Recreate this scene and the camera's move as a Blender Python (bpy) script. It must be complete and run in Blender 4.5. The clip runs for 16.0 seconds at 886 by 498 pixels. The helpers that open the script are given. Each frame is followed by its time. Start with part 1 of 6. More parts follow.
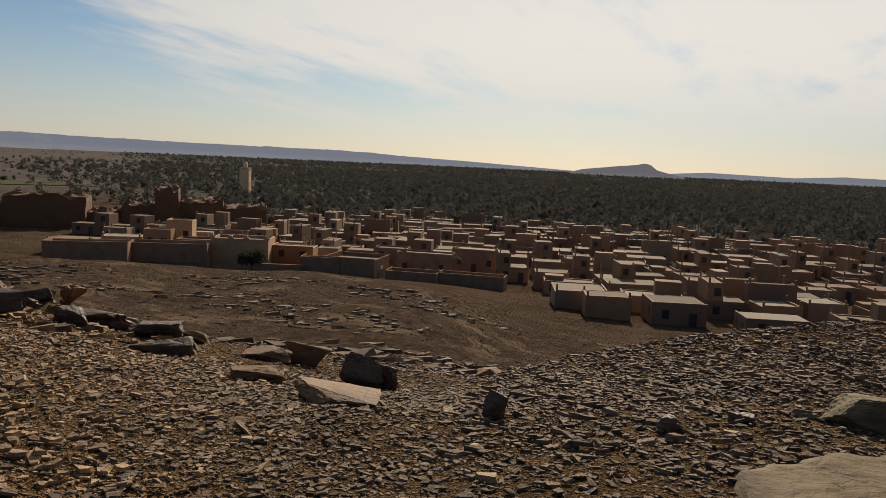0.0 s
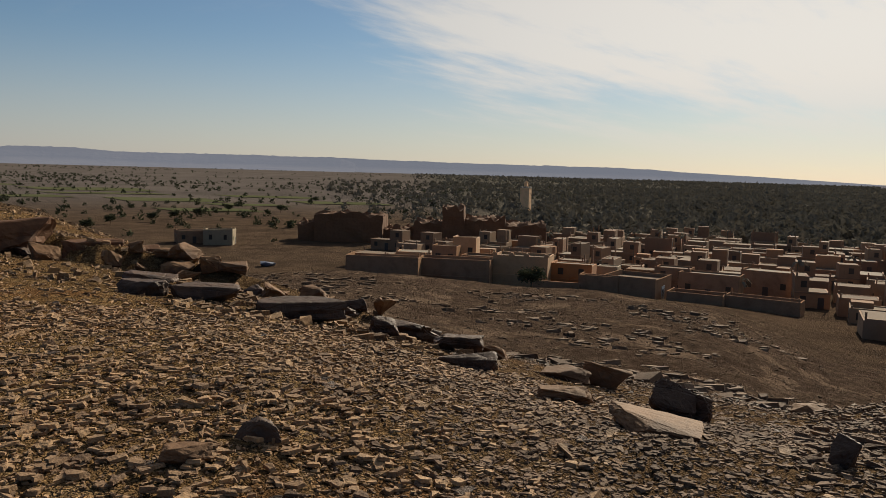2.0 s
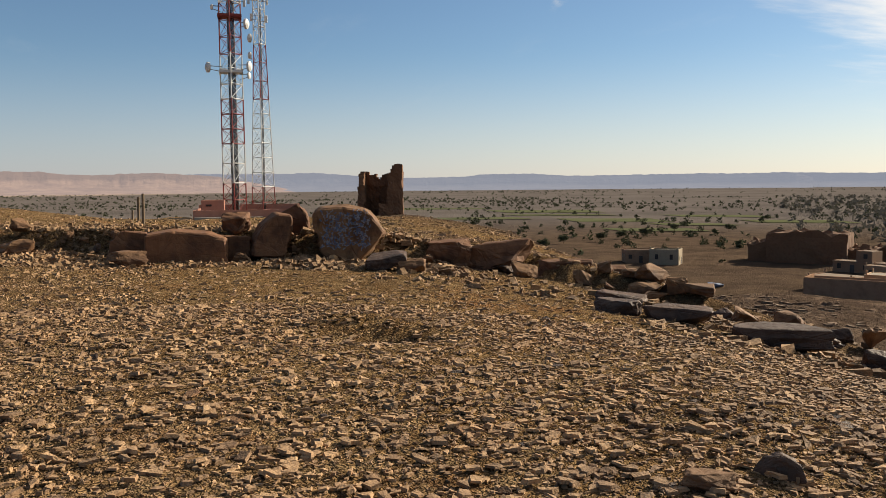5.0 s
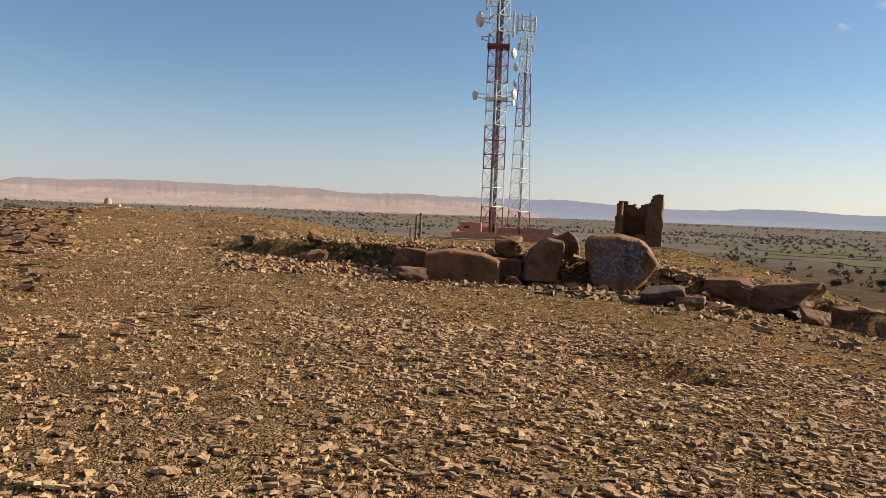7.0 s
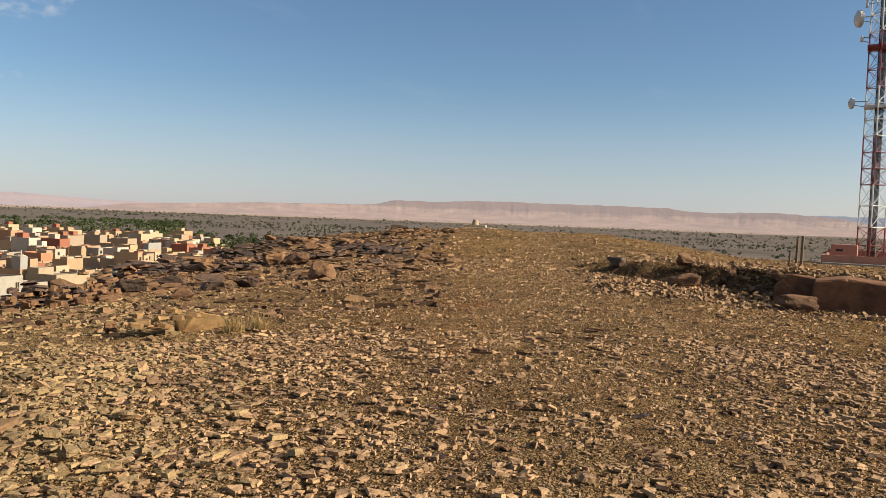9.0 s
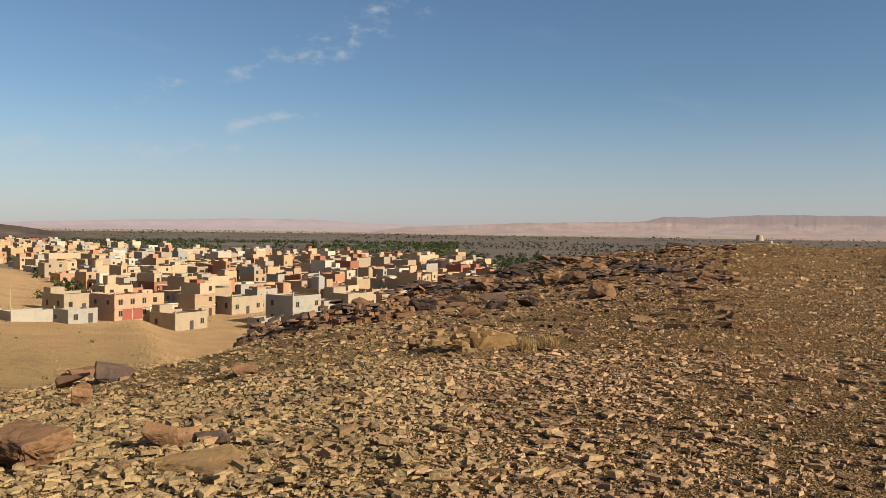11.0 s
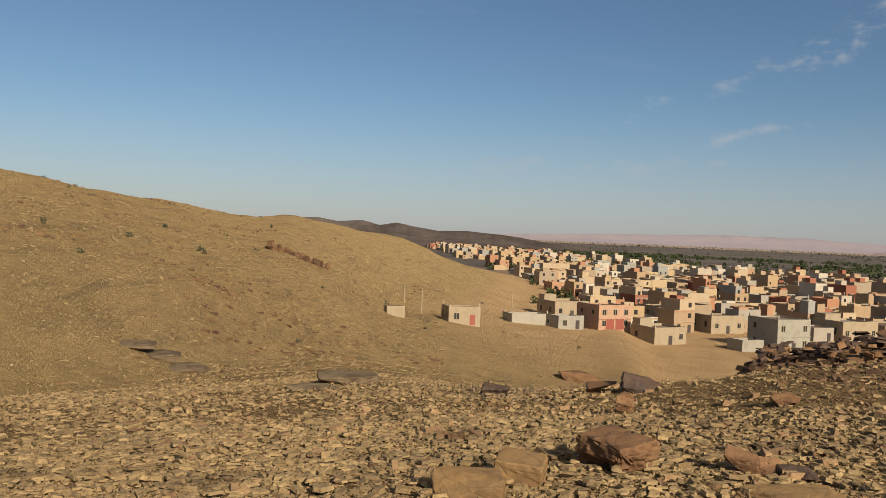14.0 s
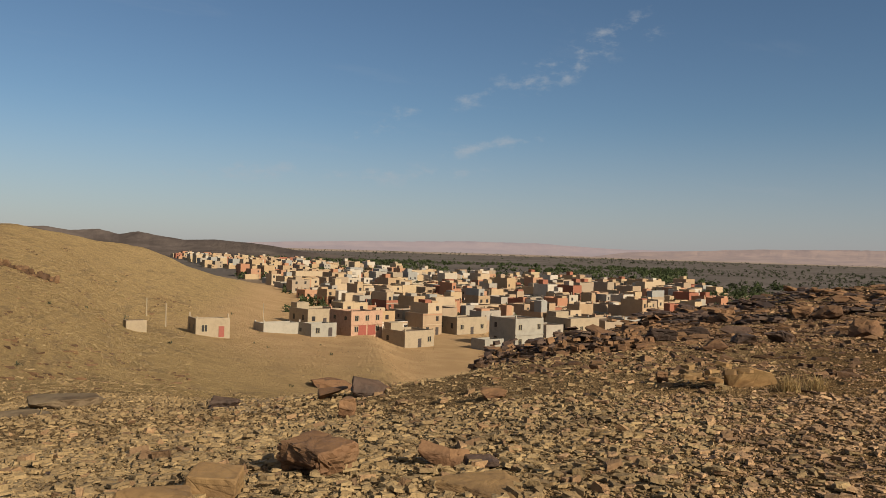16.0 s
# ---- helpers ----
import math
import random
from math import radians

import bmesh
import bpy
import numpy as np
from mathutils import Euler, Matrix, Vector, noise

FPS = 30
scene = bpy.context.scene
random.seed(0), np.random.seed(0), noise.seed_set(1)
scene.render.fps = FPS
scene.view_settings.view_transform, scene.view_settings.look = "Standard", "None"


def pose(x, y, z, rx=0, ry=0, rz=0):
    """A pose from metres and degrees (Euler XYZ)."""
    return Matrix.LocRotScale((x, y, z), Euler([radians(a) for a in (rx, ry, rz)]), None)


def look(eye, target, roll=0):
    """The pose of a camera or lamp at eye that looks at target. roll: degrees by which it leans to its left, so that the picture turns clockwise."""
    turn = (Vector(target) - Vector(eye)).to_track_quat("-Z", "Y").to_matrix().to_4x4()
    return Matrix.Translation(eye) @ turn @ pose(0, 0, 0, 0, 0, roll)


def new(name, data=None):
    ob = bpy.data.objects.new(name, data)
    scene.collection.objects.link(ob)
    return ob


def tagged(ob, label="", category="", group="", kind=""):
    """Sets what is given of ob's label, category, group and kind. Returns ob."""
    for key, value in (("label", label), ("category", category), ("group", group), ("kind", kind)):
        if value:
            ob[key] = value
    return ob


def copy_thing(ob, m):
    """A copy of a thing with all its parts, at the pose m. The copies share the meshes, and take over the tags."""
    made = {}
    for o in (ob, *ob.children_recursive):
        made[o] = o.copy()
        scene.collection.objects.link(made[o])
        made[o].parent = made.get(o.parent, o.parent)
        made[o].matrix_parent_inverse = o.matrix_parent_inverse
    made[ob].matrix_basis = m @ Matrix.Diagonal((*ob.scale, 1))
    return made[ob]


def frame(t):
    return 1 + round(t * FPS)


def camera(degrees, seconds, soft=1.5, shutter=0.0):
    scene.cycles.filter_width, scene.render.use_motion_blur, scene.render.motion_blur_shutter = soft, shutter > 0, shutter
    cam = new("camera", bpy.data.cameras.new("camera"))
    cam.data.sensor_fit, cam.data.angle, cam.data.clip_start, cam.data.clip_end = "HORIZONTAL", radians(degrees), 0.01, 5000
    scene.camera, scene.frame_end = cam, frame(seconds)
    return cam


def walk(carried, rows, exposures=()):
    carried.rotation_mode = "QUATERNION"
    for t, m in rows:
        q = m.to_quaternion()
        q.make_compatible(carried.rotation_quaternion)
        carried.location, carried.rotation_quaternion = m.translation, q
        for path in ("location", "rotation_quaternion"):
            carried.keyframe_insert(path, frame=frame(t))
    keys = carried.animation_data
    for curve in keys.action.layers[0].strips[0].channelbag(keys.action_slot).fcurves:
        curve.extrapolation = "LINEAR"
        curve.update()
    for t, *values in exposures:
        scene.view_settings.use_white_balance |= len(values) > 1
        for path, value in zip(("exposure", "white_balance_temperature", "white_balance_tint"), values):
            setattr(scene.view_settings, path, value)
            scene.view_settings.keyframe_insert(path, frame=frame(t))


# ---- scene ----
cam = camera(57.4, 16.0, soft=0.8)
EYE = 1.5
# seconds, eye x, y, z above the standing point's eye height, heading (left of +y), tilt, lean
PATH = [
    (0.0, 0.857, -0.573, -0.030, -67.89, -6.13, 2.66),
    (0.5, 0.872, -0.493, -0.048, -64.69, -6.27, 1.81),
    (1.0, 0.882, -0.403, -0.059, -60.47, -6.02, 1.55),
    (1.5, 0.878, -0.287, -0.060, -55.85, -6.19, 1.24),
    (2.0, 0.854, -0.218, -0.053, -48.30, -5.58, 1.62),
    (2.5, 0.811, -0.162, -0.039, -40.83, -5.01, 1.82),
    (3.0, 0.760, -0.108, -0.046, -34.95, -4.94, 0.83),
    (3.5, 0.724, -0.094, -0.042, -31.23, -4.97, 0.76),
    (4.0, 0.672, -0.081, -0.035, -26.84, -4.79, 0.59),
    (4.2, 0.643, -0.070, -0.029, -24.53, -4.71, 0.41),
    (6.3, 0.323, 0.132, -0.049, -8.08, -4.76, 1.52),
    (6.5, 0.270, 0.158, -0.053, -6.13, -4.99, 2.49),
    (7.0, 0.102, 0.212, -0.031, 0.04, -2.82, 2.19),
    (7.5, -0.073, 0.243, -0.012, 6.96, -2.44, 2.17),
    (8.0, -0.202, 0.222, -0.014, 12.31, -2.73, 2.52),
    (8.5, -0.308, 0.201, -0.008, 17.81, -2.47, 2.81),
    (9.0, -0.416, 0.162, -0.002, 24.24, -2.32, 2.14),
    (9.5, -0.521, 0.144, -0.015, 31.39, -2.38, 2.35),
    (9.7, -0.548, 0.130, -0.016, 33.62, -2.18, 1.94),
    (11.8, -0.708, -0.096, 0.004, 49.93, -1.40, 1.23),
    (12.0, -0.736, -0.128, 0.003, 52.37, -1.40, 1.37),
    (12.5, -0.797, -0.244, 0.012, 59.36, -1.49, 1.16),
    (13.0, -0.856, -0.380, 0.026, 66.12, -1.28, 1.50),
    (13.5, -0.926, -0.514, 0.025, 71.93, -1.40, 2.02),
    (14.0, -0.973, -0.615, 0.034, 76.04, -1.22, 2.31),
    (14.5, -0.959, -0.582, 0.038, 73.58, -0.80, 2.69),
    (15.0, -0.927, -0.501, 0.045, 69.77, -0.47, 2.13),
    (15.5, -0.879, -0.397, 0.050, 64.47, -0.09, 1.54),
    (16.0, -0.800, -0.280, 0.047, 58.73, -0.08, 1.65),
]


def heading(x, y, z, yaw, tilt, lean):
    a, e = radians(yaw), radians(tilt)
    eye = Vector((x, y, z + EYE))
    return look(eye, eye + Vector((-math.sin(a) * math.cos(e), math.cos(a) * math.cos(e), math.sin(e))), lean)


walk(cam, [(t, heading(*row)) for t, *row in PATH],
     exposures=[(0.0, 0.08), (0.6, 0.07), (1.5, 0.02), (3.0, 0.34), (4.2, 0.57), (6.5, 0.90), (9.5, 0.84), (12.0, 0.46), (13.0, 0.37), (16.0, 0.22)])

# ---- daylight ----
SUN_AZ, SUN_EL = -77.0, 28.0          # degrees left of +y, degrees above the horizon


def bearing(az, r, z=0.0):
    """The point r metres away at az degrees left of +y."""
    a = radians(az)
    return Vector((-r * math.sin(a), r * math.cos(a), z))


sun = new("sun", bpy.data.lights.new("sun", "SUN"))
sun.data.energy, sun.data.angle, sun.data.color = 5.6, radians(0.6), (1.0, 0.88, 0.69)
sun.matrix_world = look(bearing(SUN_AZ, 100 * math.cos(radians(SUN_EL)), 100 * math.sin(radians(SUN_EL))), (0, 0, 0))


class Nodes:
    """Short hand for building node trees."""

    def __init__(self, tree):
        self.tree = tree
        tree.nodes.clear()

    def add(self, kind, **given):
        node = self.tree.nodes.new(kind)
        for key, value in given.items():
            if key in ("operation", "blend_type", "data_type", "noise_dimensions", "feature", "distance", "sky_type",
                       "sun_disc", "sun_elevation", "sun_rotation", "air_density", "dust_density", "ozone_density", "altitude",
                       "normalize", "clamp", "wave_type", "bands_direction", "invert", "interpolation_type"):
                if key == "operation": node.operation = value
                elif key == "blend_type": node.blend_type = value
                elif key == "data_type": node.data_type = value
                elif key == "noise_dimensions": node.noise_dimensions = value
                elif key == "feature": node.feature = value
                elif key == "distance": node.distance = value
                elif key == "sky_type": node.sky_type = value
                elif key == "sun_disc": node.sun_disc = value
                elif key == "sun_elevation": node.sun_elevation = value
                elif key == "sun_rotation": node.sun_rotation = value
                elif key == "air_density": node.air_density = value
                elif key == "dust_density": node.dust_density = value
                elif key == "ozone_density": node.ozone_density = value
                elif key == "altitude": node.altitude = value
                elif key == "wave_type": node.wave_type = value
                elif key == "bands_direction": node.bands_direction = value
                elif key == "interpolation_type": node.interpolation_type = value
                continue
            self.put(node, key.replace("_", " ") if isinstance(key, str) else key, value)
        return node

    def put(self, node, socket, value):
        if isinstance(socket, str) and socket.startswith("in"):
            socket = int(socket[2:])
        target = node.inputs[socket]
        if isinstance(value, bpy.types.NodeSocket):
            self.tree.links.new(value, target)
        elif isinstance(value, bpy.types.Node):
            self.tree.links.new(value.outputs[0], target)
        else:
            target.default_value = value

    def math(self, op, a, b=0.0):
        return self.add("ShaderNodeMath", operation=op, in0=a, in1=b).outputs[0]

    def mix(self, f, a, b, blend="MIX"):
        """A blend of two colours."""
        n = self.add("ShaderNodeMix", data_type="RGBA", blend_type=blend)
        self.put(n, 0, f)
        self.put(n, 6, a if not isinstance(a, tuple) else (*a, 1.0))
        self.put(n, 7, b if not isinstance(b, tuple) else (*b, 1.0))
        return n.outputs[2]

    def span(self, value, a, b, c=0.0, d=1.0):
        n = self.add("ShaderNodeMapRange", interpolation_type="SMOOTHSTEP")
        for i, q in enumerate((value, a, b, c, d)):
            self.put(n, i, q)
        return n.outputs[0]

    def noise(self, vec, scale, detail=4.0, rough=0.55, out=0):
        n = self.add("ShaderNodeTexNoise", Vector=vec, Scale=scale, Detail=detail, Roughness=rough)
        return n.outputs[out]

    def stretch(self, vec, x, y, z):
        n = self.add("ShaderNodeVectorMath", operation="MULTIPLY", in0=vec, in1=(x, y, z))
        return n.outputs[0]


world = bpy.data.worlds.new("sky")
scene.world = world
world.use_nodes = True
N = Nodes(world.node_tree)
way = N.add("ShaderNodeTexCoord").outputs["Generated"]
sky = N.add("ShaderNodeTexSky", sky_type="NISHITA", sun_disc=False, sun_elevation=radians(SUN_EL), sun_rotation=radians(-SUN_AZ),
            altitude=700.0, air_density=1.0, dust_density=0.6, ozone_density=2.0)
xyz = N.add("ShaderNodeSeparateXYZ", in0=way)
X, Y, Z = xyz.outputs[0], xyz.outputs[1], xyz.outputs[2]
# thin cloud layer, seen as if on a flat sheet overhead
inv = N.math("DIVIDE", 1.0, N.math("ADD", N.math("MAXIMUM", Z, 0.0), 0.09))
flat = N.add("ShaderNodeCombineXYZ", in0=N.math("MULTIPLY", X, inv), in1=N.math("MULTIPLY", Y, inv), in2=0.0).outputs[0]
veil = N.noise(N.stretch(flat, 0.30, 0.85, 1.0), 1.5, 10.0, 0.60)
streak = N.noise(N.stretch(flat, 0.9, 0.35, 1.0), 2.6, 9.0, 0.62)
# cover: a broad bank towards the sun, thin wisps on the far side
toward = N.math("ADD", N.math("MULTIPLY", X, -math.sin(radians(-86.0))), N.math("MULTIPLY", Y, math.cos(radians(-86.0))))
bank = N.math("ADD", toward, N.math("MULTIPLY", Z, 1.1))
cover = N.span(bank, 0.68, 1.14, -0.13, 0.31)
amount = N.span(N.math("ADD", veil, cover), 0.54, 0.80)
puff = N.noise(N.stretch(way, 1.0, 1.0, 2.0), 22.0, 8.0, 0.62)
wander = N.noise(way, 9.0, 4.0, 0.5)


def streamer(a, b, wide, dense):
    """A thin cloud strung from heading and height a to b, in degrees."""
    d = [Vector((-math.sin(radians(q[0])) * math.cos(radians(q[1])), math.cos(radians(q[0])) * math.cos(radians(q[1])), math.sin(radians(q[1])))) for q in (a, b)]
    n, mid = d[0].cross(d[1]).normalized(), (d[0] + d[1]).normalized()
    reach = math.acos(mid.dot(d[0]))
    off = N.add("ShaderNodeVectorMath", operation="DOT_PRODUCT", in0=way, in1=n).outputs["Value"]
    off = N.math("ABSOLUTE", N.math("ADD", off, N.math("MULTIPLY", N.math("SUBTRACT", wander, 0.5), wide)))
    along = N.add("ShaderNodeVectorMath", operation="DOT_PRODUCT", in0=way, in1=mid).outputs["Value"]
    body = N.math("MULTIPLY", N.span(off, 0.0, wide, 1.0, 0.0), N.span(along, math.cos(reach * 1.25), math.cos(reach * 0.7)))
    return N.math("MULTIPLY", N.span(N.math("ADD", puff, N.math("MULTIPLY", body, 0.16)), 0.60, 0.86), N.math("MULTIPLY", body, dense))


thin = N.math("MULTIPLY", N.span(streak, 0.56, 0.72), 0.05)
for a, b, wide, dense in (((66.0, 7.4), (54.0, 11.6), 0.024, 0.50), ((55.0, 11.2), (44.0, 15.8), 0.040, 0.70), ((60.0, 6.5), (51.0, 8.1), 0.018, 0.50), ((82.0, 4.4), (55.0, 5.2), 0.022, 0.40), ((-25.0, 12.4), (-29.0, 13.4), 0.016, 0.9)):
    thin = N.math("MAXIMUM", thin, streamer(a, b, wide, dense))
amount = N.math("MAXIMUM", N.math("MULTIPLY", amount, N.span(Z, 0.01, 0.12, 0.15, 1.0)), thin)
cloud = N.mix(N.span(toward, 0.4, 1.0), (8.0, 8.1, 8.2), (16.5, 15.2, 13.4))
blue = N.mix(1.0, sky.outputs[0], (0.96, 1.08, 1.15), "MULTIPLY")
tint = N.mix(N.math("MULTIPLY", amount, 0.85), blue, cloud)
# dusty air close to the horizon
dust = N.span(Z, -0.02, 0.17, 1.0, 0.0)
tint = N.mix(N.math("MULTIPLY", dust, 0.5), tint, N.mix(N.span(toward, -0.3, 1.0), (6.5, 5.9, 7.1), (12.3, 10.2, 9.3)))
back = N.add("ShaderNodeBackground", Color=tint, Strength=0.05)
N.add("ShaderNodeOutputWorld", Surface=back)

# ---- materials ----


def material(name):
    m = bpy.data.materials.new(name)
    m.use_nodes = True
    return m, Nodes(m.node_tree)


def finish(N, color, rough=0.9, bump=None, strength=0.4, distance=0.02, metal=0.0, spec=0.3):
    b = N.add("ShaderNodeBsdfPrincipled")
    N.put(b, "Base Color", color if not isinstance(color, tuple) else (*color, 1.0))
    N.put(b, "Roughness", rough)
    N.put(b, "Metallic", metal)
    N.put(b, "Specular IOR Level", spec)
    if bump is not None:
        k = N.add("ShaderNodeBump", Strength=strength, Distance=distance, Height=bump)
        N.put(b, "Normal", k)
    N.add("ShaderNodeOutputMaterial", Surface=b)


def place(N):
    return N.add("ShaderNodeNewGeometry").outputs["Position"]


def own(N):
    return N.add("ShaderNodeTexCoord").outputs["Object"]


def stone_like(name, light, dark, rust, grain=30.0, layers=6.0, local=True, rough=0.76, amount=0.6, island=True, relief=0.03, gloss=0.15):
    """Layered sandstone: bands, stains, dark varnish, grain; each piece a shade of its own."""
    m, N = material(name)
    v = own(N) if local else place(N)
    geo = N.add("ShaderNodeNewGeometry")
    shade = geo.outputs["Random Per Island"] if island else N.add("ShaderNodeObjectInfo").outputs["Random"]
    bands = N.noise(N.stretch(v, 0.5, 0.5, layers), 2.2, 6.0, 0.6)
    stain = N.noise(v, 1.3, 5.0, 0.6)
    fine = N.noise(v, grain, 4.0, 0.65)
    c = N.mix(N.span(bands, 0.35, 0.7, 0.0, 0.6), light, rust)
    c = N.mix(N.span(stain, 0.48, 0.68, 0.0, 0.8), c, dark)
    c = N.mix(N.span(shade, 0.0, 1.0, 0.0, amount), c, dark)
    c = N.mix(N.span(fine, 0.3, 0.75, 0.0, 0.45), c, N.mix(0.6, c, (0.02, 0.012, 0.008)))
    cell = N.add("ShaderNodeTexVoronoi", Vector=N.stretch(v, 0.6, 0.6, 1.9), Scale=grain * 0.2, feature="DISTANCE_TO_EDGE").outputs[0]
    crack = N.span(N.math("ADD", cell, N.math("MULTIPLY", fine, 0.06)), 0.02, 0.06, 1.0, 0.0)
    c = N.mix(N.math("MULTIPLY", crack, 0.22), c, (0.035, 0.020, 0.012))
    h = N.math("ADD", N.math("MULTIPLY", bands, 0.35), N.math("SUBTRACT", N.math("MULTIPLY", fine, 0.7), N.math("MULTIPLY", crack, 0.12)))
    finish(N, c, rough, h, 0.9, relief, spec=gloss)
    return m


def ground_material():
    m, N = material("stony_ground")
    p = place(N)
    far = N.add("ShaderNodeVectorMath", operation="LENGTH", in0=p).outputs["Value"]
    z = N.add("ShaderNodeSeparateXYZ", in0=p).outputs[2]
    big = N.noise(p, 0.12, 5.0, 0.6)
    mid = N.noise(p, 1.1, 6.0, 0.65)
    fine = N.noise(p, 14.0, 6.0, 0.7)
    grit = N.add("ShaderNodeTexVoronoi", Vector=p, Scale=26.0, feature="F1")
    chips = N.add("ShaderNodeTexVoronoi", Vector=N.stretch(p, 1.0, 1.0, 2.0), Scale=7.0, feature="F1")
    c = N.mix(N.span(mid, 0.3, 0.7), (0.226, 0.144, 0.070), (0.120, 0.074, 0.037))
    c = N.mix(N.span(big, 0.4, 0.65, 0.0, 0.6), c, (0.259, 0.154, 0.065))
    c = N.mix(N.span(N.noise(p, 0.31, 4.0, 0.6), 0.52, 0.68, 0.0, 0.6), c, (0.250, 0.118, 0.053))
    c = N.mix(N.span(grit.outputs["Color"], 0.2, 0.9, 0.0, 0.55), c, (0.036, 0.021, 0.012))
    c = N.mix(N.span(chips.outputs["Color"], 0.45, 0.9, 0.0, 0.35), c, (0.317, 0.230, 0.130))
    px = N.add("ShaderNodeSeparateXYZ", in0=p).outputs[0]
    ochre = N.mix(N.span(mid, 0.3, 0.7), (0.400, 0.278, 0.129), (0.312, 0.212, 0.101))
    ochre = N.mix(N.span(grit.outputs["Color"], 0.3, 0.9, 0.0, 0.45), ochre, (0.117, 0.078, 0.041))
    ochre = N.mix(N.span(N.noise(N.stretch(p, 0.16, 0.16, 1.6), 1.0, 6.0, 0.65), 0.52, 0.68, 0.0, 0.55), ochre, (0.185, 0.132, 0.083))
    ochre = N.mix(N.span(N.noise(p, 0.28, 6.0, 0.7), 0.46, 0.62, 0.0, 0.55), ochre, (0.234, 0.161, 0.081))
    ochre = N.mix(N.span(N.noise(N.stretch(p, 0.05, 0.05, 0.9), 1.0, 5.0, 0.7), 0.56, 0.62, 0.0, 0.5), ochre, (0.166, 0.115, 0.068))
    py = N.add("ShaderNodeSeparateXYZ", in0=p).outputs[1]
    c = N.mix(N.span(N.math("ADD", px, N.math("MULTIPLY", py, 0.6)), -0.5, -4.0, 0.0, 0.85), c, N.mix(N.span(mid, 0.3, 0.7), (0.300, 0.202, 0.104), (0.200, 0.133, 0.070)))
    trodden = N.math("MULTIPLY", N.span(N.math("ABSOLUTE", N.math("ADD", px, N.math("MULTIPLY", py, 0.31))), 0.8, 3.5, 1.0, 0.0), N.span(py, 1.0, 4.0))
    c = N.mix(N.math("MULTIPLY", trodden, 0.15), c, N.mix(N.span(mid, 0.3, 0.7), (0.270, 0.185, 0.108), (0.200, 0.134, 0.078)))
    c = N.mix(N.span(px, -13.0, -34.0), c, ochre)
    # eastern side coloured darker by position, standing in for its backlit shade
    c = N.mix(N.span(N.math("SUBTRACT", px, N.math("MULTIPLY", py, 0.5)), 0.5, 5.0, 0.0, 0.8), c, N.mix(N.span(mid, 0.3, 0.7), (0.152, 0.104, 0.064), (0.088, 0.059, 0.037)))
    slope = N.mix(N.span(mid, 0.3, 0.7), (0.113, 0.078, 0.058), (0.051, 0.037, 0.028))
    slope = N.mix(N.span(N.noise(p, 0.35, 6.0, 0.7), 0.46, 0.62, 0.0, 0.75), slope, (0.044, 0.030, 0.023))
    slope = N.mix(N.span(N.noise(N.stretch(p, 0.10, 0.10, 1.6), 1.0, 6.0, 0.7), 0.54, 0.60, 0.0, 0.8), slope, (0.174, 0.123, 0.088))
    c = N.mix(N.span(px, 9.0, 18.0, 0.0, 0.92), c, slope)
    # the plain below the hills: sandy, then scrub further out, its colour greyed for haze
    sandy = N.mix(N.span(big, 0.35, 0.65), (0.410, 0.268, 0.140), (0.350, 0.225, 0.115))
    # low ground in the east gets the same painted darkening
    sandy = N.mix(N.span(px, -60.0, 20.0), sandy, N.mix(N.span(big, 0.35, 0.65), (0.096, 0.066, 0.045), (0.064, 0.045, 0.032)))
    c = N.mix(N.span(z, -14.5, -19.5), c, sandy)
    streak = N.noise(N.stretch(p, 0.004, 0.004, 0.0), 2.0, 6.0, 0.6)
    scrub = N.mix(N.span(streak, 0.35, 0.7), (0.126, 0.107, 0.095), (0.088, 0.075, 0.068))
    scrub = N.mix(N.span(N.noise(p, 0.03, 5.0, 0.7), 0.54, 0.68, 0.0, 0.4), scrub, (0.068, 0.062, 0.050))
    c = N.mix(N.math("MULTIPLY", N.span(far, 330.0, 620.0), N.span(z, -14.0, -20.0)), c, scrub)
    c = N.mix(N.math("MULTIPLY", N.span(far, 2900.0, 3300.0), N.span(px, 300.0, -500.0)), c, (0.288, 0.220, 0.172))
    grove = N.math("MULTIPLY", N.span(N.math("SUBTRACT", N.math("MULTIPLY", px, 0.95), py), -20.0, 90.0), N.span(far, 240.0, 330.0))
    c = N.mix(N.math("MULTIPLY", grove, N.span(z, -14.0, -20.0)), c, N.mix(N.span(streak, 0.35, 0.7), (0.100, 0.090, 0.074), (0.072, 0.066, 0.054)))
    # gravel: pebbles of every tone, the shadow in their gaps painted near black, on the hills only
    worn = N.add("ShaderNodeVectorMath", operation="ADD", in0=N.stretch(p, 1.0, 1.0, 1.6), in1=N.stretch(N.noise(p, 22.0, 3.0, 0.6, 1), 0.05, 0.05, 0.05)).outputs[0]
    gaps = N.add("ShaderNodeTexVoronoi", Vector=worn, Scale=24.0, feature="DISTANCE_TO_EDGE").outputs[0]
    tone = N.add("ShaderNodeTexVoronoi", Vector=worn, Scale=24.0, feature="F1").outputs["Color"]
    near = N.math("MULTIPLY", N.span(far, 26.0, 60.0, 1.0, 0.0), N.span(fine, 0.30, 0.52, 0.35, 1.0))
    c = N.mix(N.math("MULTIPLY", near, N.span(tone, 0.25, 0.85, 0.0, 0.5)), c, N.mix(1.0, c, (1.75, 1.7, 1.6), "MULTIPLY"))
    c = N.mix(N.math("MULTIPLY", near, N.span(gaps, 0.03, 0.20, 0.45, 0.0)), c, (0.024, 0.014, 0.008))
    tiny = N.add("ShaderNodeTexVoronoi", Vector=worn, Scale=70.0, feature="F1")
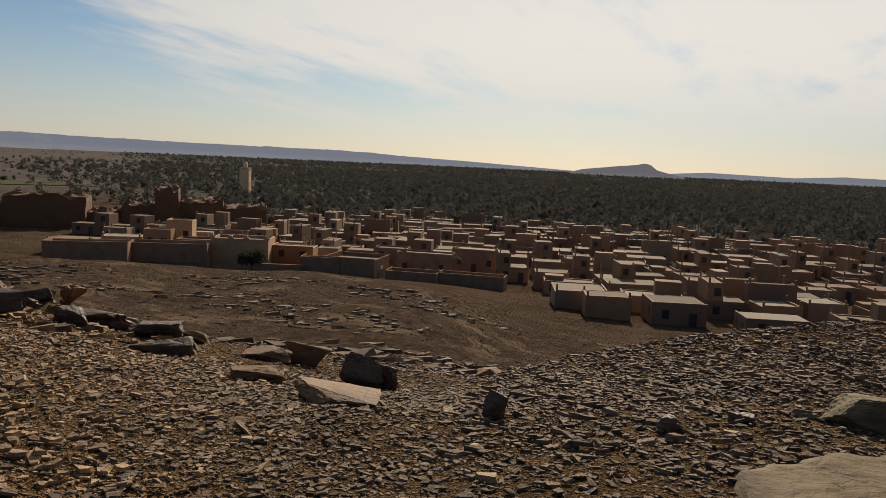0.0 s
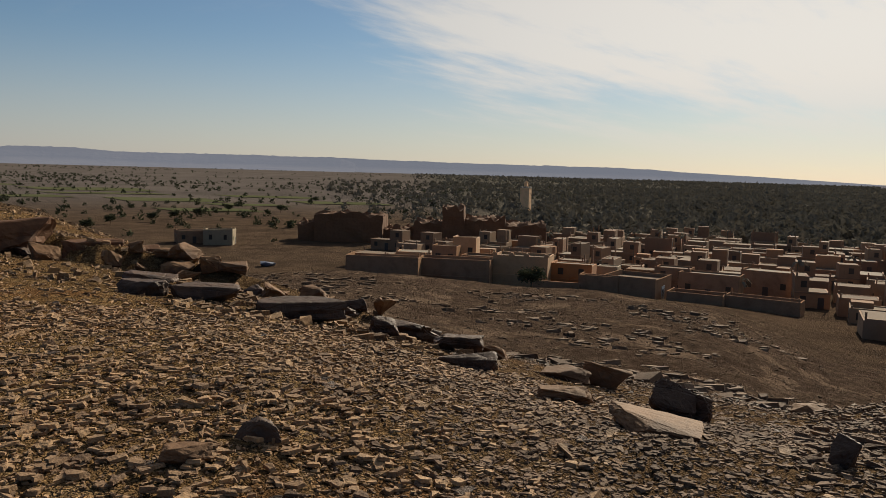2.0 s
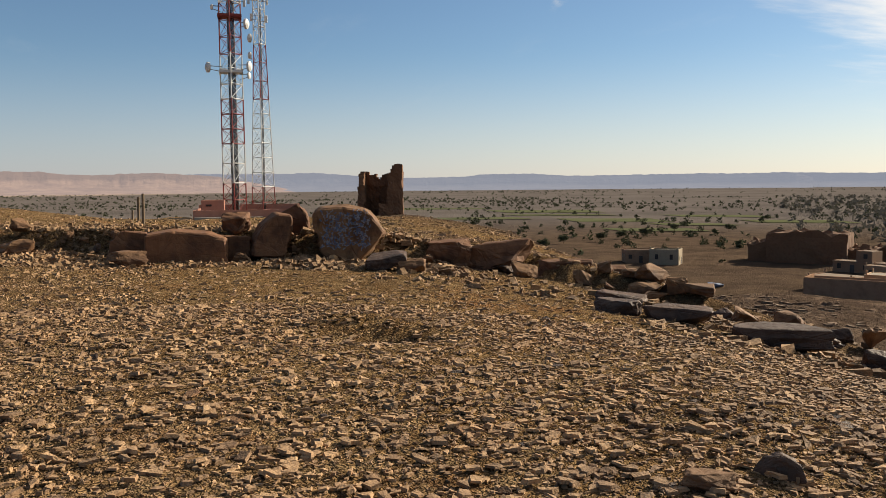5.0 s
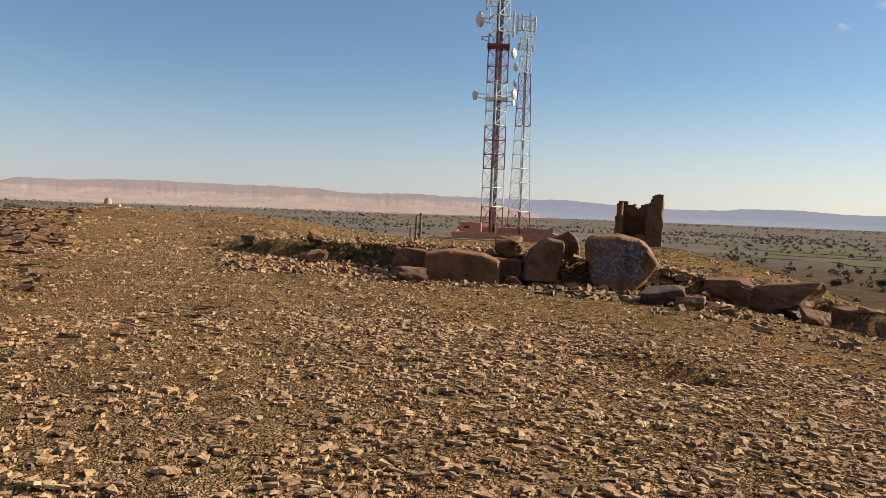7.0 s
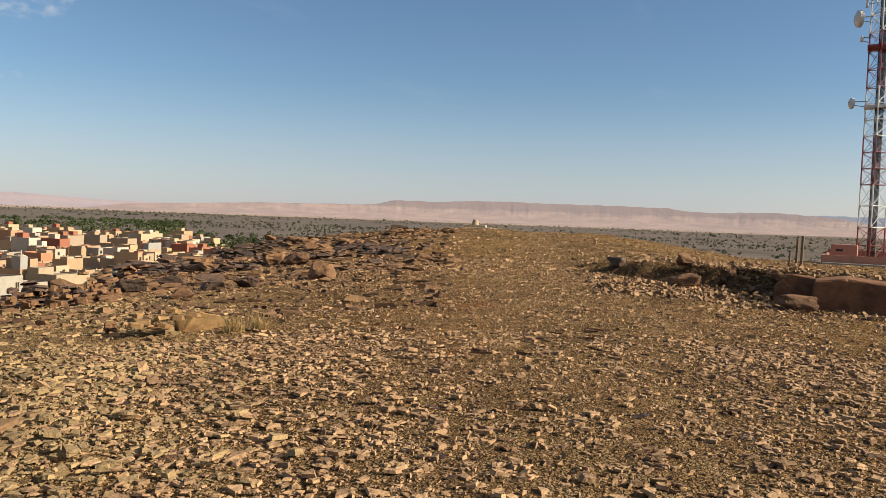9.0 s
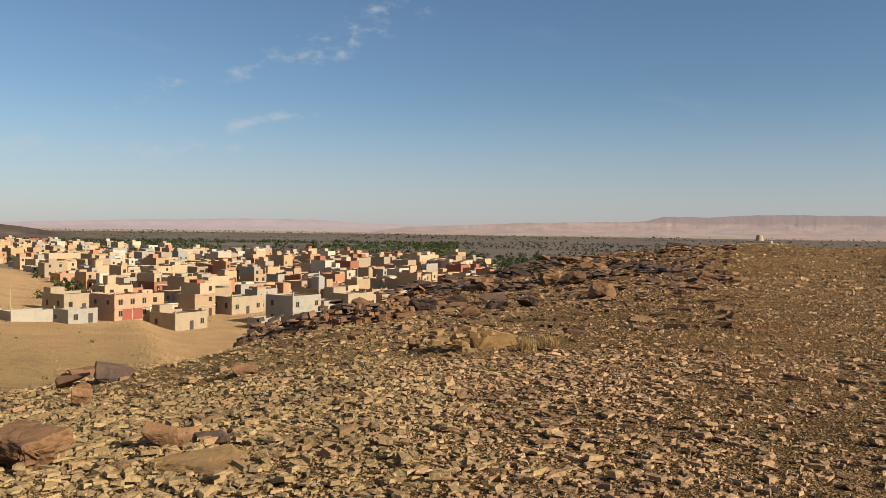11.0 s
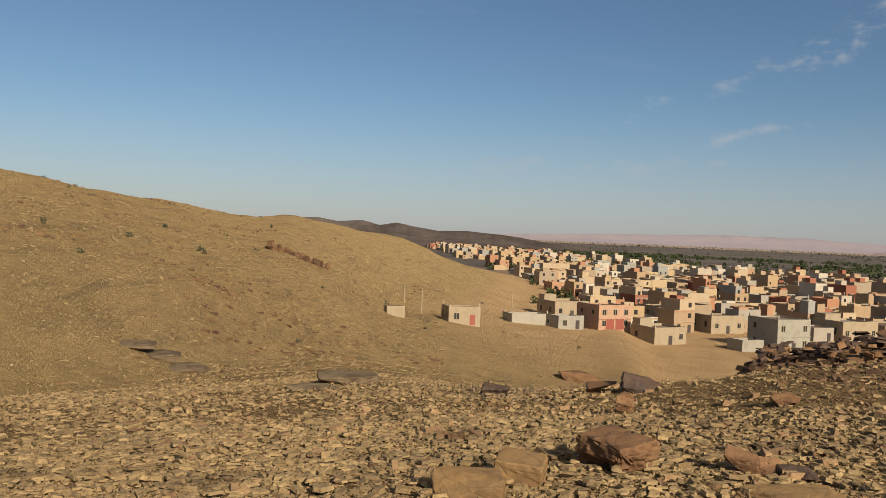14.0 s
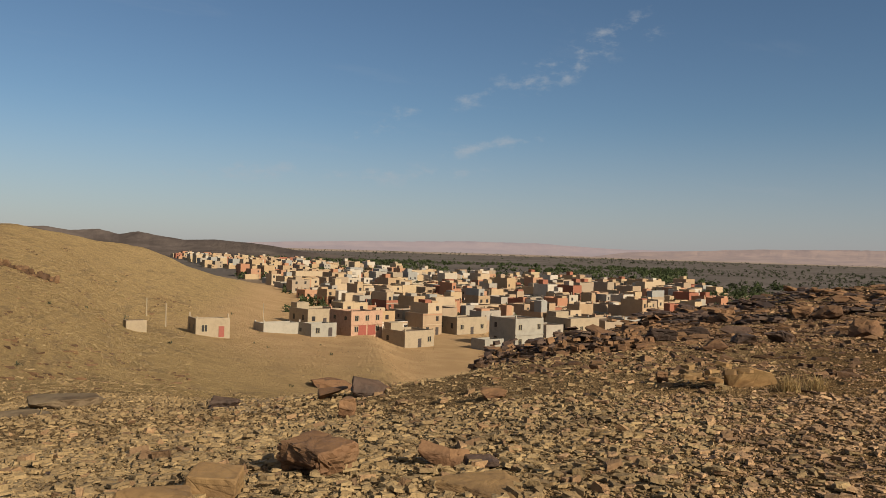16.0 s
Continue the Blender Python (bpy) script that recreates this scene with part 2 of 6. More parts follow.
    crumb = N.math("MULTIPLY", N.span(far, 14.0, 40.0, 1.0, 0.0), N.span(tiny.outputs["Color"], 0.1, 0.9))
    c = N.mix(N.math("MULTIPLY", crumb, 0.45), c, N.mix(1.0, c, (1.8, 1.75, 1.7), "MULTIPLY"))
    c = N.mix(N.math("MULTIPLY", N.span(far, 14.0, 40.0, 1.0, 0.0), N.span(tiny.outputs["Distance"], 0.40, 0.70, 0.0, 0.45)), c, (0.024, 0.015, 0.009))
    h = N.math("ADD", N.math("MULTIPLY", N.math("ADD", grit.outputs["Distance"], tiny.outputs["Distance"]), -0.6), N.math("ADD", fine, N.math("ADD", N.math("MULTIPLY", N.span(gaps, 0.0, 0.22), 0.9), N.math("MULTIPLY", chips.outputs["Distance"], -0.9))))
    finish(N, c, 1.0, h, 0.8, 0.045, spec=0.0)
    return m


def plain(name, color, rough=0.8, metal=0.0, spot=0.25, scale=3.0, spec=0.3, bump=0.15):
    """A painted or plastered surface with stains and fine grain."""
    m, N = material(name)
    v = own(N)
    a = N.noise(v, scale, 6.0, 0.65)
    b = N.noise(v, scale * 14.0, 3.0, 0.6)
    worn = tuple(q * 0.55 for q in color)
    c = N.mix(N.span(a, 0.42, 0.75, 0.0, spot * 2), color, worn)
    c = N.mix(N.span(b, 0.35, 0.8, 0.0, spot), c, worn)
    finish(N, c, rough, b, bump, 0.01, metal, spec)
    return m


def render_coat(name, colors, spot=0.3, island=False):
    """House render whose tint differs from house to house."""
    m, N = material(name)
    v = own(N)
    r = N.add("ShaderNodeNewGeometry").outputs["Random Per Island"] if island else N.add("ShaderNodeObjectInfo").outputs["Random"]
    ramp = N.add("ShaderNodeValToRGB")
    ramp.color_ramp.interpolation = "CONSTANT"
    e = ramp.color_ramp.elements
    while len(e) < len(colors):
        e.new(0.5)
    for i, col in enumerate(colors):
        e[i].position, e[i].color = i / len(colors), (*col, 1.0)
    N.put(ramp, 0, r)
    c = ramp.outputs[0]
    a = N.noise(v, 0.55, 6.0, 0.65)
    d = N.noise(N.stretch(v, 1.0, 1.0, 0.12), 2.4, 5.0, 0.6)
    c = N.mix(N.span(a, 0.4, 0.75, 0.0, spot), c, (0.128, 0.088, 0.056))
    c = N.mix(N.span(d, 0.55, 0.8, 0.0, spot), c, (0.080, 0.060, 0.044))
    finish(N, c, 0.92, N.noise(v, 9.0, 5.0, 0.6), 0.3, 0.03, spec=0.15)
    return m


def leaf_material(name, a, b, thin=0.4):
    m, N = material(name)
    r = N.add("ShaderNodeNewGeometry").outputs["Random Per Island"]
    c = N.mix(r, a, b)
    c = N.mix(N.span(N.noise(place(N), 0.9, 3.0, 0.6), 0.4, 0.7, 0.0, 0.5), c, tuple(q * 0.5 for q in a))
    d = N.add("ShaderNodeBsdfDiffuse", Color=c)
    t = N.add("ShaderNodeBsdfTranslucent", Color=c)
    N.add("ShaderNodeOutputMaterial", Surface=N.add("ShaderNodeMixShader", in0=thin, in1=d, in2=t))
    return m


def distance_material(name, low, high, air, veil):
    """A far range, kilometres off: bare rock in bands, with haze mixed in as a glow of colour air, by the share veil.
    """
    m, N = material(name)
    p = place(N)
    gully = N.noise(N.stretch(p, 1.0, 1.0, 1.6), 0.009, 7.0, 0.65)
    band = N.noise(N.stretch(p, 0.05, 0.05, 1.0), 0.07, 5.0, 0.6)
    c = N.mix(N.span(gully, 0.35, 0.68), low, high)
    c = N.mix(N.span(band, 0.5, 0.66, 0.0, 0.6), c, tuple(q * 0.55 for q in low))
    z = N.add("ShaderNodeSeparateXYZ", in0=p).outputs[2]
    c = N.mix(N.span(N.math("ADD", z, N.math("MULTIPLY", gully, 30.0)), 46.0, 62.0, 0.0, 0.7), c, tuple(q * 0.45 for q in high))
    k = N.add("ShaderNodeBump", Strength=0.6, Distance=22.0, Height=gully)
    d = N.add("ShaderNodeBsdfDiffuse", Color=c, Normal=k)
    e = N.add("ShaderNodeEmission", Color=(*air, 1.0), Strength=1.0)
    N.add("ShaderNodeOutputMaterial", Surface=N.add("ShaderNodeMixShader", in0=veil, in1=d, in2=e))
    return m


MUD_TINTS = ((0.240, 0.144, 0.090), (0.272, 0.160, 0.096), (0.212, 0.132, 0.086), (0.304, 0.200, 0.128), (0.248, 0.148, 0.090), (0.280, 0.186, 0.116), (0.344, 0.188, 0.102))
TOWN_TINTS = ((0.315, 0.219, 0.132), (0.281, 0.247, 0.204), (0.340, 0.235, 0.135), (0.340, 0.190, 0.115), (0.289, 0.212, 0.142), (0.255, 0.243, 0.219), (0.365, 0.263, 0.158), (0.297, 0.211, 0.135),
              (0.357, 0.300, 0.231), (0.323, 0.158, 0.091), (0.272, 0.212, 0.152), (0.365, 0.275, 0.181), (0.306, 0.207, 0.127), (0.408, 0.356, 0.289), (0.246, 0.096, 0.060), (0.374, 0.279, 0.173))

MAT = {
    "ground": ground_material(),
    "flake": stone_like("flaked_sandstone", (0.432, 0.277, 0.150), (0.140, 0.085, 0.052), (0.358, 0.205, 0.104), 22.0, 5.0, local=False, amount=0.6),
    "rubble_flake": stone_like("fresh_broken_sandstone", (0.350, 0.222, 0.116), (0.115, 0.068, 0.038), (0.280, 0.155, 0.076), 22.0, 5.0, local=False, amount=0.65),
    "ochre_flake": stone_like("ochre_sandstone", (0.345, 0.242, 0.120), (0.130, 0.088, 0.048), (0.295, 0.192, 0.090), 22.0, 5.0, local=False, amount=0.55),
    "brown_flake": stone_like("brown_sandstone", (0.260, 0.176, 0.116), (0.085, 0.056, 0.039), (0.200, 0.122, 0.078), 22.0, 5.0, local=False, amount=0.65, rough=0.8, gloss=0.08),
    "ridge_flake": stone_like("grey_brown_sandstone", (0.216, 0.156, 0.104), (0.060, 0.043, 0.033), (0.160, 0.102, 0.066), 22.0, 5.0, local=False, amount=0.8),
    "dark_flake": stone_like("weathered_dark_sandstone", (0.212, 0.122, 0.061), (0.056, 0.032, 0.020), (0.152, 0.078, 0.040), 22.0, 5.0, local=False, amount=0.8),
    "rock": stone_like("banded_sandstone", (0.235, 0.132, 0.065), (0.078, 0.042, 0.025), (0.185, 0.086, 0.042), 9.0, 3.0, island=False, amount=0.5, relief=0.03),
    # darker copy of the banded sandstone: shade of the ledge faces in its colour
    "ledge_rock": stone_like("ledge_sandstone_painted_shade", (0.185, 0.092, 0.047), (0.070, 0.036, 0.022), (0.150, 0.066, 0.032), 9.0, 3.0, island=False, amount=0.4, relief=0.03),
    "ochre_rock": stone_like("split_ochre_sandstone", (0.280, 0.176, 0.077), (0.128, 0.078, 0.040), (0.240, 0.124, 0.050), 14.0, 2.0, island=False, amount=0.3, relief=0.015),
    "varnish": stone_like("dark_varnished_sandstone", (0.100, 0.064, 0.045), (0.040, 0.029, 0.024), (0.128, 0.068, 0.042), 9.0, 5.0, island=False, amount=0.5, rough=0.62, relief=0.05),
    "bedrock": stone_like("pale_bedrock", (0.184, 0.136, 0.084), (0.080, 0.054, 0.035), (0.136, 0.092, 0.056), 6.0, 8.0, island=False, amount=0.15, relief=0.05, gloss=0.04),
    "mud": render_coat("mud_render", MUD_TINTS),
    "town": render_coat("town_render", TOWN_TINTS, 0.2),
    "roof": render_coat("dusty_roof", ((0.128, 0.084, 0.056), (0.175, 0.125, 0.085), (0.140, 0.095, 0.063), (0.230, 0.190, 0.148), (0.104, 0.070, 0.046), (0.155, 0.106, 0.072)), 0.2),
    "ruin": plain("old_rammed_earth", (0.160, 0.080, 0.042), 0.95, spot=0.3, scale=1.5, bump=0.5),
    "white": plain("whitewash", (0.303, 0.271, 0.218), 0.85, spot=0.2, scale=0.8),
    "pane": plain("dark_window", (0.024, 0.022, 0.022), 0.35, spot=0.1),
    "frame": plain("pale_window_frame", (0.320, 0.272, 0.176), 0.7, spot=0.2),
    "door_red": plain("red_metal_door", (0.240, 0.068, 0.048), 0.55, spot=0.2),
    "door_dark": plain("dark_metal_door", (0.056, 0.044, 0.040), 0.5, spot=0.2),
    # palm leaves paled and greyed: haze and glare are in the colour
    "palm": leaf_material("palm_green_hazed", (0.118, 0.106, 0.086), (0.142, 0.128, 0.104), 0.15),
    "garden": leaf_material("garden_green", (0.046, 0.060, 0.028), (0.078, 0.090, 0.042), 0.25),
    "bush": leaf_material("scrub_green", (0.046, 0.051, 0.030), (0.066, 0.070, 0.043), 0.15),
    "straw": leaf_material("dry_grass", (0.46, 0.33, 0.15), (0.36, 0.24, 0.11)),
    "bark": plain("bark", (0.088, 0.060, 0.040), 0.9, spot=0.3),
    "steel_white": plain("white_painted_steel", (0.576, 0.568, 0.544), 0.5, metal=0.0, spot=0.15),
    "steel_red": plain("red_painted_steel", (0.208, 0.038, 0.030), 0.5, spot=0.15),
    "steel": plain("galvanised_steel", (0.224, 0.224, 0.224), 0.55, metal=0.6, spot=0.2),
    "cable": plain("black_cable", (0.018, 0.018, 0.019), 0.6, spot=0.1),
    "pink": plain("pink_wall_paint", (0.400, 0.188, 0.128), 0.85, spot=0.25, scale=0.8),
    "brown": plain("brown_mud_render", (0.285, 0.176, 0.112), 0.95, spot=0.3, scale=0.6, spec=0.0, bump=0.4),
    "ochre": plain("ochre_render", (0.440, 0.265, 0.145), 0.9, spot=0.25, scale=0.6),
    "minaret": plain("pinkish_ochre_render", (0.780, 0.480, 0.270), 0.9, spot=0.2, scale=0.5),
    "orange": plain("orange_render", (0.376, 0.164, 0.064), 0.9, spot=0.25, scale=0.6),
    "grey": plain("bare_cement", (0.268, 0.246, 0.204), 0.9, spot=0.25, scale=0.7),
    "cream": plain("cream_render", (0.292, 0.230, 0.154), 0.9, spot=0.22, scale=0.7),
    "brick": plain("hollow_brick", (0.375, 0.232, 0.155), 0.9, spot=0.35, scale=1.2),
    "blue": plain("blue_paint", (0.080, 0.108, 0.176), 0.7, spot=0.3, scale=6.0),
    "chalk": plain("white_chalk_paint", (0.216, 0.212, 0.224), 0.8, spot=0.3, scale=6.0),
    "wood": plain("grey_weathered_wood", (0.160, 0.112, 0.068), 0.85, spot=0.35, scale=4.0),
    "town_far": render_coat("far_town_render", TOWN_TINTS, 0.2, True),
    # haze on the ranges and mesa is put in as emission
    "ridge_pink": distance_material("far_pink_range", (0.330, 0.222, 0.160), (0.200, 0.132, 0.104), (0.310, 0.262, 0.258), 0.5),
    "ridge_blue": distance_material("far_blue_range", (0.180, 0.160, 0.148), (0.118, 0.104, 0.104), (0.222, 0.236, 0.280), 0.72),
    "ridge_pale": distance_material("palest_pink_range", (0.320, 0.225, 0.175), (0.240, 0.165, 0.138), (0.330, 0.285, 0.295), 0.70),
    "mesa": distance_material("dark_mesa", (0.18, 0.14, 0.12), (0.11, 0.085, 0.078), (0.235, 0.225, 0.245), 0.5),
    "hill_dark": distance_material("dark_brown_hills", (0.115, 0.092, 0.080), (0.062, 0.050, 0.046), (0.2, 0.2, 0.2), 0.0),
    "field": plain("green_field", (0.100, 0.104, 0.056), 1.0, spot=0.4, scale=0.05, spec=0.0),
}

from mathutils.bvhtree import BVHTree

# ---- the lie of the land ----
# heading, edge of the hilltop (distance, level), next break of slope, last break of slope before the plain; levels below the eye
EAST = np.array([
    (-180, 22, -2.6, 60, -12, 110, -20),
    (-125, 16, -1.6, 50, -10, 110, -20),
    (-97, 13, -1.85, 45, -11, 110, -21),
    (-88, 13, -2.36, 45, -12, 105, -21),
    (-81, 13, -2.85, 45, -12.6, 105, -21),
    (-75, 13, -3.35, 45, -12.2, 105, -20.3),
    (-67, 13, -3.35, 45, -11.2, 108, -17.0),
    (-60, 12.5, -3.0, 45, -10.9, 110, -16.2),
    (-53, 13, -2.88, 45, -10.6, 110, -15.7),
    (-46, 13.5, -2.55, 45, -10.0, 112, -14.8),
    (-39, 14.5, -2.28, 42, -8.2, 112, -14.3),
    (-32, 15.5, -2.1, 42, -5.2, 110, -15.5)])
WEST = np.array([
    (-24, 17.8, -1.95, 42, -3.1, 105, -15),
    (-16, 17.2, -1.6, 70, -2.85, 112, -11),
    (-8, 17.2, -1.55, 60, -2.6, 125, -4.6),
    (2, 17.6, -1.52, 60, -2.6, 125, -4.6),
    (12, 21, -1.4, 52, -1.3, 120, -7),
    (22, 26, -1.4, 52, -0.92, 120, -10),
    (29, 26, -1.5, 50, -1.2, 115, -13),
    (36, 26, -1.85, 48, -2.1, 110, -16),
    (43, 24, -2.05, 46, -3.45, 110, -19),
    (50, 19, -2.0, 44, -4.7, 105, -21),
    (55, 15, -1.95, 40, -5.5, 100, -21),
    (58, 15, -2.05, 34, -5.2, 100, -21),
    (61, 15, -2.25, 60, -13.5, 120, -22.5)])
HILL = np.array([
    (65, 15, -2.45, 85, -17.0, 260, -22.6),
    (70, 15, -2.65, 85, -16.6, 420, -22),
    (75, 15, -2.8, 85, -15.8, 380, -13),
    (79, 15.5, -2.85, 85, -14.6, 350, -1.8),
    (84, 16, -2.95, 80, -12.8, 300, 2.3),
    (86.8, 16, -2.98, 70, -11.3, 268, 5.2),
    (89.4, 16, -3.0, 60, -10.2, 250, 2.2),
    (92, 16, -3.05, 52, -9.2, 235, 3.7),
    (94.8, 16, -3.07, 47, -8.6, 214, 5.4),
    (98, 16, -3.1, 42, -8.0, 195, 6.3),
    (101.5, 16, -3.1, 39, -7.5, 179, 8.1),
    (105, 16, -3.1, 36, -7.0, 165, 9.1),
    (125, 18, -3.0, 36, -7.0, 170, 9.0),
    (150, 20, -2.8, 50, -10, 170, -10),
    (180, 22, -2.6, 60, -12, 110, -20)])
LAND = np.concatenate([EAST, WEST, HILL])
PLAIN = -24.0
# the same on a fine table, rounded off from heading to heading
TURN = np.arange(-190.0, 190.01, 0.25)
_wide = np.column_stack([np.interp((TURN + 180) % 360 - 180, LAND[:, 0], LAND[:, k]) for k in range(1, 7)])
# foot of the western hill
_f = np.interp(TURN, (62.5, 66, 70, 75, 77.6, 80, 84, 88), (0.0, 1.0, 1.0, 1.0, 1.0, 1.0, 0.6, 0.0))
_ra = (1 - _f) * (_wide[:, 2] + _wide[:, 4]) / 2 + _f * np.interp(TURN, (65, 70, 75, 77.6, 80, 84), (180, 205, 180, 178, 165, 170))
_za = (1 - _f) * (_wide[:, 3] + _wide[:, 5]) / 2 + _f * np.interp(TURN, (65, 70, 75, 77.6, 80, 84), (-22.2, -21.6, -19.0, -17.2, -16.8, -8.0))
_wide = np.column_stack([_wide, _ra, _za])
_kernel = np.hanning(19) / np.hanning(19).sum()
TABLE = np.column_stack([np.convolve(np.pad(_wide[:, k], 9, mode="edge"), _kernel, mode="valid") for k in range(8)])
Z0 = EYE


def lattice(ix, iy, seed):
    h = (ix.astype(np.int64) * 374761393 + iy.astype(np.int64) * 668265263 + seed * 974634541) & 0x7FFFFFFF
    h = ((h ^ (h >> 13)) * 1274126177) & 0x7FFFFFFF
    return ((h ^ (h >> 16)) & 0xFFFF) / 65535.0


def ripple(x, y, seed=0):
    """Smooth value noise, 0 to 1, on arrays."""
    ix, iy = np.floor(x), np.floor(y)
    fx, fy = x - ix, y - iy
    fx, fy = fx * fx * (3 - 2 * fx), fy * fy * (3 - 2 * fy)
    a, b = lattice(ix, iy, seed), lattice(ix + 1, iy, seed)
    c, d = lattice(ix, iy + 1, seed), lattice(ix + 1, iy + 1, seed)
    return (a + (b - a) * fx) * (1 - fy) + (c + (d - c) * fx) * fy


def fractal(x, y, octaves=4, seed=0):
    total, weight, s = 0.0, 0.0, 1.0
    for o in range(octaves):
        total = total + ripple(x / s + 17.3 * o, y / s - 9.1 * o, seed + o) * s
        weight += s
        s *= 0.5
    return total / weight - 0.5


def height(x, y):
    """The level of the ground, for numbers or arrays."""
    x, y = np.asarray(x, float), np.asarray(y, float)
    r = np.hypot(x, y) + 1e-6
    az = np.degrees(np.arctan2(-x, y))
    col = [np.interp(az, TURN, TABLE[:, k]) for k in range(8)]
    r1, z1, r2, z2, r3, z3, ra, za = col
    z6 = np.interp(az, (-180, -97, -80, -62, -45, -20, 0, 30, 60, 80, 105, 180), (-1.6, -1.66, -1.80, -1.76, -1.52, -1.42, -1.35, -1.32, -1.43, -1.53, -1.6, -1.6))
    r4 = r3 + np.where(z3 > -8, 160.0, 55.0)
    level = np.zeros_like(r)
    knots_r = [np.zeros_like(r), np.full_like(r, 6.0), r1, r2, ra, r3, r4, r4 + 9000]
    knots_z = [np.full_like(r, -1.48), z6, z1, z2, za, z3, np.full_like(r, PLAIN), np.full_like(r, PLAIN)]
    # a few averaged samples round off the breaks of slope
    for k in (0.92, 0.96, 1.0, 1.04, 1.08):
        rr = r * k
        zz = knots_z[0].copy()
        for i in range(7):
            f = np.clip((rr - knots_r[i]) / (knots_r[i + 1] - knots_r[i]), 0, 1)
            zz = zz + f * (knots_z[i + 1] - knots_z[i])
        level += zz / 5
    # the step of the sandstone bed that crops out along the hilltop's edge
    step = np.interp(az, (-60, -50, -42, -34, -24, -18, -12, -5, 2, 8, 13, 17), (0, 0.15, 0.25, 0.35, 0.43, 0.45, 0.5, 0.6, 0.62, 0.5, 0.3, 0))
    edge = r1 + 0.5 * fractal(az / 2.2, az * 0 + 4.0, 2, 31)
    level = level + step * np.clip((r - edge) / 0.35, 0, 1) * np.clip(1 - (r - edge) / (r2 - r1), 0, 1)
    on_hill = np.clip((level - PLAIN - 2.6) / 4.0, 0, 1)
    rough = 0.10 * np.clip(r / 6, 0.3, 1.2) * fractal(x / 2.2, y / 2.2, 4, 3)
    rough = rough + on_hill * np.clip((r - 14) / 40, 0, 1) * (1.5 * fractal(x / 16, y / 16, 5, 5) + 0.9 * np.abs(fractal(x / 6, y / 6, 4, 15)) + 2.2 * np.clip((r - 60) / 120, 0, 1) * fractal(x / 55, y / 55, 4, 8))
    rough = rough + (1 - on_hill) * 1.2 * np.clip((r - 200) / 500, 0, 1) * fractal(x / 90, y / 90, 3, 6)
    # a scraped hollow near the ledge
    hx, hy = x - 2.30, y - 7.68
    rough = rough - 0.45 * np.exp(-(hx / 0.48) ** 2 - (hy / 0.30) ** 2) + 0.12 * np.exp(-((hx + 0.1) / 0.5) ** 2 - ((hy - 0.62) / 0.22) ** 2)
    return level + rough + Z0


def ground(x, y):
    return float(height(x, y))


def on(az, r, dz=0.0):
    p = bearing(az, r)
    return Vector((p.x, p.y, ground(p.x, p.y) + dz))


def mesh_from(name, verts, faces, mat, smooth=False):
    me = bpy.data.meshes.new(name)
    verts = np.asarray(verts, np.float32)
    me.vertices.add(len(verts))
    me.vertices.foreach_set("co", verts.ravel())
    faces = np.asarray(faces, np.int32)
    n, k = faces.shape
    me.loops.add(n * k)
    me.loops.foreach_set("vertex_index", faces.ravel())
    me.polygons.add(n)
    me.polygons.foreach_set("loop_start", np.arange(0, n * k, k, dtype=np.int32))
    me.polygons.foreach_set("use_smooth", np.full(n, smooth))
    me.update(calc_edges=True)
    me.materials.append(mat)
    return me


# the ground: one sheet on rings round the standing point, out to the horizon
turns = np.concatenate([np.linspace(-180, -104, 60, endpoint=False), np.linspace(-104, 112, 440, endpoint=False), np.linspace(112, 180, 54, endpoint=False)])
rings = np.concatenate([np.linspace(0.001, 9, 62, endpoint=False), np.geomspace(9, 140, 130, endpoint=False), np.geomspace(140, 4950, 110)])
RR, AA = np.meshgrid(rings, np.radians(turns), indexing="ij")
GX, GY = -RR * np.sin(AA), RR * np.cos(AA)
GZ = height(GX, GY)
na = len(turns)
verts = np.concatenate([np.stack([GX, GY, GZ], -1).reshape(-1, 3), [[0, 0, float(height(0.0, 0.01))]]])
i, j = np.meshgrid(np.arange(len(rings) - 1), np.arange(na), indexing="ij")
quads = np.stack([i * na + j, i * na + (j + 1) % na, (i + 1) * na + (j + 1) % na, (i + 1) * na + j], -1).reshape(-1, 4)
quads = quads[:, ::-1]
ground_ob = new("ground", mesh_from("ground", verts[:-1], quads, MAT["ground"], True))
tagged(ground_ob, "stony brown hilltop falling away to a wide sandy plain", "ground", kind="structure")

# ---- helpers for things ----


def part(name, bm, mat, parent=None, label="", smooth=False):
    """Links a bmesh as one mesh object, under parent if given."""
    me = bpy.data.meshes.new(name)
    bm.to_mesh(me)
    bm.free()
    me.polygons.foreach_set("use_smooth", np.full(len(me.polygons), smooth))
    me.materials.append(mat)
    ob = new(name, me)
    ob.parent = parent
    if label:
        ob["label"] = label
    return ob


def thing(name, m, label, category, group="", kind=""):
    ob = new(name)
    ob.empty_display_size = 0.2
    ob.matrix_basis = m
    return tagged(ob, label, category, group, kind)


def box(bm, x0, y0, z0, x1, y1, z1, bevel=0.0):
    made = bmesh.ops.create_cube(bm, size=1.0, matrix=Matrix.Translation(((x0 + x1) / 2, (y0 + y1) / 2, (z0 + z1) / 2)) @ Matrix.Diagonal((x1 - x0, y1 - y0, z1 - z0, 1)))
    if bevel:
        edges = {e for v in made["verts"] for e in v.link_edges}
        bmesh.ops.bevel(bm, geom=list(edges), offset=bevel, segments=1, affect="EDGES")
    return bm


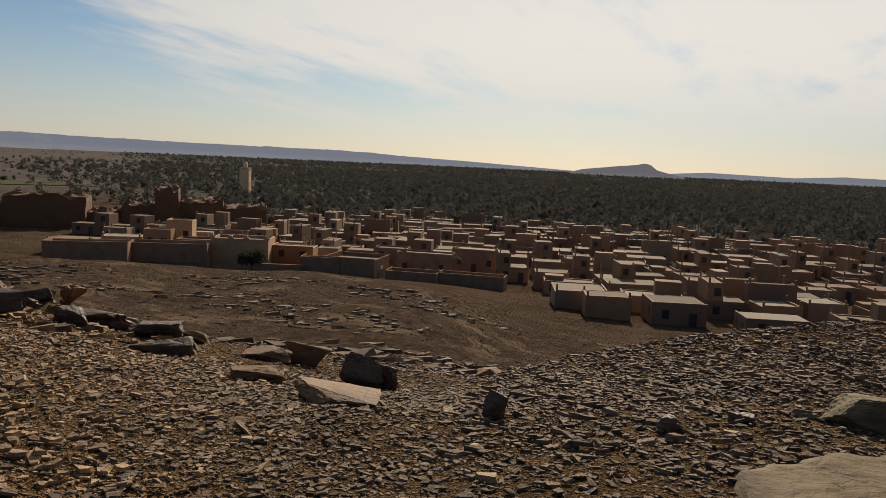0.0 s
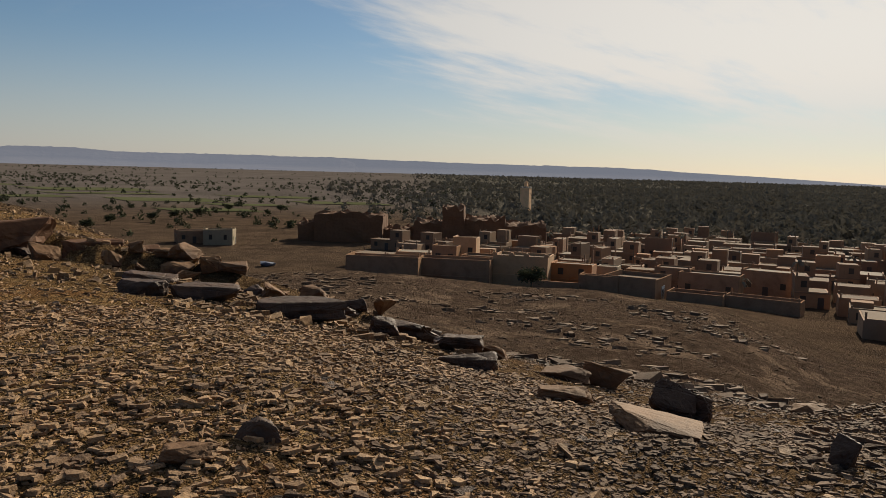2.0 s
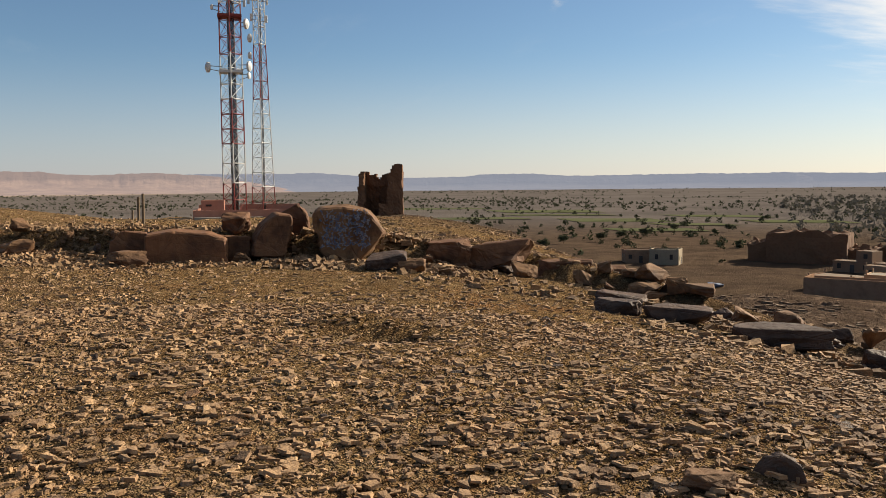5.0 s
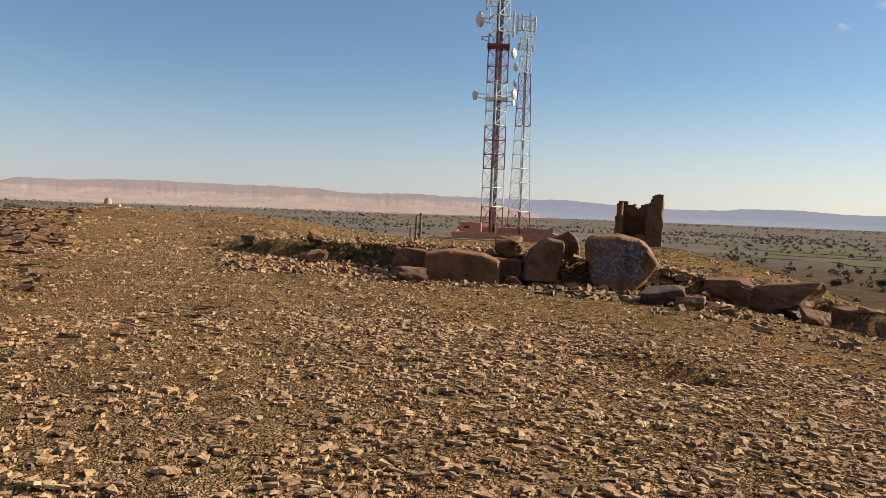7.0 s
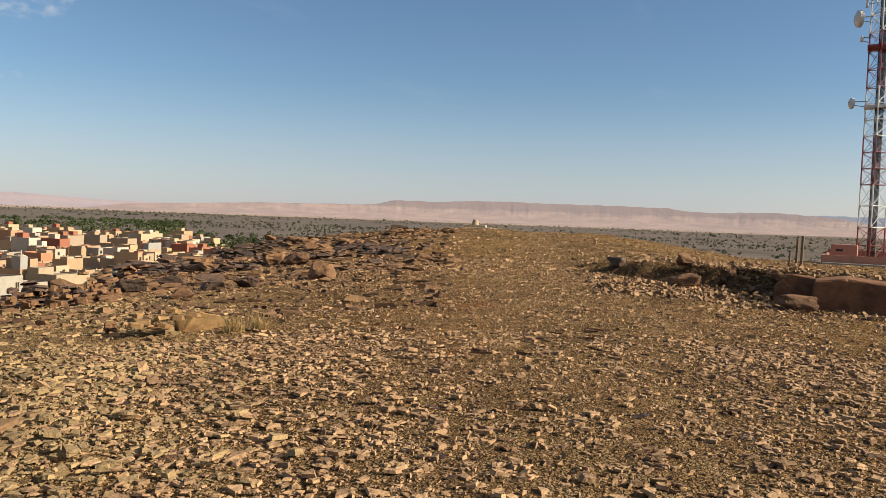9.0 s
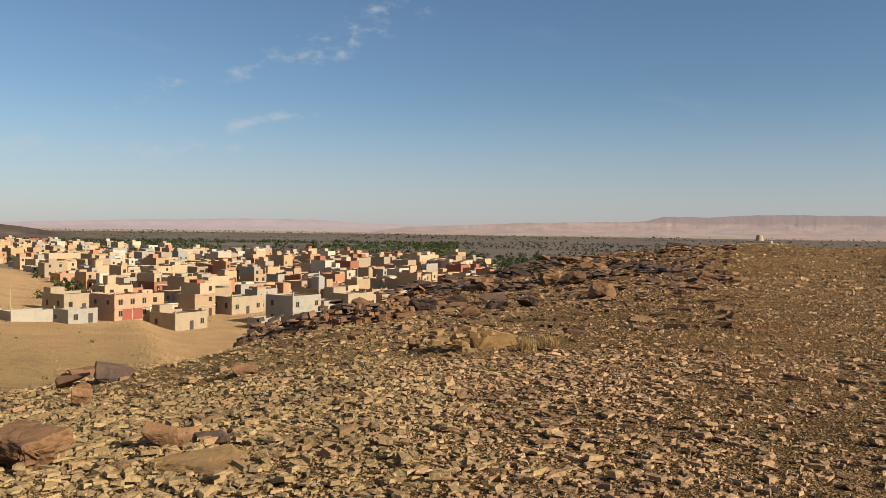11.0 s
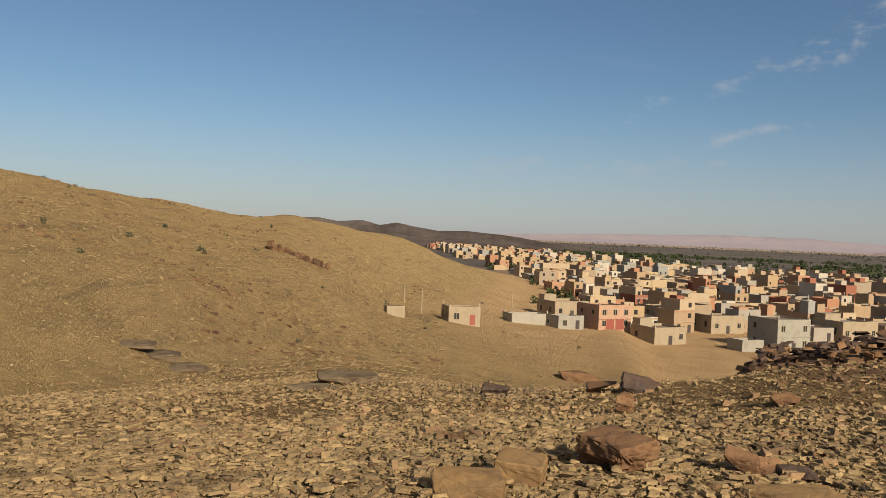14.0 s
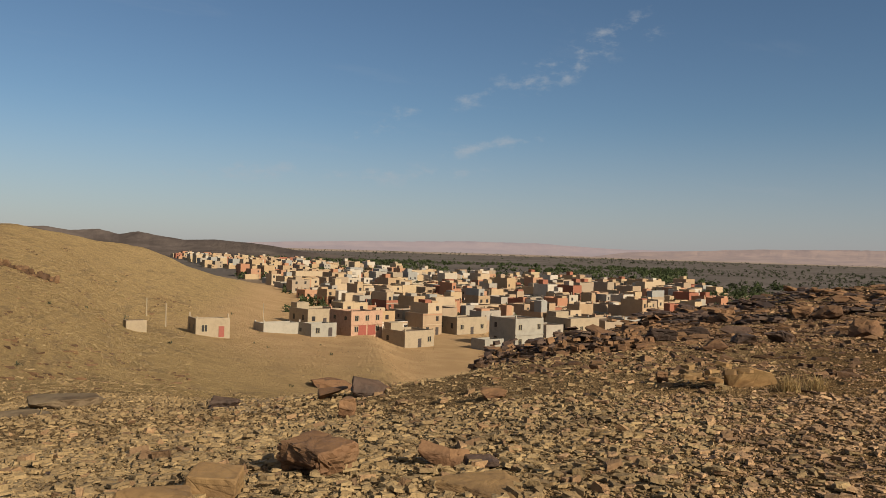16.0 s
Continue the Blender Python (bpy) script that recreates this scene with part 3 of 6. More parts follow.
def bar(bm, a, b, r, sides=5, r2=None):
    """A round bar from a to b."""
    a, b = Vector(a), Vector(b)
    d = b - a
    m = Matrix.Translation((a + b) / 2) @ d.to_track_quat("Z", "Y").to_matrix().to_4x4()
    bmesh.ops.create_cone(bm, cap_ends=True, segments=sides, radius1=r, radius2=r if r2 is None else r2, depth=d.length, matrix=m)
    return bm


def rock_bm(seed, size, points=18, cuts=2, rough=0.05, square=0.5, outline=None, beds=0.17):
    """An angular block: the hull of scattered points, then broken faces."""
    rng = random.Random(seed)
    bm = bmesh.new()
    if outline:
        # a given front outline (x, z), narrowing a little towards the back
        points = 0
        for a, k in ((-0.5, 1.0), (0.1, 1.03), (0.5, 0.85)):
            for px, pz in outline:
                bm.verts.new(Vector((px * k + rng.uniform(-0.03, 0.03), a * size[1] + rng.uniform(-0.04, 0.04), pz * k + rng.uniform(-0.03, 0.03))))
    elif square >= 0.9:
        for a in (-1, 1):
            for b in (-1, 1):
                for c in (-1, 1):
                    bm.verts.new(Vector((a * size[0] / 2 * rng.uniform(0.84, 1), b * size[1] / 2 * rng.uniform(0.84, 1), c * size[2] / 2 * rng.uniform(0.8, 1))))
    for _ in range(points):
        v = Vector((rng.uniform(-1, 1), rng.uniform(-1, 1), rng.uniform(-1, 1)))
        big = max(abs(q) for q in v)
        v = v / big if rng.random() < square else v.normalized()
        bm.verts.new(Vector((v.x * size[0] / 2, v.y * size[1] / 2, v.z * size[2] / 2)))
    hull = bmesh.ops.convex_hull(bm, input=bm.verts)
    bmesh.ops.delete(bm, geom=[v for v in bm.verts if not v.link_faces], context="VERTS")
    bmesh.ops.dissolve_limit(bm, angle_limit=0.25, verts=bm.verts, edges=bm.edges)
    bmesh.ops.triangulate(bm, faces=bm.faces)
    small = min(size)
    if cuts:
        bmesh.ops.bevel(bm, geom=list(bm.edges), offset=small * 0.035, segments=1, affect="EDGES")
        bmesh.ops.triangulate(bm, faces=bm.faces)
        for _ in range(cuts):
            lim = small * (0.16 if cuts < 3 else 0.07)
            long = [e for e in bm.edges if e.calc_length() > lim]
            if len(bm.verts) > 9000:
                break
            bmesh.ops.subdivide_edges(bm, edges=long, cuts=1, use_grid_fill=True)
            bmesh.ops.triangulate(bm, faces=bm.faces)
        o = Vector((seed * 3.7, seed * 1.3, 0))
        for v in bm.verts:
            q = v.co / small
            # beds of unlike hardness stand out or fall back, with sharp steps between them
            bed = math.floor(q.z * 4.2 + 0.9 * noise.noise(Vector((q.x * 0.8, q.y * 0.8, 0)) + o))
            ledge = noise.noise(Vector((bed * 7.31, seed * 0.77, 0.5)))
            near = noise.voronoi(Vector((q.x * 1.3, q.y * 1.3, q.z * 2.0)) + o)[0]
            chip = noise.fractal(q * 4.0 + o, 0.9, 2.1, 3) - (0.8 if near[1] - near[0] < 0.045 else 0.0)
            flat = Vector((v.co.x, v.co.y, 0.0))
            if flat.length > 1e-6:
                v.co += flat.normalized() * (ledge * beds + chip * rough * 0.6) * small
            v.co.z += noise.noise(q * 2.2 - o) * rough * 0.35 * small
    bmesh.ops.recalc_face_normals(bm, faces=bm.faces)
    return bm


def boulder(name, seed, at, size, rot=(0, 0, 0), mat="rock", label="", sink=0.12, group="", points=18, cuts=2, rough=0.06, square=0.5, z=None, outline=None, beds=0.17):
    bm = rock_bm(seed, size, points, cuts, rough, square, outline, beds)
    ob = part(name, bm, MAT[mat])
    turn = Euler([radians(a) for a in rot]).to_matrix()
    low = min((turn @ v.co).z for v in ob.data.vertices)
    x, y = at
    base = ground(x, y) if z is None else z
    ob.matrix_basis = Matrix.Translation((x, y, base - low - sink * size[2])) @ turn.to_4x4()
    return tagged(ob, label, "rock", group)


def strata(seed, at, size, turn, mat, label, z, sheets=4, name="ledge_block", group="", dip=(0, 0)):
    """A shelf of bedded rock: broken sheets lying over one another, none of them whole."""
    rng = random.Random(seed)
    root = thing(name, pose(at[0], at[1], z, dip[0], dip[1], turn), label, "rock", group)
    wide, deep, tall = size
    count = sheets * 6
    for k in range(count):
        f = k / count
        w, t = wide * rng.uniform(0.14, 0.46) * (1.1 - 0.4 * f), tall / sheets * rng.uniform(0.35, 0.95)
        d = min(w, deep) * rng.uniform(0.45, 0.95)
        c = Vector((rng.uniform(-0.5, 0.5) * (wide - 0.6 * w), rng.uniform(-0.5, 0.5) * (deep - 0.5 * d), -0.45 * tall + 1.1 * tall * f * rng.uniform(0.8, 1.1)))
        m = Matrix.Translation(c) @ Euler((rng.gauss(0, 0.13), rng.gauss(0, 0.13), rng.gauss(0, 0.5))).to_matrix().to_4x4()
        n = rng.randint(5, 8)
        bm = bmesh.new()
        low, high = [], []
        for j in range(n):
            a = 2 * math.pi * (j + rng.uniform(-0.4, 0.4)) / n
            rr = rng.uniform(0.62, 1.12)
            x, y, k2 = math.cos(a) * rr * w / 2, math.sin(a) * rr * d / 2, rng.uniform(0.80, 1.0)
            low.append(bm.verts.new(m @ Vector((x, y, -t / 2))))
            high.append(bm.verts.new(m @ Vector((x * k2, y * k2, t / 2 * rng.uniform(0.6, 1.2)))))
        for j in range(n):
            q = (j + 1) % n
            bm.faces.new((low[j], low[q], high[q], high[j]))
        top = bm.verts.new(m @ Vector((rng.gauss(0, 0.08) * w, 0, t * 0.55)))
        for j in range(n):
            bm.faces.new((high[j], high[(j + 1) % n], top))
        part("sheet", bm, MAT[mat], root)
    return root


# ---- loose stones ----
rng = np.random.default_rng(7)


def flakes(count, rmin, rmax, azmin, azmax, smin, smax, seed, power=1.0, keep=None, thick=(0.16, 0.5), tilt=0.15, lie=None, slim=(0.55, 1.0), sides=4, skew=1.5, heap=0.0):
    """Angular flat stones strewn over the ground: arrays of vertices and triangles, and the places."""
    g = np.random.default_rng(seed)
    r = rmin + (rmax - rmin) * g.random(count) ** power
    az = np.radians(g.uniform(azmin, azmax, count))
    x, y = -r * np.sin(az), r * np.cos(az)
    patch = fractal(x / 3.1, y / 3.1, 3, 21) * 2
    ok = g.random(count) < np.clip(0.8 + patch * 0.9, 0.25, 1)
    if keep is not None:
        ok &= keep(x, y)
    # the swept bedrock stays bare
    ok &= ~((np.hypot((x - 5.25) / 0.80, (y + 1.55) / 1.02) < 1) & (g.random(count) < 0.94))
    ok &= np.hypot((x - 2.30) / 0.50, (y - 7.65) / 0.34) > 1
    x, y = x[ok], y[ok]
    n = len(x)
    size = smin * (smax / smin) ** (g.random(n) ** skew)
    sides = sides if smax < 0.55 else 5
    ang = np.sort(g.uniform(0, 2 * np.pi, (n, sides)) * 0.45 + np.arange(sides) / sides * 2 * np.pi * 0.9, 1)
    rad = g.uniform(0.62, 1.1, (n, sides)) * size[:, None] * 0.5
    asp = g.uniform(slim[0], slim[1], n)[:, None]
    px, py = np.cos(ang) * rad, np.sin(ang) * rad * asp
    t = size * g.uniform(thick[0], thick[1], n)
    shrink, sx0, sy0 = g.uniform(0.76, 0.97, n)[:, None], g.normal(0, 0.03, n)[:, None] * size[:, None], g.normal(0, 0.03, n)[:, None] * size[:, None]
    top = np.stack([px * shrink + sx0, py * shrink + sy0, np.broadcast_to((t * 0.5)[:, None], px.shape) + g.uniform(-0.10, 0.10, px.shape) * t[:, None]], -1)
    bot = np.stack([px, py, np.broadcast_to((-t * 0.5)[:, None], px.shape)], -1)
    v = np.concatenate([top, bot], 1)
    tx, ty, tz = g.normal(0, tilt, n), g.normal(0, tilt, n), (g.uniform(0, 2 * np.pi, n) if lie is None else g.normal(radians(lie), 0.22, n))
    cx, sx, cy, sy, cz, sz = np.cos(tx), np.sin(tx), np.cos(ty), np.sin(ty), np.cos(tz), np.sin(tz)
    X, Y, Zv = v[..., 0], v[..., 1], v[..., 2]
    Y, Zv = Y * cx[:, None] - Zv * sx[:, None], Y * sx[:, None] + Zv * cx[:, None]
    X, Zv = X * cy[:, None] + Zv * sy[:, None], -X * sy[:, None] + Zv * cy[:, None]
    X, Y = X * cz[:, None] - Y * sz[:, None], X * sz[:, None] + Y * cz[:, None]
    z = height(x, y) + t * 0.30 + heap * size * g.random(n) ** 2
    v = np.stack([X + x[:, None], Y + y[:, None], Zv + z[:, None]], -1)
    k = np.arange(sides)
    tri = [(0, a, a + 1) for a in range(1, sides - 1)] + [q for a in k for q in ((a + sides, (a + 1) % sides + sides, (a + 1) % sides), (a + sides, (a + 1) % sides, a))]
    tri = np.array(tri)
    f = (tri[None] + (np.arange(n) * 2 * sides)[:, None, None]).reshape(-1, 3)
    return v.reshape(-1, 3), f, n


def strew(name, label, sets, mat="flake"):
    vs, fs, o = [], [], 0
    for v, f, n in sets:
        vs.append(v)
        fs.append(f + o)
        o += len(v)
    ob = new(name, mesh_from(name, np.concatenate(vs), np.concatenate(fs), MAT[mat]))
    return tagged(ob, label, "stones", kind="stuff")



def off_path(x, y):
    """Sparser along the trodden way to the survey marker."""
    az = np.degrees(np.arctan2(-x, y))
    away = np.abs(az - 17 - 3 * np.sin(np.hypot(x, y) * 0.2))
    return ripple(x * 9.7, y * 9.7, 77) < np.clip((away - 1) / 16, 0.5, 1)


def facing(a, b, inside=True):
    """Keeps stones by their heading: none before a, all after b."""
    def keep(x, y):
        f = np.clip((np.degrees(np.arctan2(-x, y)) - a) / (b - a), 0, 1)
        f = np.where(ripple(x * 13.1, y * 13.1, 41) < f, True, False)
        return (f if inside else ~f)
    return keep


def both(p, q):
    return lambda x, y: p(x, y) & q(x, y)


def middle(x, y):
    return facing(-74, -40)(x, y) & facing(34, 64, False)(x, y) & off_path(x, y)


def patch_keep(x, y):
    return fractal(x / 9, y / 9, 3, 52) > 0.02


def on_bed(x, y):
    """Along the broken ledge across the western hillside."""
    return np.abs(x + 155.5 + 0.12 * (y - 9) + 1.6 * (ripple(y / 2.3, y * 0, 31) - 0.5)) < 1.3


FLAT, THIN, CHUNK = (0.09, 0.21), (0.07, 0.16), (0.09, 0.24)
strew("stone_litter", "thick litter of flat broken sandstone flakes on the hilltop", [
    flakes(60000, 2.6, 10.0, -78, 66, 0.016, 0.050, 19, 0.72, middle, (0.18, 0.36), 0.15, sides=3),
    flakes(34000, 2.6, 10.0, -78, 66, 0.040, 0.135, 1, 0.72, middle, FLAT, 0.12, skew=2.0, heap=0.28, sides=5),
    flakes(56000, 9.0, 25.0, -78, 66, 0.035, 0.150, 2, 0.80, middle, FLAT, 0.16, sides=3, skew=1.9, heap=0.25),
    flakes(30000, 3.0, 26.0, 0, 36, 0.014, 0.055, 6, 0.75, None, (0.35, 0.7), sides=3),
    flakes(22000, 20.0, 62.0, -32, 66, 0.06, 0.24, 3, 0.9, None, (0.15, 0.40), 0.2, sides=3),
    flakes(700, 3.6, 16.0, -40, 50, 0.10, 0.17, 13, 0.8, off_path, (0.10, 0.28), 0.12),
])
strew("brown_stone_litter", "thin dark brown sandstone flakes lying like shingles", [
    flakes(26000, 2.6, 10.0, -104, -40, 0.018, 0.055, 20, 0.72, facing(-74, -40, False), (0.15, 0.3), 0.14, sides=3),
    flakes(25000, 2.6, 10.0, -104, -40, 0.040, 0.115, 1, 0.72, facing(-74, -40, False), THIN, 0.10, skew=1.9, heap=0.25, sides=5),
    flakes(34000, 9.0, 24.0, -104, -40, 0.045, 0.150, 2, 0.80, facing(-74, -40, False), THIN, 0.11, sides=3, heap=0.2),
], "brown_flake")
strew("ochre_stone_litter", "ochre broken sandstone pieces with dark gaps between", [
    flakes(36000, 2.6, 10.0, 34, 112, 0.018, 0.060, 21, 0.72, facing(34, 64), (0.14, 0.34), 0.14, sides=3),
    flakes(25000, 2.6, 10.0, 34, 112, 0.040, 0.150, 1, 0.72, facing(34, 64), CHUNK, 0.13, skew=1.9, heap=0.3, sides=5),
    flakes(46000, 9.0, 24.0, 34, 112, 0.040, 0.165, 2, 0.80, facing(34, 64), CHUNK, 0.16, sides=3, skew=1.8, heap=0.25),
    flakes(400, 3.4, 16.0, 40, 112, 0.10, 0.18, 14, 0.8, None, (0.2, 0.45), 0.16),
], "ochre_flake")
strew("slope_stones", "stones strewn down the eastern slope", [
    flakes(20000, 13.0, 115.0, -104, -30, 0.08, 0.36, 4, 0.8, None, (0.12, 0.3), 0.12, None, (0.6, 1.0), sides=3),
], "ridge_flake")
strew("hillside_stones", "ochre stones strewn over the western hillside", [
    flakes(22000, 13.0, 62.0, 58, 112, 0.04, 0.15, 18, 0.9, None, (0.3, 0.6), 0.25, sides=3),
    flakes(15000, 40.0, 215.0, 60, 112, 0.10, 0.34, 5, 0.8, None, (0.25, 0.5), 0.2, 60, (0.3, 0.8), sides=3),
], "ochre_flake")
# dark stone colour stands in for the thin shadows along the beds
strew("hillside_ribs", "thin sandstone ribs and streaks in the western hillside, their shadows painted dark", [
    flakes(1600, 30.0, 80.0, 76, 114, 0.15, 0.7, 11, 0.8, patch_keep, (0.06, 0.13), 0.06, 60, (0.12, 0.3)),
    flakes(8000, 60.0, 240.0, 76, 114, 0.35, 1.4, 25, 0.8, patch_keep, (0.11, 0.20), 0.08, 60, (0.12, 0.30)),
    flakes(900, 146.0, 166.0, 84.2, 88.6, 0.5, 1.9, 15, 1.0, on_bed, (0.3, 0.6), 0.2, 75, (0.3, 0.7), heap=0.5),
], "dark_flake")
strew("hillside_sheets", "low upturned ochre sandstone sheets in rows on the western hillside", [
    flakes(3000, 26.0, 80.0, 76, 114, 0.12, 0.5, 16, 0.8, None, (0.08, 0.16), 0.08, 60, (0.15, 0.45)),
    flakes(5000, 70.0, 240.0, 76, 114, 0.25, 0.85, 26, 0.8, None, (0.12, 0.22), 0.10, 60, (0.15, 0.40)),
], "ochre_flake")
strew("bedding_ribs", "rows of thin upturned sandstone sheets in the hillside", [
    flakes(5000, 5.0, 14.5, -104, -76, 0.06, 0.20, 8, 0.8, None, (0.10, 0.20), 0.12, -72, (0.35, 0.7), heap=0.2),
    flakes(4200, 14.0, 100.0, -76, -34, 0.3, 1.6, 9, 0.8, patch_keep, (0.10, 0.22), 0.09, -50, (0.35, 0.7)),
], "brown_flake")
strew("outcrop_sheets", "dark weathered sandstone sheets of the western outcrop", [
    flakes(3600, 20.0, 46.0, 24, 57, 0.15, 0.75, 10, 0.9, None, (0.07, 0.16), 0.09, 40, (0.4, 0.8)),
    flakes(2400, 17.0, 44.0, 42, 58, 0.15, 0.70, 12, 0.9, None, (0.10, 0.2), 0.11, 40, (0.4, 0.8)),
    flakes(200, 5.0, 10.5, 12, 40, 0.12, 0.36, 17, 0.9, patch_keep, (0.05, 0.12), 0.10, 12, (0.10, 0.28)),
], "dark_flake")

# ---- far ranges ----


def far_range(name, label, knots, r, mat, deep=500.0, talus=0.5, seed=1, step=0.08, rugged=1.0):
    """A long scarp: talus foot, cliff, flat top. knots: (heading, rise of the crest in degrees)."""
    az = np.arange(knots[0][0], knots[-1][0] + step / 2, step)
    el = np.interp(az, [k[0] for k in knots], [k[1] for k in knots])
    foot_z = PLAIN + Z0 - 4.0
    gully = fractal(az / 1.3, az * 0 + seed, 5, seed)
    fine = fractal(az / 0.35, az * 0 + seed * 2.0, 4, seed + 9)
    el = el + (0.10 * fine + 0.16 * gully) * np.clip(el, 0, 0.8)
    rows = []
    for rr, part_up, jag in ((r - deep * 0.9, 0.0, 0.0), (r - deep * 0.45, talus * 0.45, 0.5), (r - deep * 0.16, talus, 1.0), (r - deep * 0.10, 0.97, 0.7), (r, 1.0, 0.4), (r + deep * 0.6, 0.93, 0.0)):
        rad = rr + rugged * deep * 0.30 * jag * (0.5 * gully + fine * 0.5)
        crest = rad * np.tan(np.radians(el)) + EYE
        a = np.radians(az)
        rows.append(np.stack([-rad * np.sin(a), rad * np.cos(a), foot_z + part_up * (crest - foot_z)], -1))
    v = np.concatenate(rows)
    n = len(az)
    i, j = np.meshgrid(np.arange(len(rows) - 1), np.arange(n - 1), indexing="ij")
    f = np.stack([i * n + j, (i + 1) * n + j, (i + 1) * n + j + 1, i * n + j + 1], -1).reshape(-1, 4)
    ob = new(name, mesh_from(name, v, f[:, ::-1], MAT[mat], True))
    return tagged(ob, label, "backdrop", kind="structure")


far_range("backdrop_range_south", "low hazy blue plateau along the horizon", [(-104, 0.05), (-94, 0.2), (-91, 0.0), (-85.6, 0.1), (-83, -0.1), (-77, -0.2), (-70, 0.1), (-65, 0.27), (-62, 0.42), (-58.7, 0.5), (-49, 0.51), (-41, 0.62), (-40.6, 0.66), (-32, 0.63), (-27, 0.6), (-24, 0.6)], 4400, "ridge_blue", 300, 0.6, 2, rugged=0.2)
far_range("backdrop_range_east", "flat-topped tableland on the horizon, painted bluish with haze", [(-42, 0.3), (-41, 0.60), (-33, 0.62), (-32, 0.5), (-27.5, 0.55), (-26.3, 0.62), (-22.5, 0.80), (-20, 0.74), (-19, 0.60), (-14, 0.55), (-12.6, 0.64), (-10.5, 0.80), (-9, 0.93), (-2, 0.93), (3, 0.85)], 4250, "ridge_blue", 400, 0.5, 4, rugged=0.2)
far_range("backdrop_range_north", "pink bare rock escarpment with gullies, paled by painted haze", [(-8, -0.4), (-5, 0.2), (-2, 0.75), (2, 1.0), (5.9, 0.88), (9, 1.08), (12, 1.18), (17, 1.12), (19, 1.18), (22, 1.14), (25.3, 0.98), (27.7, 1.0), (29, 0.7), (31, 0.60), (37.5, 0.48), (42, 0.25), (46, 0.05), (49, -0.42)], 4100, "ridge_pink", 600, 0.55, 6, rugged=0.22)
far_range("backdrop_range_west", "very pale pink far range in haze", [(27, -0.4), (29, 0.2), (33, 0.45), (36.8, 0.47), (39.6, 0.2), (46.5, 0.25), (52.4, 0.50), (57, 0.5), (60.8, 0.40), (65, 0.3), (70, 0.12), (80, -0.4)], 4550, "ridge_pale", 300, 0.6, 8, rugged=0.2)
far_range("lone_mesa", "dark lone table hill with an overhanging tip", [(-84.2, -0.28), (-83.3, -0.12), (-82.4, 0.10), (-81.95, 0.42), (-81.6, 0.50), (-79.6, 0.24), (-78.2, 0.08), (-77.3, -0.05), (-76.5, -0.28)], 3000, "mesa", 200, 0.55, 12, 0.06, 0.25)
far_range("dark_hills", "row of dark brown rocky hills", [(64, -0.9), (68.5, -0.55), (70.6, -0.2), (72, -0.05), (74.5, 0.12), (76.5, 0.05), (78.2, 0.30), (79.4, 0.5), (80.6, 0.3), (81.8, 0.62), (83.5, 0.45), (85.0, 0.68), (87.5, 0.6), (92, 0.2), (96, -0.5)], 1500, "hill_dark", 380, 0.6, 15, 0.1, 0.18)

# ---- houses ----


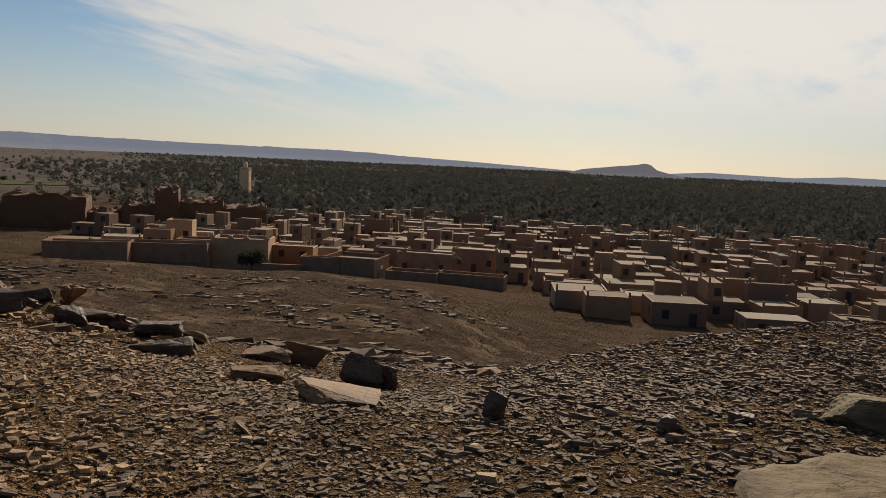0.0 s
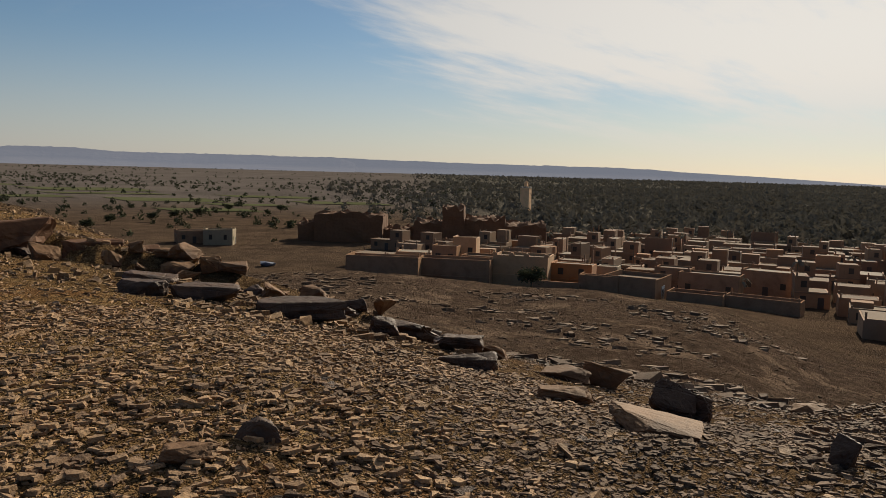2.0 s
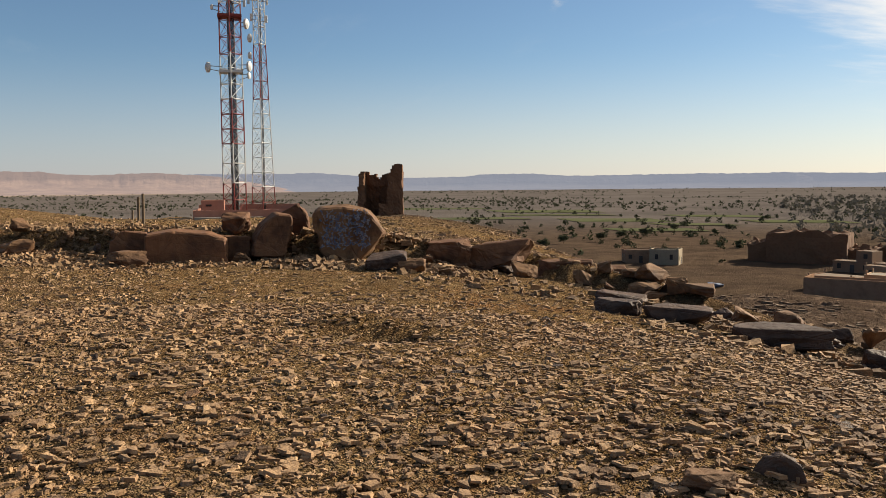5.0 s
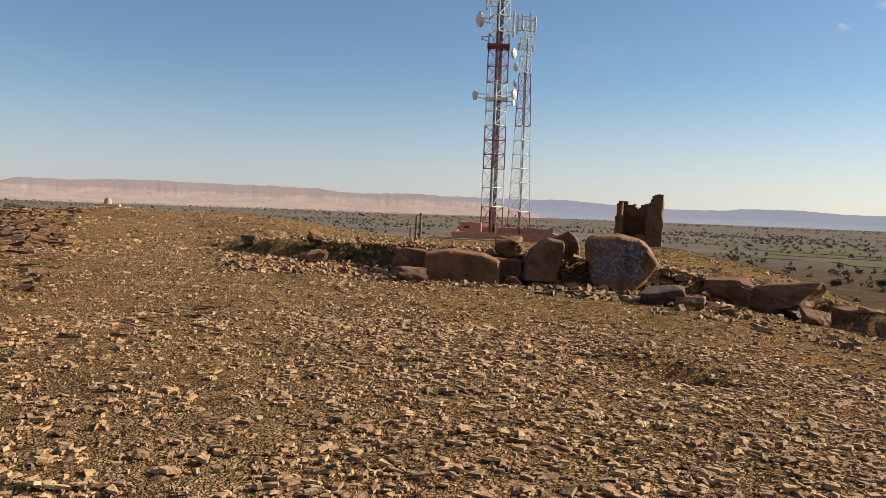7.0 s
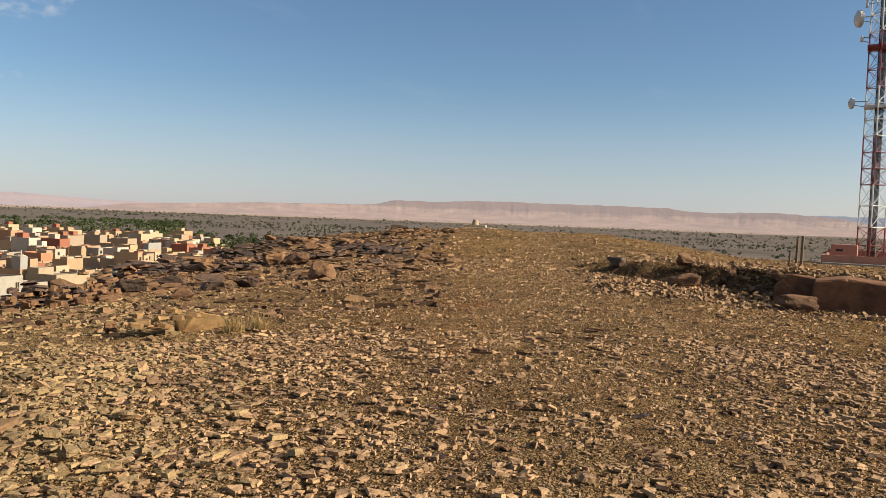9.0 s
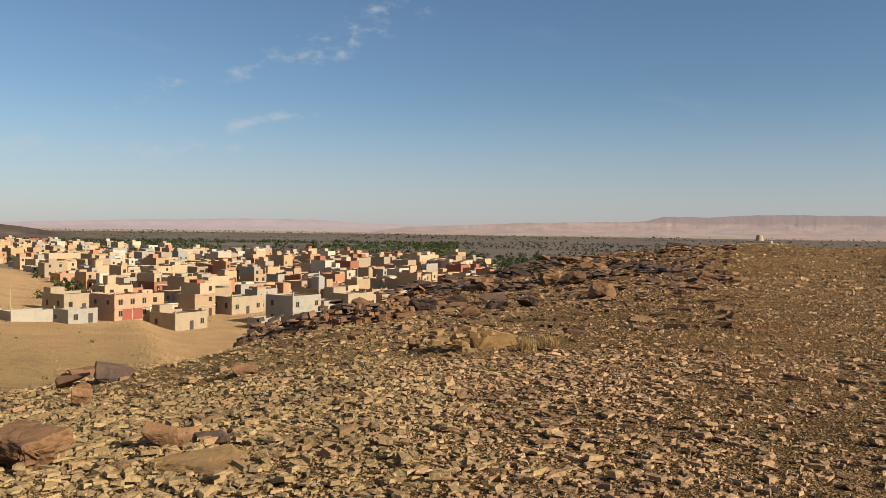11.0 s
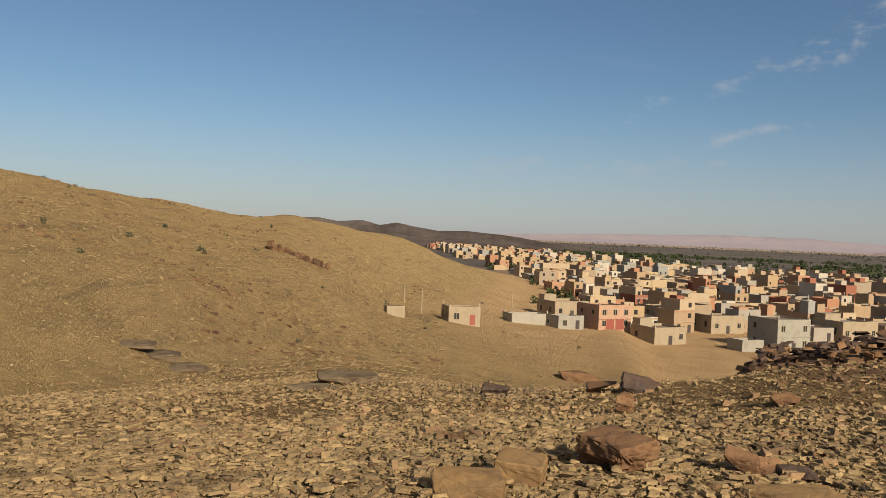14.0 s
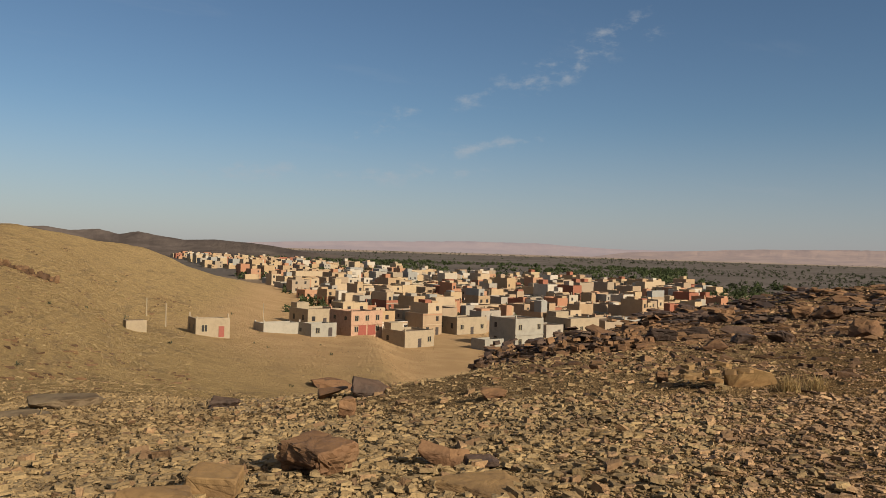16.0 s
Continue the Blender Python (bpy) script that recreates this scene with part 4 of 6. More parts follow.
def house_parts(root, w, d, h, storeys, wall, rng, windows=True, parapet=0.7, door="door_dark", roofroom=False, fine=False, doors=1, upper=1.0):
    """Flat-roofed house, front towards -y, base at z = 0 with a footing below. upper: share of the plan that the top storey covers."""
    x0, x1, y0, y1 = -w / 2, w / 2, -d / 2, d / 2
    t = 0.28

    def block(x0, y0, x1, y1, z0, z1, name, dip):
        bm = box(bmesh.new(), x0, y0, z0, x1, y1, z1 - parapet)
        for (a, b, c, e, lower) in ((x0, y0, x1, y0 + t, 0), (x0, y1 - t, x1, y1, dip), (x0, y0 + t, x0 + t, y1 - t, 0), (x1 - t, y0 + t, x1, y1 - t, dip)):
            box(bm, a, b, z1 - parapet + 0.001, c, e, z1 - lower)
        part(name, bm, MAT[wall], root)
        part("roof", box(bmesh.new(), x0 + t, y0 + t, z1 - parapet - 0.05, x1 - t, y1 - t, z1 - parapet + 0.06), MAT["roof"], root)

    step = (h - parapet) / storeys
    ux = x0 + (1 - upper) * w if rng.random() < 0.5 else x0
    if storeys > 1 and upper < 1.0:
        low = step * (storeys - 1) + parapet
        block(x0, y0, x1, y1, -3.0, low, "wall", rng.uniform(0, 0.3))
        block(ux + 0.02, y0 + 0.02, ux + upper * w - 0.02, y1 - 0.02, low - parapet, h, "upper_wall", rng.uniform(0, 0.3))
    else:
        block(x0, y0, x1, y1, -3.0, h, "wall", rng.uniform(0.0, 0.35))
    # floor edges that stand proud of the front
    for s in range(1, storeys):
        part("floor_edge", box(bmesh.new(), x0 - 0.06, y0 - 0.16, s * step - 0.1, x1 + 0.06, y0 - 0.003, s * step + 0.12), MAT[wall], root)
    if roofroom:
        rw, rd = w * rng.uniform(0.28, 0.45), d * rng.uniform(0.3, 0.45)
        sx = rng.choice((-1, 1))
        cx, cy = sx * (w / 2 - rw / 2 - t), (d / 2 - rd / 2 - t)
        base = h - parapet if upper == 1.0 else step * (storeys - 1)
        top = base + rng.uniform(2.1, 2.6)
        bm = box(bmesh.new(), cx - rw / 2, cy - rd / 2, base, cx + rw / 2, cy + rd / 2, max(top, h + 0.6))
        part("roof_room", bm, MAT[wall], root)
    if rng.random() < 0.5:
        # starter columns left for the next floor
        for a, b in ((x0 + 0.3, y0 + 0.3), (x1 - 0.3, y0 + 0.3), (x0 + 0.3, y1 - 0.3)):
            part("column", box(bmesh.new(), a - 0.14, b - 0.14, h - parapet if upper == 1.0 else step * (storeys - 1), a + 0.14, b + 0.14, h + rng.uniform(0.3, 0.9)), MAT[wall], root)
    if windows:
        cols = max(2, int(w / 2.9))
        for s in range(storeys):
            for c in range(cols):
                cx = x0 + (c + 0.5) * w / cols
                if rng.random() < 0.12 or (s == 0 and c == cols // 2):
                    continue
                if s == storeys - 1 and s > 0 and not ux + 0.6 < cx < ux + upper * w - 0.6:
                    continue
                window_part(root, cx, y0 + (0.02 if upper < 1.0 and s else 0), s * step + step * 0.36, 1.05, 1.25, fine)
        for s in range(storeys if upper == 1.0 else 1):
            for k in range(2):
                if rng.random() < 0.7:
                    cy = (k - 0.5) * d / 2
                    part("window", box(bmesh.new(), x0 - 0.03, cy - 0.45, s * step + step * 0.4, x0 + 0.02, cy + 0.45, s * step + step * 0.76), MAT["pane"], root)
        cx = x0 + (cols // 2 + 0.5) * w / cols
        for k in range(doors):
            xx = cx + (k - (doors - 1) / 2) * 2.9
            wide = 0.55 if doors == 1 else 1.25
            part("door", box(bmesh.new(), xx - wide, y0 - 0.05, 0.0, xx + wide, y0 + 0.05, 2.1 if doors == 1 else 2.6, 0.015), MAT[door], root)


def window_part(root, cx, y0, z0, w, h, fine):
    bm = bmesh.new()
    if fine:
        for a, b, c, e in ((-w / 2 - 0.07, -0.07, w / 2 + 0.07, 0.0), (-w / 2 - 0.07, h, w / 2 + 0.07, h + 0.07), (-w / 2 - 0.07, 0, -w / 2, h), (w / 2, 0, w / 2 + 0.07, h), (-0.035, 0, 0.035, h)):
            box(bm, cx + a, y0 - 0.06, z0 + b, cx + c, y0 + 0.05, z0 + e)
        win = part("window", bm, MAT["frame"], root)
        part("pane", box(bmesh.new(), cx - w / 2, y0 - 0.02, z0, cx + w / 2, y0 + 0.03, z0 + h), MAT["pane"], win)
    else:
        box(bm, cx - w / 2, y0 - 0.025, z0, cx + w / 2, y0 + 0.03, z0 + h)
        part("window", bm, MAT["pane"], root)


def house(name, az, r, rz, w, d, h, storeys, wall, label, seed, z=None, **more):
    p = bearing(az, r)
    level = ground(p.x, p.y) if z is None else z
    root = thing(name, pose(p.x, p.y, level, 0, 0, rz), label, "house")
    house_parts(root, w, d, h, storeys, wall, random.Random(seed), **more)
    return root


# near row of the new town
house("house", 79.6, 152, 90, 3.4, 3.0, 2.0, 1, "cream", "tiny pale plastered block hut on the sandy slope", 1, windows=False, parapet=0.15)
house("house", 74.9, 166, 90, 6.6, 6.2, 3.7, 1, "cream", "single-storey pale plastered hut with a red door", 2, door="door_red", parapet=0.5, fine=True)
house("house", 70.3, 197, 94, 9.5, 6.0, 2.4, 1, "white", "low whitewashed walled compound", 3, windows=False, parapet=1.4)
house("house", 67.7, 226, 102, 11, 9, 4.6, 1, "cream", "pale unfinished flat-roofed house", 4, roofroom=True)
house("house", 67.6, 196, 102, 7.2, 6, 3.2, 1, "grey", "small grey cement house with a dark door", 5, fine=True)
house("house", 64.9, 202, 102, 9.6, 9, 5.9, 2, "brick", "two-storey brick house with red garage doors", 6, door="door_red", doors=2, fine=True)
house("house", 61.2, 198, 102, 9.4, 8.5, 4.0, 1, "cream", "pale plastered house with small barred windows", 7, fine=True, roofroom=True)
house("house", 57.4, 232, 97, 11, 9, 4.8, 1, "cream", "long beige flat-roofed house", 8, fine=True)
house("house", 53.6, 203, 97, 9.5, 9.5, 7.4, 2, "grey", "two-storey grey cement house with yellow window frames", 9, fine=True, parapet=0.5)
house("house", 55.6, 196, 97, 6, 5, 2.6, 1, "grey", "low grey walled yard beside a house", 10, windows=False, parapet=1.6)
house("house", 49.7, 238, 97, 12, 10, 5.2, 1, "cream", "cream house with a stepped roof terrace", 11, fine=True, roofroom=True)

# the rest of the town: a few house types, each built once and set out along the streets
kinds = []
pick = random.Random(5)
for k in range(16):
    st = 3 if k % 8 == 7 else 1 if k % 2 == 0 else 2
    root = thing("house", pose(0, 0, -200), "flat-roofed rendered town house in a pale warm tone", "house", "houses of the new town")
    house_parts(root, pick.uniform(5.0, 9.2), pick.uniform(5.5, 9.0), 2.75 * st + pick.uniform(0.4, 1.0), st, "town", pick, roofroom=pick.random() < 0.65, parapet=pick.uniform(0.3, 1.0), upper=pick.choice((1.0, 0.45, 0.6, 0.75)))
    kinds.append(root)


def clear_of(x, y, placed, gap):
    return all((x - a) ** 2 + (y - b) ** 2 > gap * gap for a, b in placed)


taken = [tuple(bearing(a, r).xy) for a, r in ((79.6, 152), (74.9, 166), (70.3, 197), (67.7, 226), (67.6, 196), (64.9, 202), (61.2, 198), (57.4, 232), (53.6, 203), (55.6, 196), (49.7, 238))]
used = set()
pick = random.Random(11)
far_town = []
for u in range(-5, 110):
    for w in range(-70, 70):
        s = 9.6 if u < 47 else 12.5
        gx, gy = 150 + u * s, w * s
        a = radians(63)
        x, y = -(gx * math.sin(a)) - gy * math.cos(a), gx * math.cos(a) - gy * math.sin(a)
        x, y = x + pick.uniform(-2.6, 2.6), y + pick.uniform(-2.6, 2.6)
        az, r = math.degrees(math.atan2(-x, y)), math.hypot(x, y)
        left = np.interp(r, [205, 270, 416, 700, 1350], [64.5, 66.8, 70.4, 74.6, 78.0])
        rear = np.interp(az, [39, 50, 58, 64, 72, 78], [520, 600, 640, 800, 1000, 1300])
        front = np.interp(az, [39, 50, 58, 66], [330, 225, 222, 222])
        if not (40 < az < left and front < r < rear) or pick.random() < (0.14 if r < 600 else 0.25) or not clear_of(x, y, taken, 8.4):
            continue
        taken.append((x, y))
        k = pick.randrange(len(kinds))
        m = pose(x, y, ground(x, y), 0, 0, 98 + pick.choice((0, 0, 0, 90, 180)) + pick.uniform(-5, 5))
        if r > 370:
            far_town.append((m, pick.uniform(5.5, 10), pick.uniform(5.5, 10), pick.choice((3.2, 3.4, 3.6, 5.9, 6.2, 6.6, 8.8))))
            continue
        if k in used:
            copy_thing(kinds[k], m)
        else:
            used.add(k)
            kinds[k].matrix_basis = m

# ---- old mud village ----
def mud(az, r, w, d, top, wall, label, seed, turn=-10, **more):
    """A house of the old village whose parapet reaches the level top."""
    p = bearing(az, r)
    base = ground(p.x, p.y)
    return house("house", az, r, az + turn, w, d, top - base, 1 if top - base < 5.4 else 2, wall, label, seed, z=base, **more)


mud(-44.5, 153, 13.6, 7, -14.7, "brown", "long brown mud-walled courtyard", 25, windows=False, parapet=1.4)
mud(-49.5, 155, 14.0, 6, -15.2, "brown", "long blank brown mud wall of a yard", 31, windows=False, parapet=1.2)
mud(-46.6, 168, 7.2, 6, -15.4, "ochre", "ochre house with a bright flat roof", 32, parapet=0.2)
mud(-48.8, 165, 5.0, 5, -13.7, "brown", "narrow two-storey brown mud house", 33, parapet=0.4)
mud(-50.2, 173, 5.0, 5, -12.5, "ochre", "small tall ochre house behind the yards", 34, parapet=0.4)
mud(-51.6, 164, 9.0, 6, -15.4, "brown", "brown mud house with pale roof edges", 28, parapet=0.5)
fancy = mud(-54.3, 158, 10.6, 8, -14.4, "ochre", "tall ochre plastered house with stepped corner merlons", 22, windows=False, parapet=0.6)
step_z = -14.4 - fancy.matrix_basis.translation.z
for cx in (-5.0, -1.6, 1.2, 5.0):
    bm = box(bmesh.new(), cx - 0.28, -4.0, step_z - 0.02, cx + 0.28, -3.6, step_z + 0.55)
    box(bm, cx - 0.55, -3.99, step_z - 0.01, cx + 0.55, -3.61, step_z + 0.28)
    part("merlon", bm, MAT["ochre"], fancy)
part("door", box(bmesh.new(), -0.3, -4.05, 2.2, 0.6, -3.95, 4.0, 0.02), MAT["door_dark"], fancy)
mud(-57.8, 160, 8.0, 6, -15.8, "orange", "orange plastered house with a flat roof", 23, parapet=0.5)
mud(-56.7, 150, 8.4, 2.5, -18.3, "brown", "low brown mud wall of a garden", 35, windows=False, parapet=1.2)
mud(-59.7, 151, 7.2, 5, -16.8, "brown", "brown mud-walled yard beside an orange house", 36, windows=False, parapet=1.0)
mud(-60.2, 168, 4.2, 4, -17.0, "cream", "small pale house with a bright roof", 37, parapet=0.2)
door_house = mud(-62.2, 153, 9.6, 11, -16.6, "brown", "brown mud-walled house with a white doorway", 21, turn=-16, windows=False, parapet=1.0)
part("doorway", box(bmesh.new(), 4.76, -1.2, 0, 4.86, 0.6, 2.6, 0.02), MAT["steel_white"], door_house, "whitewashed doorway")
for k in (-0.75, 0.0):
    part("door", box(bmesh.new(), 4.87, k - 0.2, 0.1, 4.90, k + 0.25, 2.0), MAT["door_dark"], door_house)
mud(-66.2, 149, 9.5, 6, -18.6, "brown", "low brown mud yard with worn walls", 38, windows=False, parapet=1.0)
mud(-70.4, 149, 12.4, 5, -18.7, "brown", "long low brown mud wall", 39, windows=False, parapet=1.0)
mud(-67.0, 167, 11.4, 6, -17.1, "brown", "broad brown mud house below the spur", 29, parapet=0.5)
mud(-70.6, 180, 10.0, 7, -17.2, "brown", "broad brown mud house with a pale roof edge", 40, parapet=0.4)
mud(-64.6, 172, 7.0, 6, -16.9, "brown", "brown mud house among its neighbours", 41, parapet=0.4)
mud(-33.0, 250, 6.6, 8.5, -17.9, "cream", "pale ochre house with a bright gable wall and square windows", 26, turn=80, fine=True, parapet=0.5)
mud(-31.2, 256, 9.5, 7, -18.6, "brown", "brown mud house beside a pale one", 42, turn=10, parapet=0.4)
mkinds = []
pick = random.Random(15)
for k in range(12):
    st = 1 if k % 3 else 2
    root = thing("house", pose(0, 0, -200), "flat-roofed brown mud house of the old village", "house", "houses of the old village")
    house_parts(root, pick.uniform(6.0, 10.5), pick.uniform(5.5, 8.5), 2.6 * st + pick.uniform(0.2, 0.9), st, "mud", pick, windows=k % 3 != 1, roofroom=k % 4 == 1, parapet=pick.uniform(0.12, 0.45), upper=pick.choice((0.4, 0.6, 1.0)))
    mkinds.append(root)
taken = [tuple(bearing(a, r).xy) for a, r in ((-61, 151), (-63.5, 153), (-56, 158), (-53, 158), (-58, 160), (-51.6, 164), (-47.5, 158), (-43.5, 155), (-46.6, 168), (-50.2, 173), (-60.2, 168), (-66.2, 150), (-69, 150), (-72, 150), (-66, 167), (-68.4, 167), (-70.6, 180), (-64.6, 172), (-33.2, 250), (-31.1, 252), (-54.1, 493),
                                                          (-47.6, 262), (-49.5, 262), (-51.4, 262), (-53.3, 262), (-55, 262), (-39.5, 262), (-41.5, 262), (-43.5, 262))]
used = set()
for u in range(0, 60):
    for w in range(-40, 40):
        s = 9.6
        gx, gy = 100 + u * s, w * s
        a = radians(-66)
        x, y = -(gx * math.sin(a)) - gy * math.cos(a), gx * math.cos(a) - gy * math.sin(a)
        x, y = x + pick.uniform(-2.5, 2.5), y + pick.uniform(-2.5, 2.5)
        az, r = math.degrees(math.atan2(-x, y)), math.hypot(x, y)
        front = np.interp(az, [-104, -82, -76, -70, -46, -40, -25], [118, 118, 128, 160, 180, 200, 230])
        rear = np.interp(az, [-104, -80, -64, -56, -46, -40, -25], [285, 300, 318, 300, 262, 250, 300])
        thin = np.interp(az, [-60, -52, -46, -40, -25], [0.05, 0.2, 0.6, 1.0, 1.0])
        if not (-104 < az < -24 and front < r < rear) or pick.random() < thin or not clear_of(x, y, taken, 8.2):
            continue
        taken.append((x, y))
        k = pick.randrange(len(mkinds))
        m = pose(x, y, ground(x, y), 0, 0, -72 + pick.choice((0, 0, 0, 90)) + pick.uniform(-6, 6))
        if k in used:
            copy_thing(mkinds[k], m)
        else:
            used.add(k)
            mkinds[k].matrix_basis = m


def far_houses(name, label, rows, mat, seed, glass=True):
    """Houses too far off to be told apart: walls with parapet and sunken roof, dark window recesses, roof rooms."""
    rng = random.Random(seed)
    v, f, slots = [], [], []

    def solid(m, x0, y0, z0, x1, y1, z1, slot):
        o = len(v)
        for z in (z0, z1):
            for x, y in ((x0, y0), (x1, y0), (x1, y1), (x0, y1)):
                v.append(m @ Vector((x, y, z)))
        for q in ((0, 1, 5, 4), (1, 2, 6, 5), (2, 3, 7, 6), (3, 0, 4, 7), (4, 5, 6, 7)):
            f.append([o + k for k in q])
            slots.append(slot)

    for m, w, d, h in rows:
        x, y, t, dip = w / 2, d / 2, 0.3, rng.uniform(0.4, 0.9)
        o = len(v)
        for z in (-3, h):
            for a, b in ((-x, -y), (x, -y), (x, y), (-x, y)):
                v.append(m @ Vector((a, b, z)))
        for z in (h, h - dip):
            for a, b in ((-x + t, -y + t), (x - t, -y + t), (x - t, y - t), (-x + t, y - t)):
                v.append(m @ Vector((a, b, z)))
        for k in range(4):
            n = (k + 1) % 4
            f.extend(([o + k, o + n, o + 4 + n, o + 4 + k], [o + 4 + k, o + 4 + n, o + 8 + n, o + 8 + k], [o + 8 + k, o + 8 + n, o + 12 + n, o + 12 + k]))
            slots.extend((0, 0, 0))
        f.append([o + 12, o + 13, o + 14, o + 15])
        slots.append(0)
        if rng.random() < 0.55:
            a, b = rng.uniform(-x + 2, x - 2), rng.uniform(0, y - 2)
            solid(m, a - 1.6, b - 1.5, h - dip, a + 1.6, b + 1.5, h - dip + rng.uniform(1.9, 2.6), 0)
        if glass:
            for s in range(max(1, int(h / 3))):
                for c in range(max(2, int(w / 3.6))):
                    if rng.random() < 0.7:
                        cx = -x + (c + 0.5) * w / max(2, int(w / 3.6))
                        solid(m, cx - 0.5, -y - 0.04, s * 3.1 + 1.1, cx + 0.5, -y + 0.05, s * 3.1 + 2.3, 1)
    me = mesh_from(name, v, f, MAT[mat])
    me.materials.append(MAT["pane"])
    me.polygons.foreach_set("material_index", np.array(slots, np.int32))
    ob = new(name, me)
    return tagged(ob, label, "houses", kind="stuff")


far_houses("far_town", "crowded pale flat-roofed houses further into the new town", far_town, "town_far", 3)
for k, root in enumerate(kinds):
    if root.matrix_basis.translation.z < -150:
        root.matrix_basis = pose(*on(50 + k, 420), 0, 0, 82)
for k, root in enumerate(mkinds):
    if root.matrix_basis.translation.z < -150:
        root.matrix_basis = pose(*on(-60 - k, 240), 0, 0, -62)


def kasbah():
    p = on(-49.5, 262)
    root = thing("old_kasbah", pose(p.x, p.y, p.z, 0, 0, -51), "ruined dark earthen kasbah with a high tower", "fortress")
    for name, x0, y0, x1, y1, h in (("wing", -14, -6, -5, 9, 7.0), ("tower", -5, -8, 2, 4, 12.2), ("wing", 2, -7, 15, 8, 8.8), ("wing", 15, -5, 28, 8, 7.4), ("wing", -46, -5, -24, 9, 8.8), ("wing", -52, -3, -46, 7, 5.6), ("wing", -24, -2, -14, 8, 4.6)):
        bm = box(bmesh.new(), x0 + 0.02, y0, -3, x1, y1, h)
        bmesh.ops.subdivide_edges(bm, edges=bm.edges, cuts=10, use_grid_fill=True)
        for v in bm.verts:
            if v.co.z > h - 0.1:
                v.co.z += noise.noise(Vector((v.co.x * 0.5, v.co.y * 0.5, 3))) * 2.2
            v.co.x += noise.noise(v.co * 0.3) * 0.5
            v.co.y += noise.noise(v.co * 0.3 + Vector((9, 0, 0))) * 0.5
        part(name, bm, MAT["ruin"], root)


kasbah()


def minaret():
    p = on(-54.1, 490)
    root = thing("minaret", pose(p.x, p.y, p.z, 0, 0, 20), "square pale ochre minaret with a lantern on top", "minaret")
    part("shaft", box(bmesh.new(), -2.75, -2.75, -1, 2.75, 2.75, 14.6, 0.08), MAT["minaret"], root)
    bm = bmesh.new()
    box(bm, -2.95, -2.95, 14.6, 2.95, 2.95, 15.0)
    for k in (-1.9, -0.63, 0.63, 1.9):
        for s in (-2.7, 2.7):
            box(bm, k - 0.32, s - 0.2, 15.0, k + 0.32, s + 0.2, 15.7)
            box(bm, s - 0.2, k - 0.32, 15.0, s + 0.2, k + 0.32, 15.7)
    part("battlement", bm, MAT["white"], root)
    part("lantern", box(bmesh.new(), -1.0, -1.0, 15.0, 1.0, 1.0, 18.0, 0.05), MAT["minaret"], root)
    bm = bmesh.new()
    bmesh.ops.create_uvsphere(bm, u_segments=12, v_segments=8, radius=0.95, matrix=Matrix.Translation((0, 0, 18.1)))
    part("dome", bm, MAT["minaret"], root)
    bar_bm = bar(bmesh.new(), (0, 0, 18.9), (0, 0, 20.6), 0.07)
    part("finial", bar_bm, MAT["steel"], root)
    for z in (5.0, 10.5):
        part("window", box(bmesh.new(), -0.35, -2.8, z, 0.35, -2.65, z + 1.4), MAT["pane"], root)


minaret()

# ---- on the hilltop ----


def lattice_mast(az, r, top, wide, narrow, label, bands, leg=0.085, knee=None, panel=2.2):
    """Three-legged lattice mast: legs, rings and braces, painted in red and white lengths. bands: upper ends of the lengths, red first."""
    p = bearing(az, r)
    z = ground(p.x, p.y)
    root = thing("lattice_mast", pose(p.x, p.y, z, 0, 0, az), label, "mast")

    def corner(k, h):
        f = np.interp(h, [0, knee[0], top], [wide, knee[1], narrow]) if knee else wide + (narrow - wide) * h / top
        a = 2 * math.pi * k / 3 + 0.5
        return Vector((f * math.cos(a), f * math.sin(a), h))

    start = 0.0
    for b, end in enumerate(bands):
        paint = MAT["steel_white" if b % 2 else "steel_red"]
        tone = "white painted leg" if b % 2 else "red painted leg"
        n = max(1, round((end - start) / panel))
        for k in range(3):
            post = part("leg", bar(bmesh.new(), corner(k, start), corner(k, end), leg, 6), paint, root, tone)
            for q in range(n):
                h0, h1 = start + (end - start) * q / n, start + (end - start) * (q + 1) / n
                part("ring_bar", bar(bmesh.new(), corner(k, h0), corner(k + 1, h0), leg * 0.55, 4), paint, post)
                for side in (0, 1):
                    part("brace", bar(bmesh.new(), corner(k + side, h0), corner(k + 1 - side, h1), leg * 0.42, 4), paint, post)
        start = end
    return root


def dish(root, at, r, facing):
    """A drum aerial on a short arm."""
    a = radians(facing)
    m = Matrix.Translation(at) @ Matrix.Rotation(a, 4, "Z") @ Matrix.Rotation(radians(90), 4, "Y")
    bm = bmesh.new()
    bmesh.ops.create_cone(bm, cap_ends=True, segments=20, radius1=r, radius2=r, depth=r * 0.42, matrix=m)
    bmesh.ops.create_cone(bm, cap_ends=True, segments=20, radius1=r, radius2=r * 0.5, depth=r * 0.28, matrix=m @ Matrix.Translation((0, 0, r * 0.35)))
    ob = part("dish_aerial", bm, MAT["steel_white"], root, "white drum-shaped microwave dish")
    return ob


MAST_R = 112
mast = lattice_mast(-3.35, MAST_R, 37.0, 1.72, 1.55, "tall red and white lattice radio mast with dishes", (4.5, 9.7, 15.6, 21.5, 28.2, 37.0), 0.095)


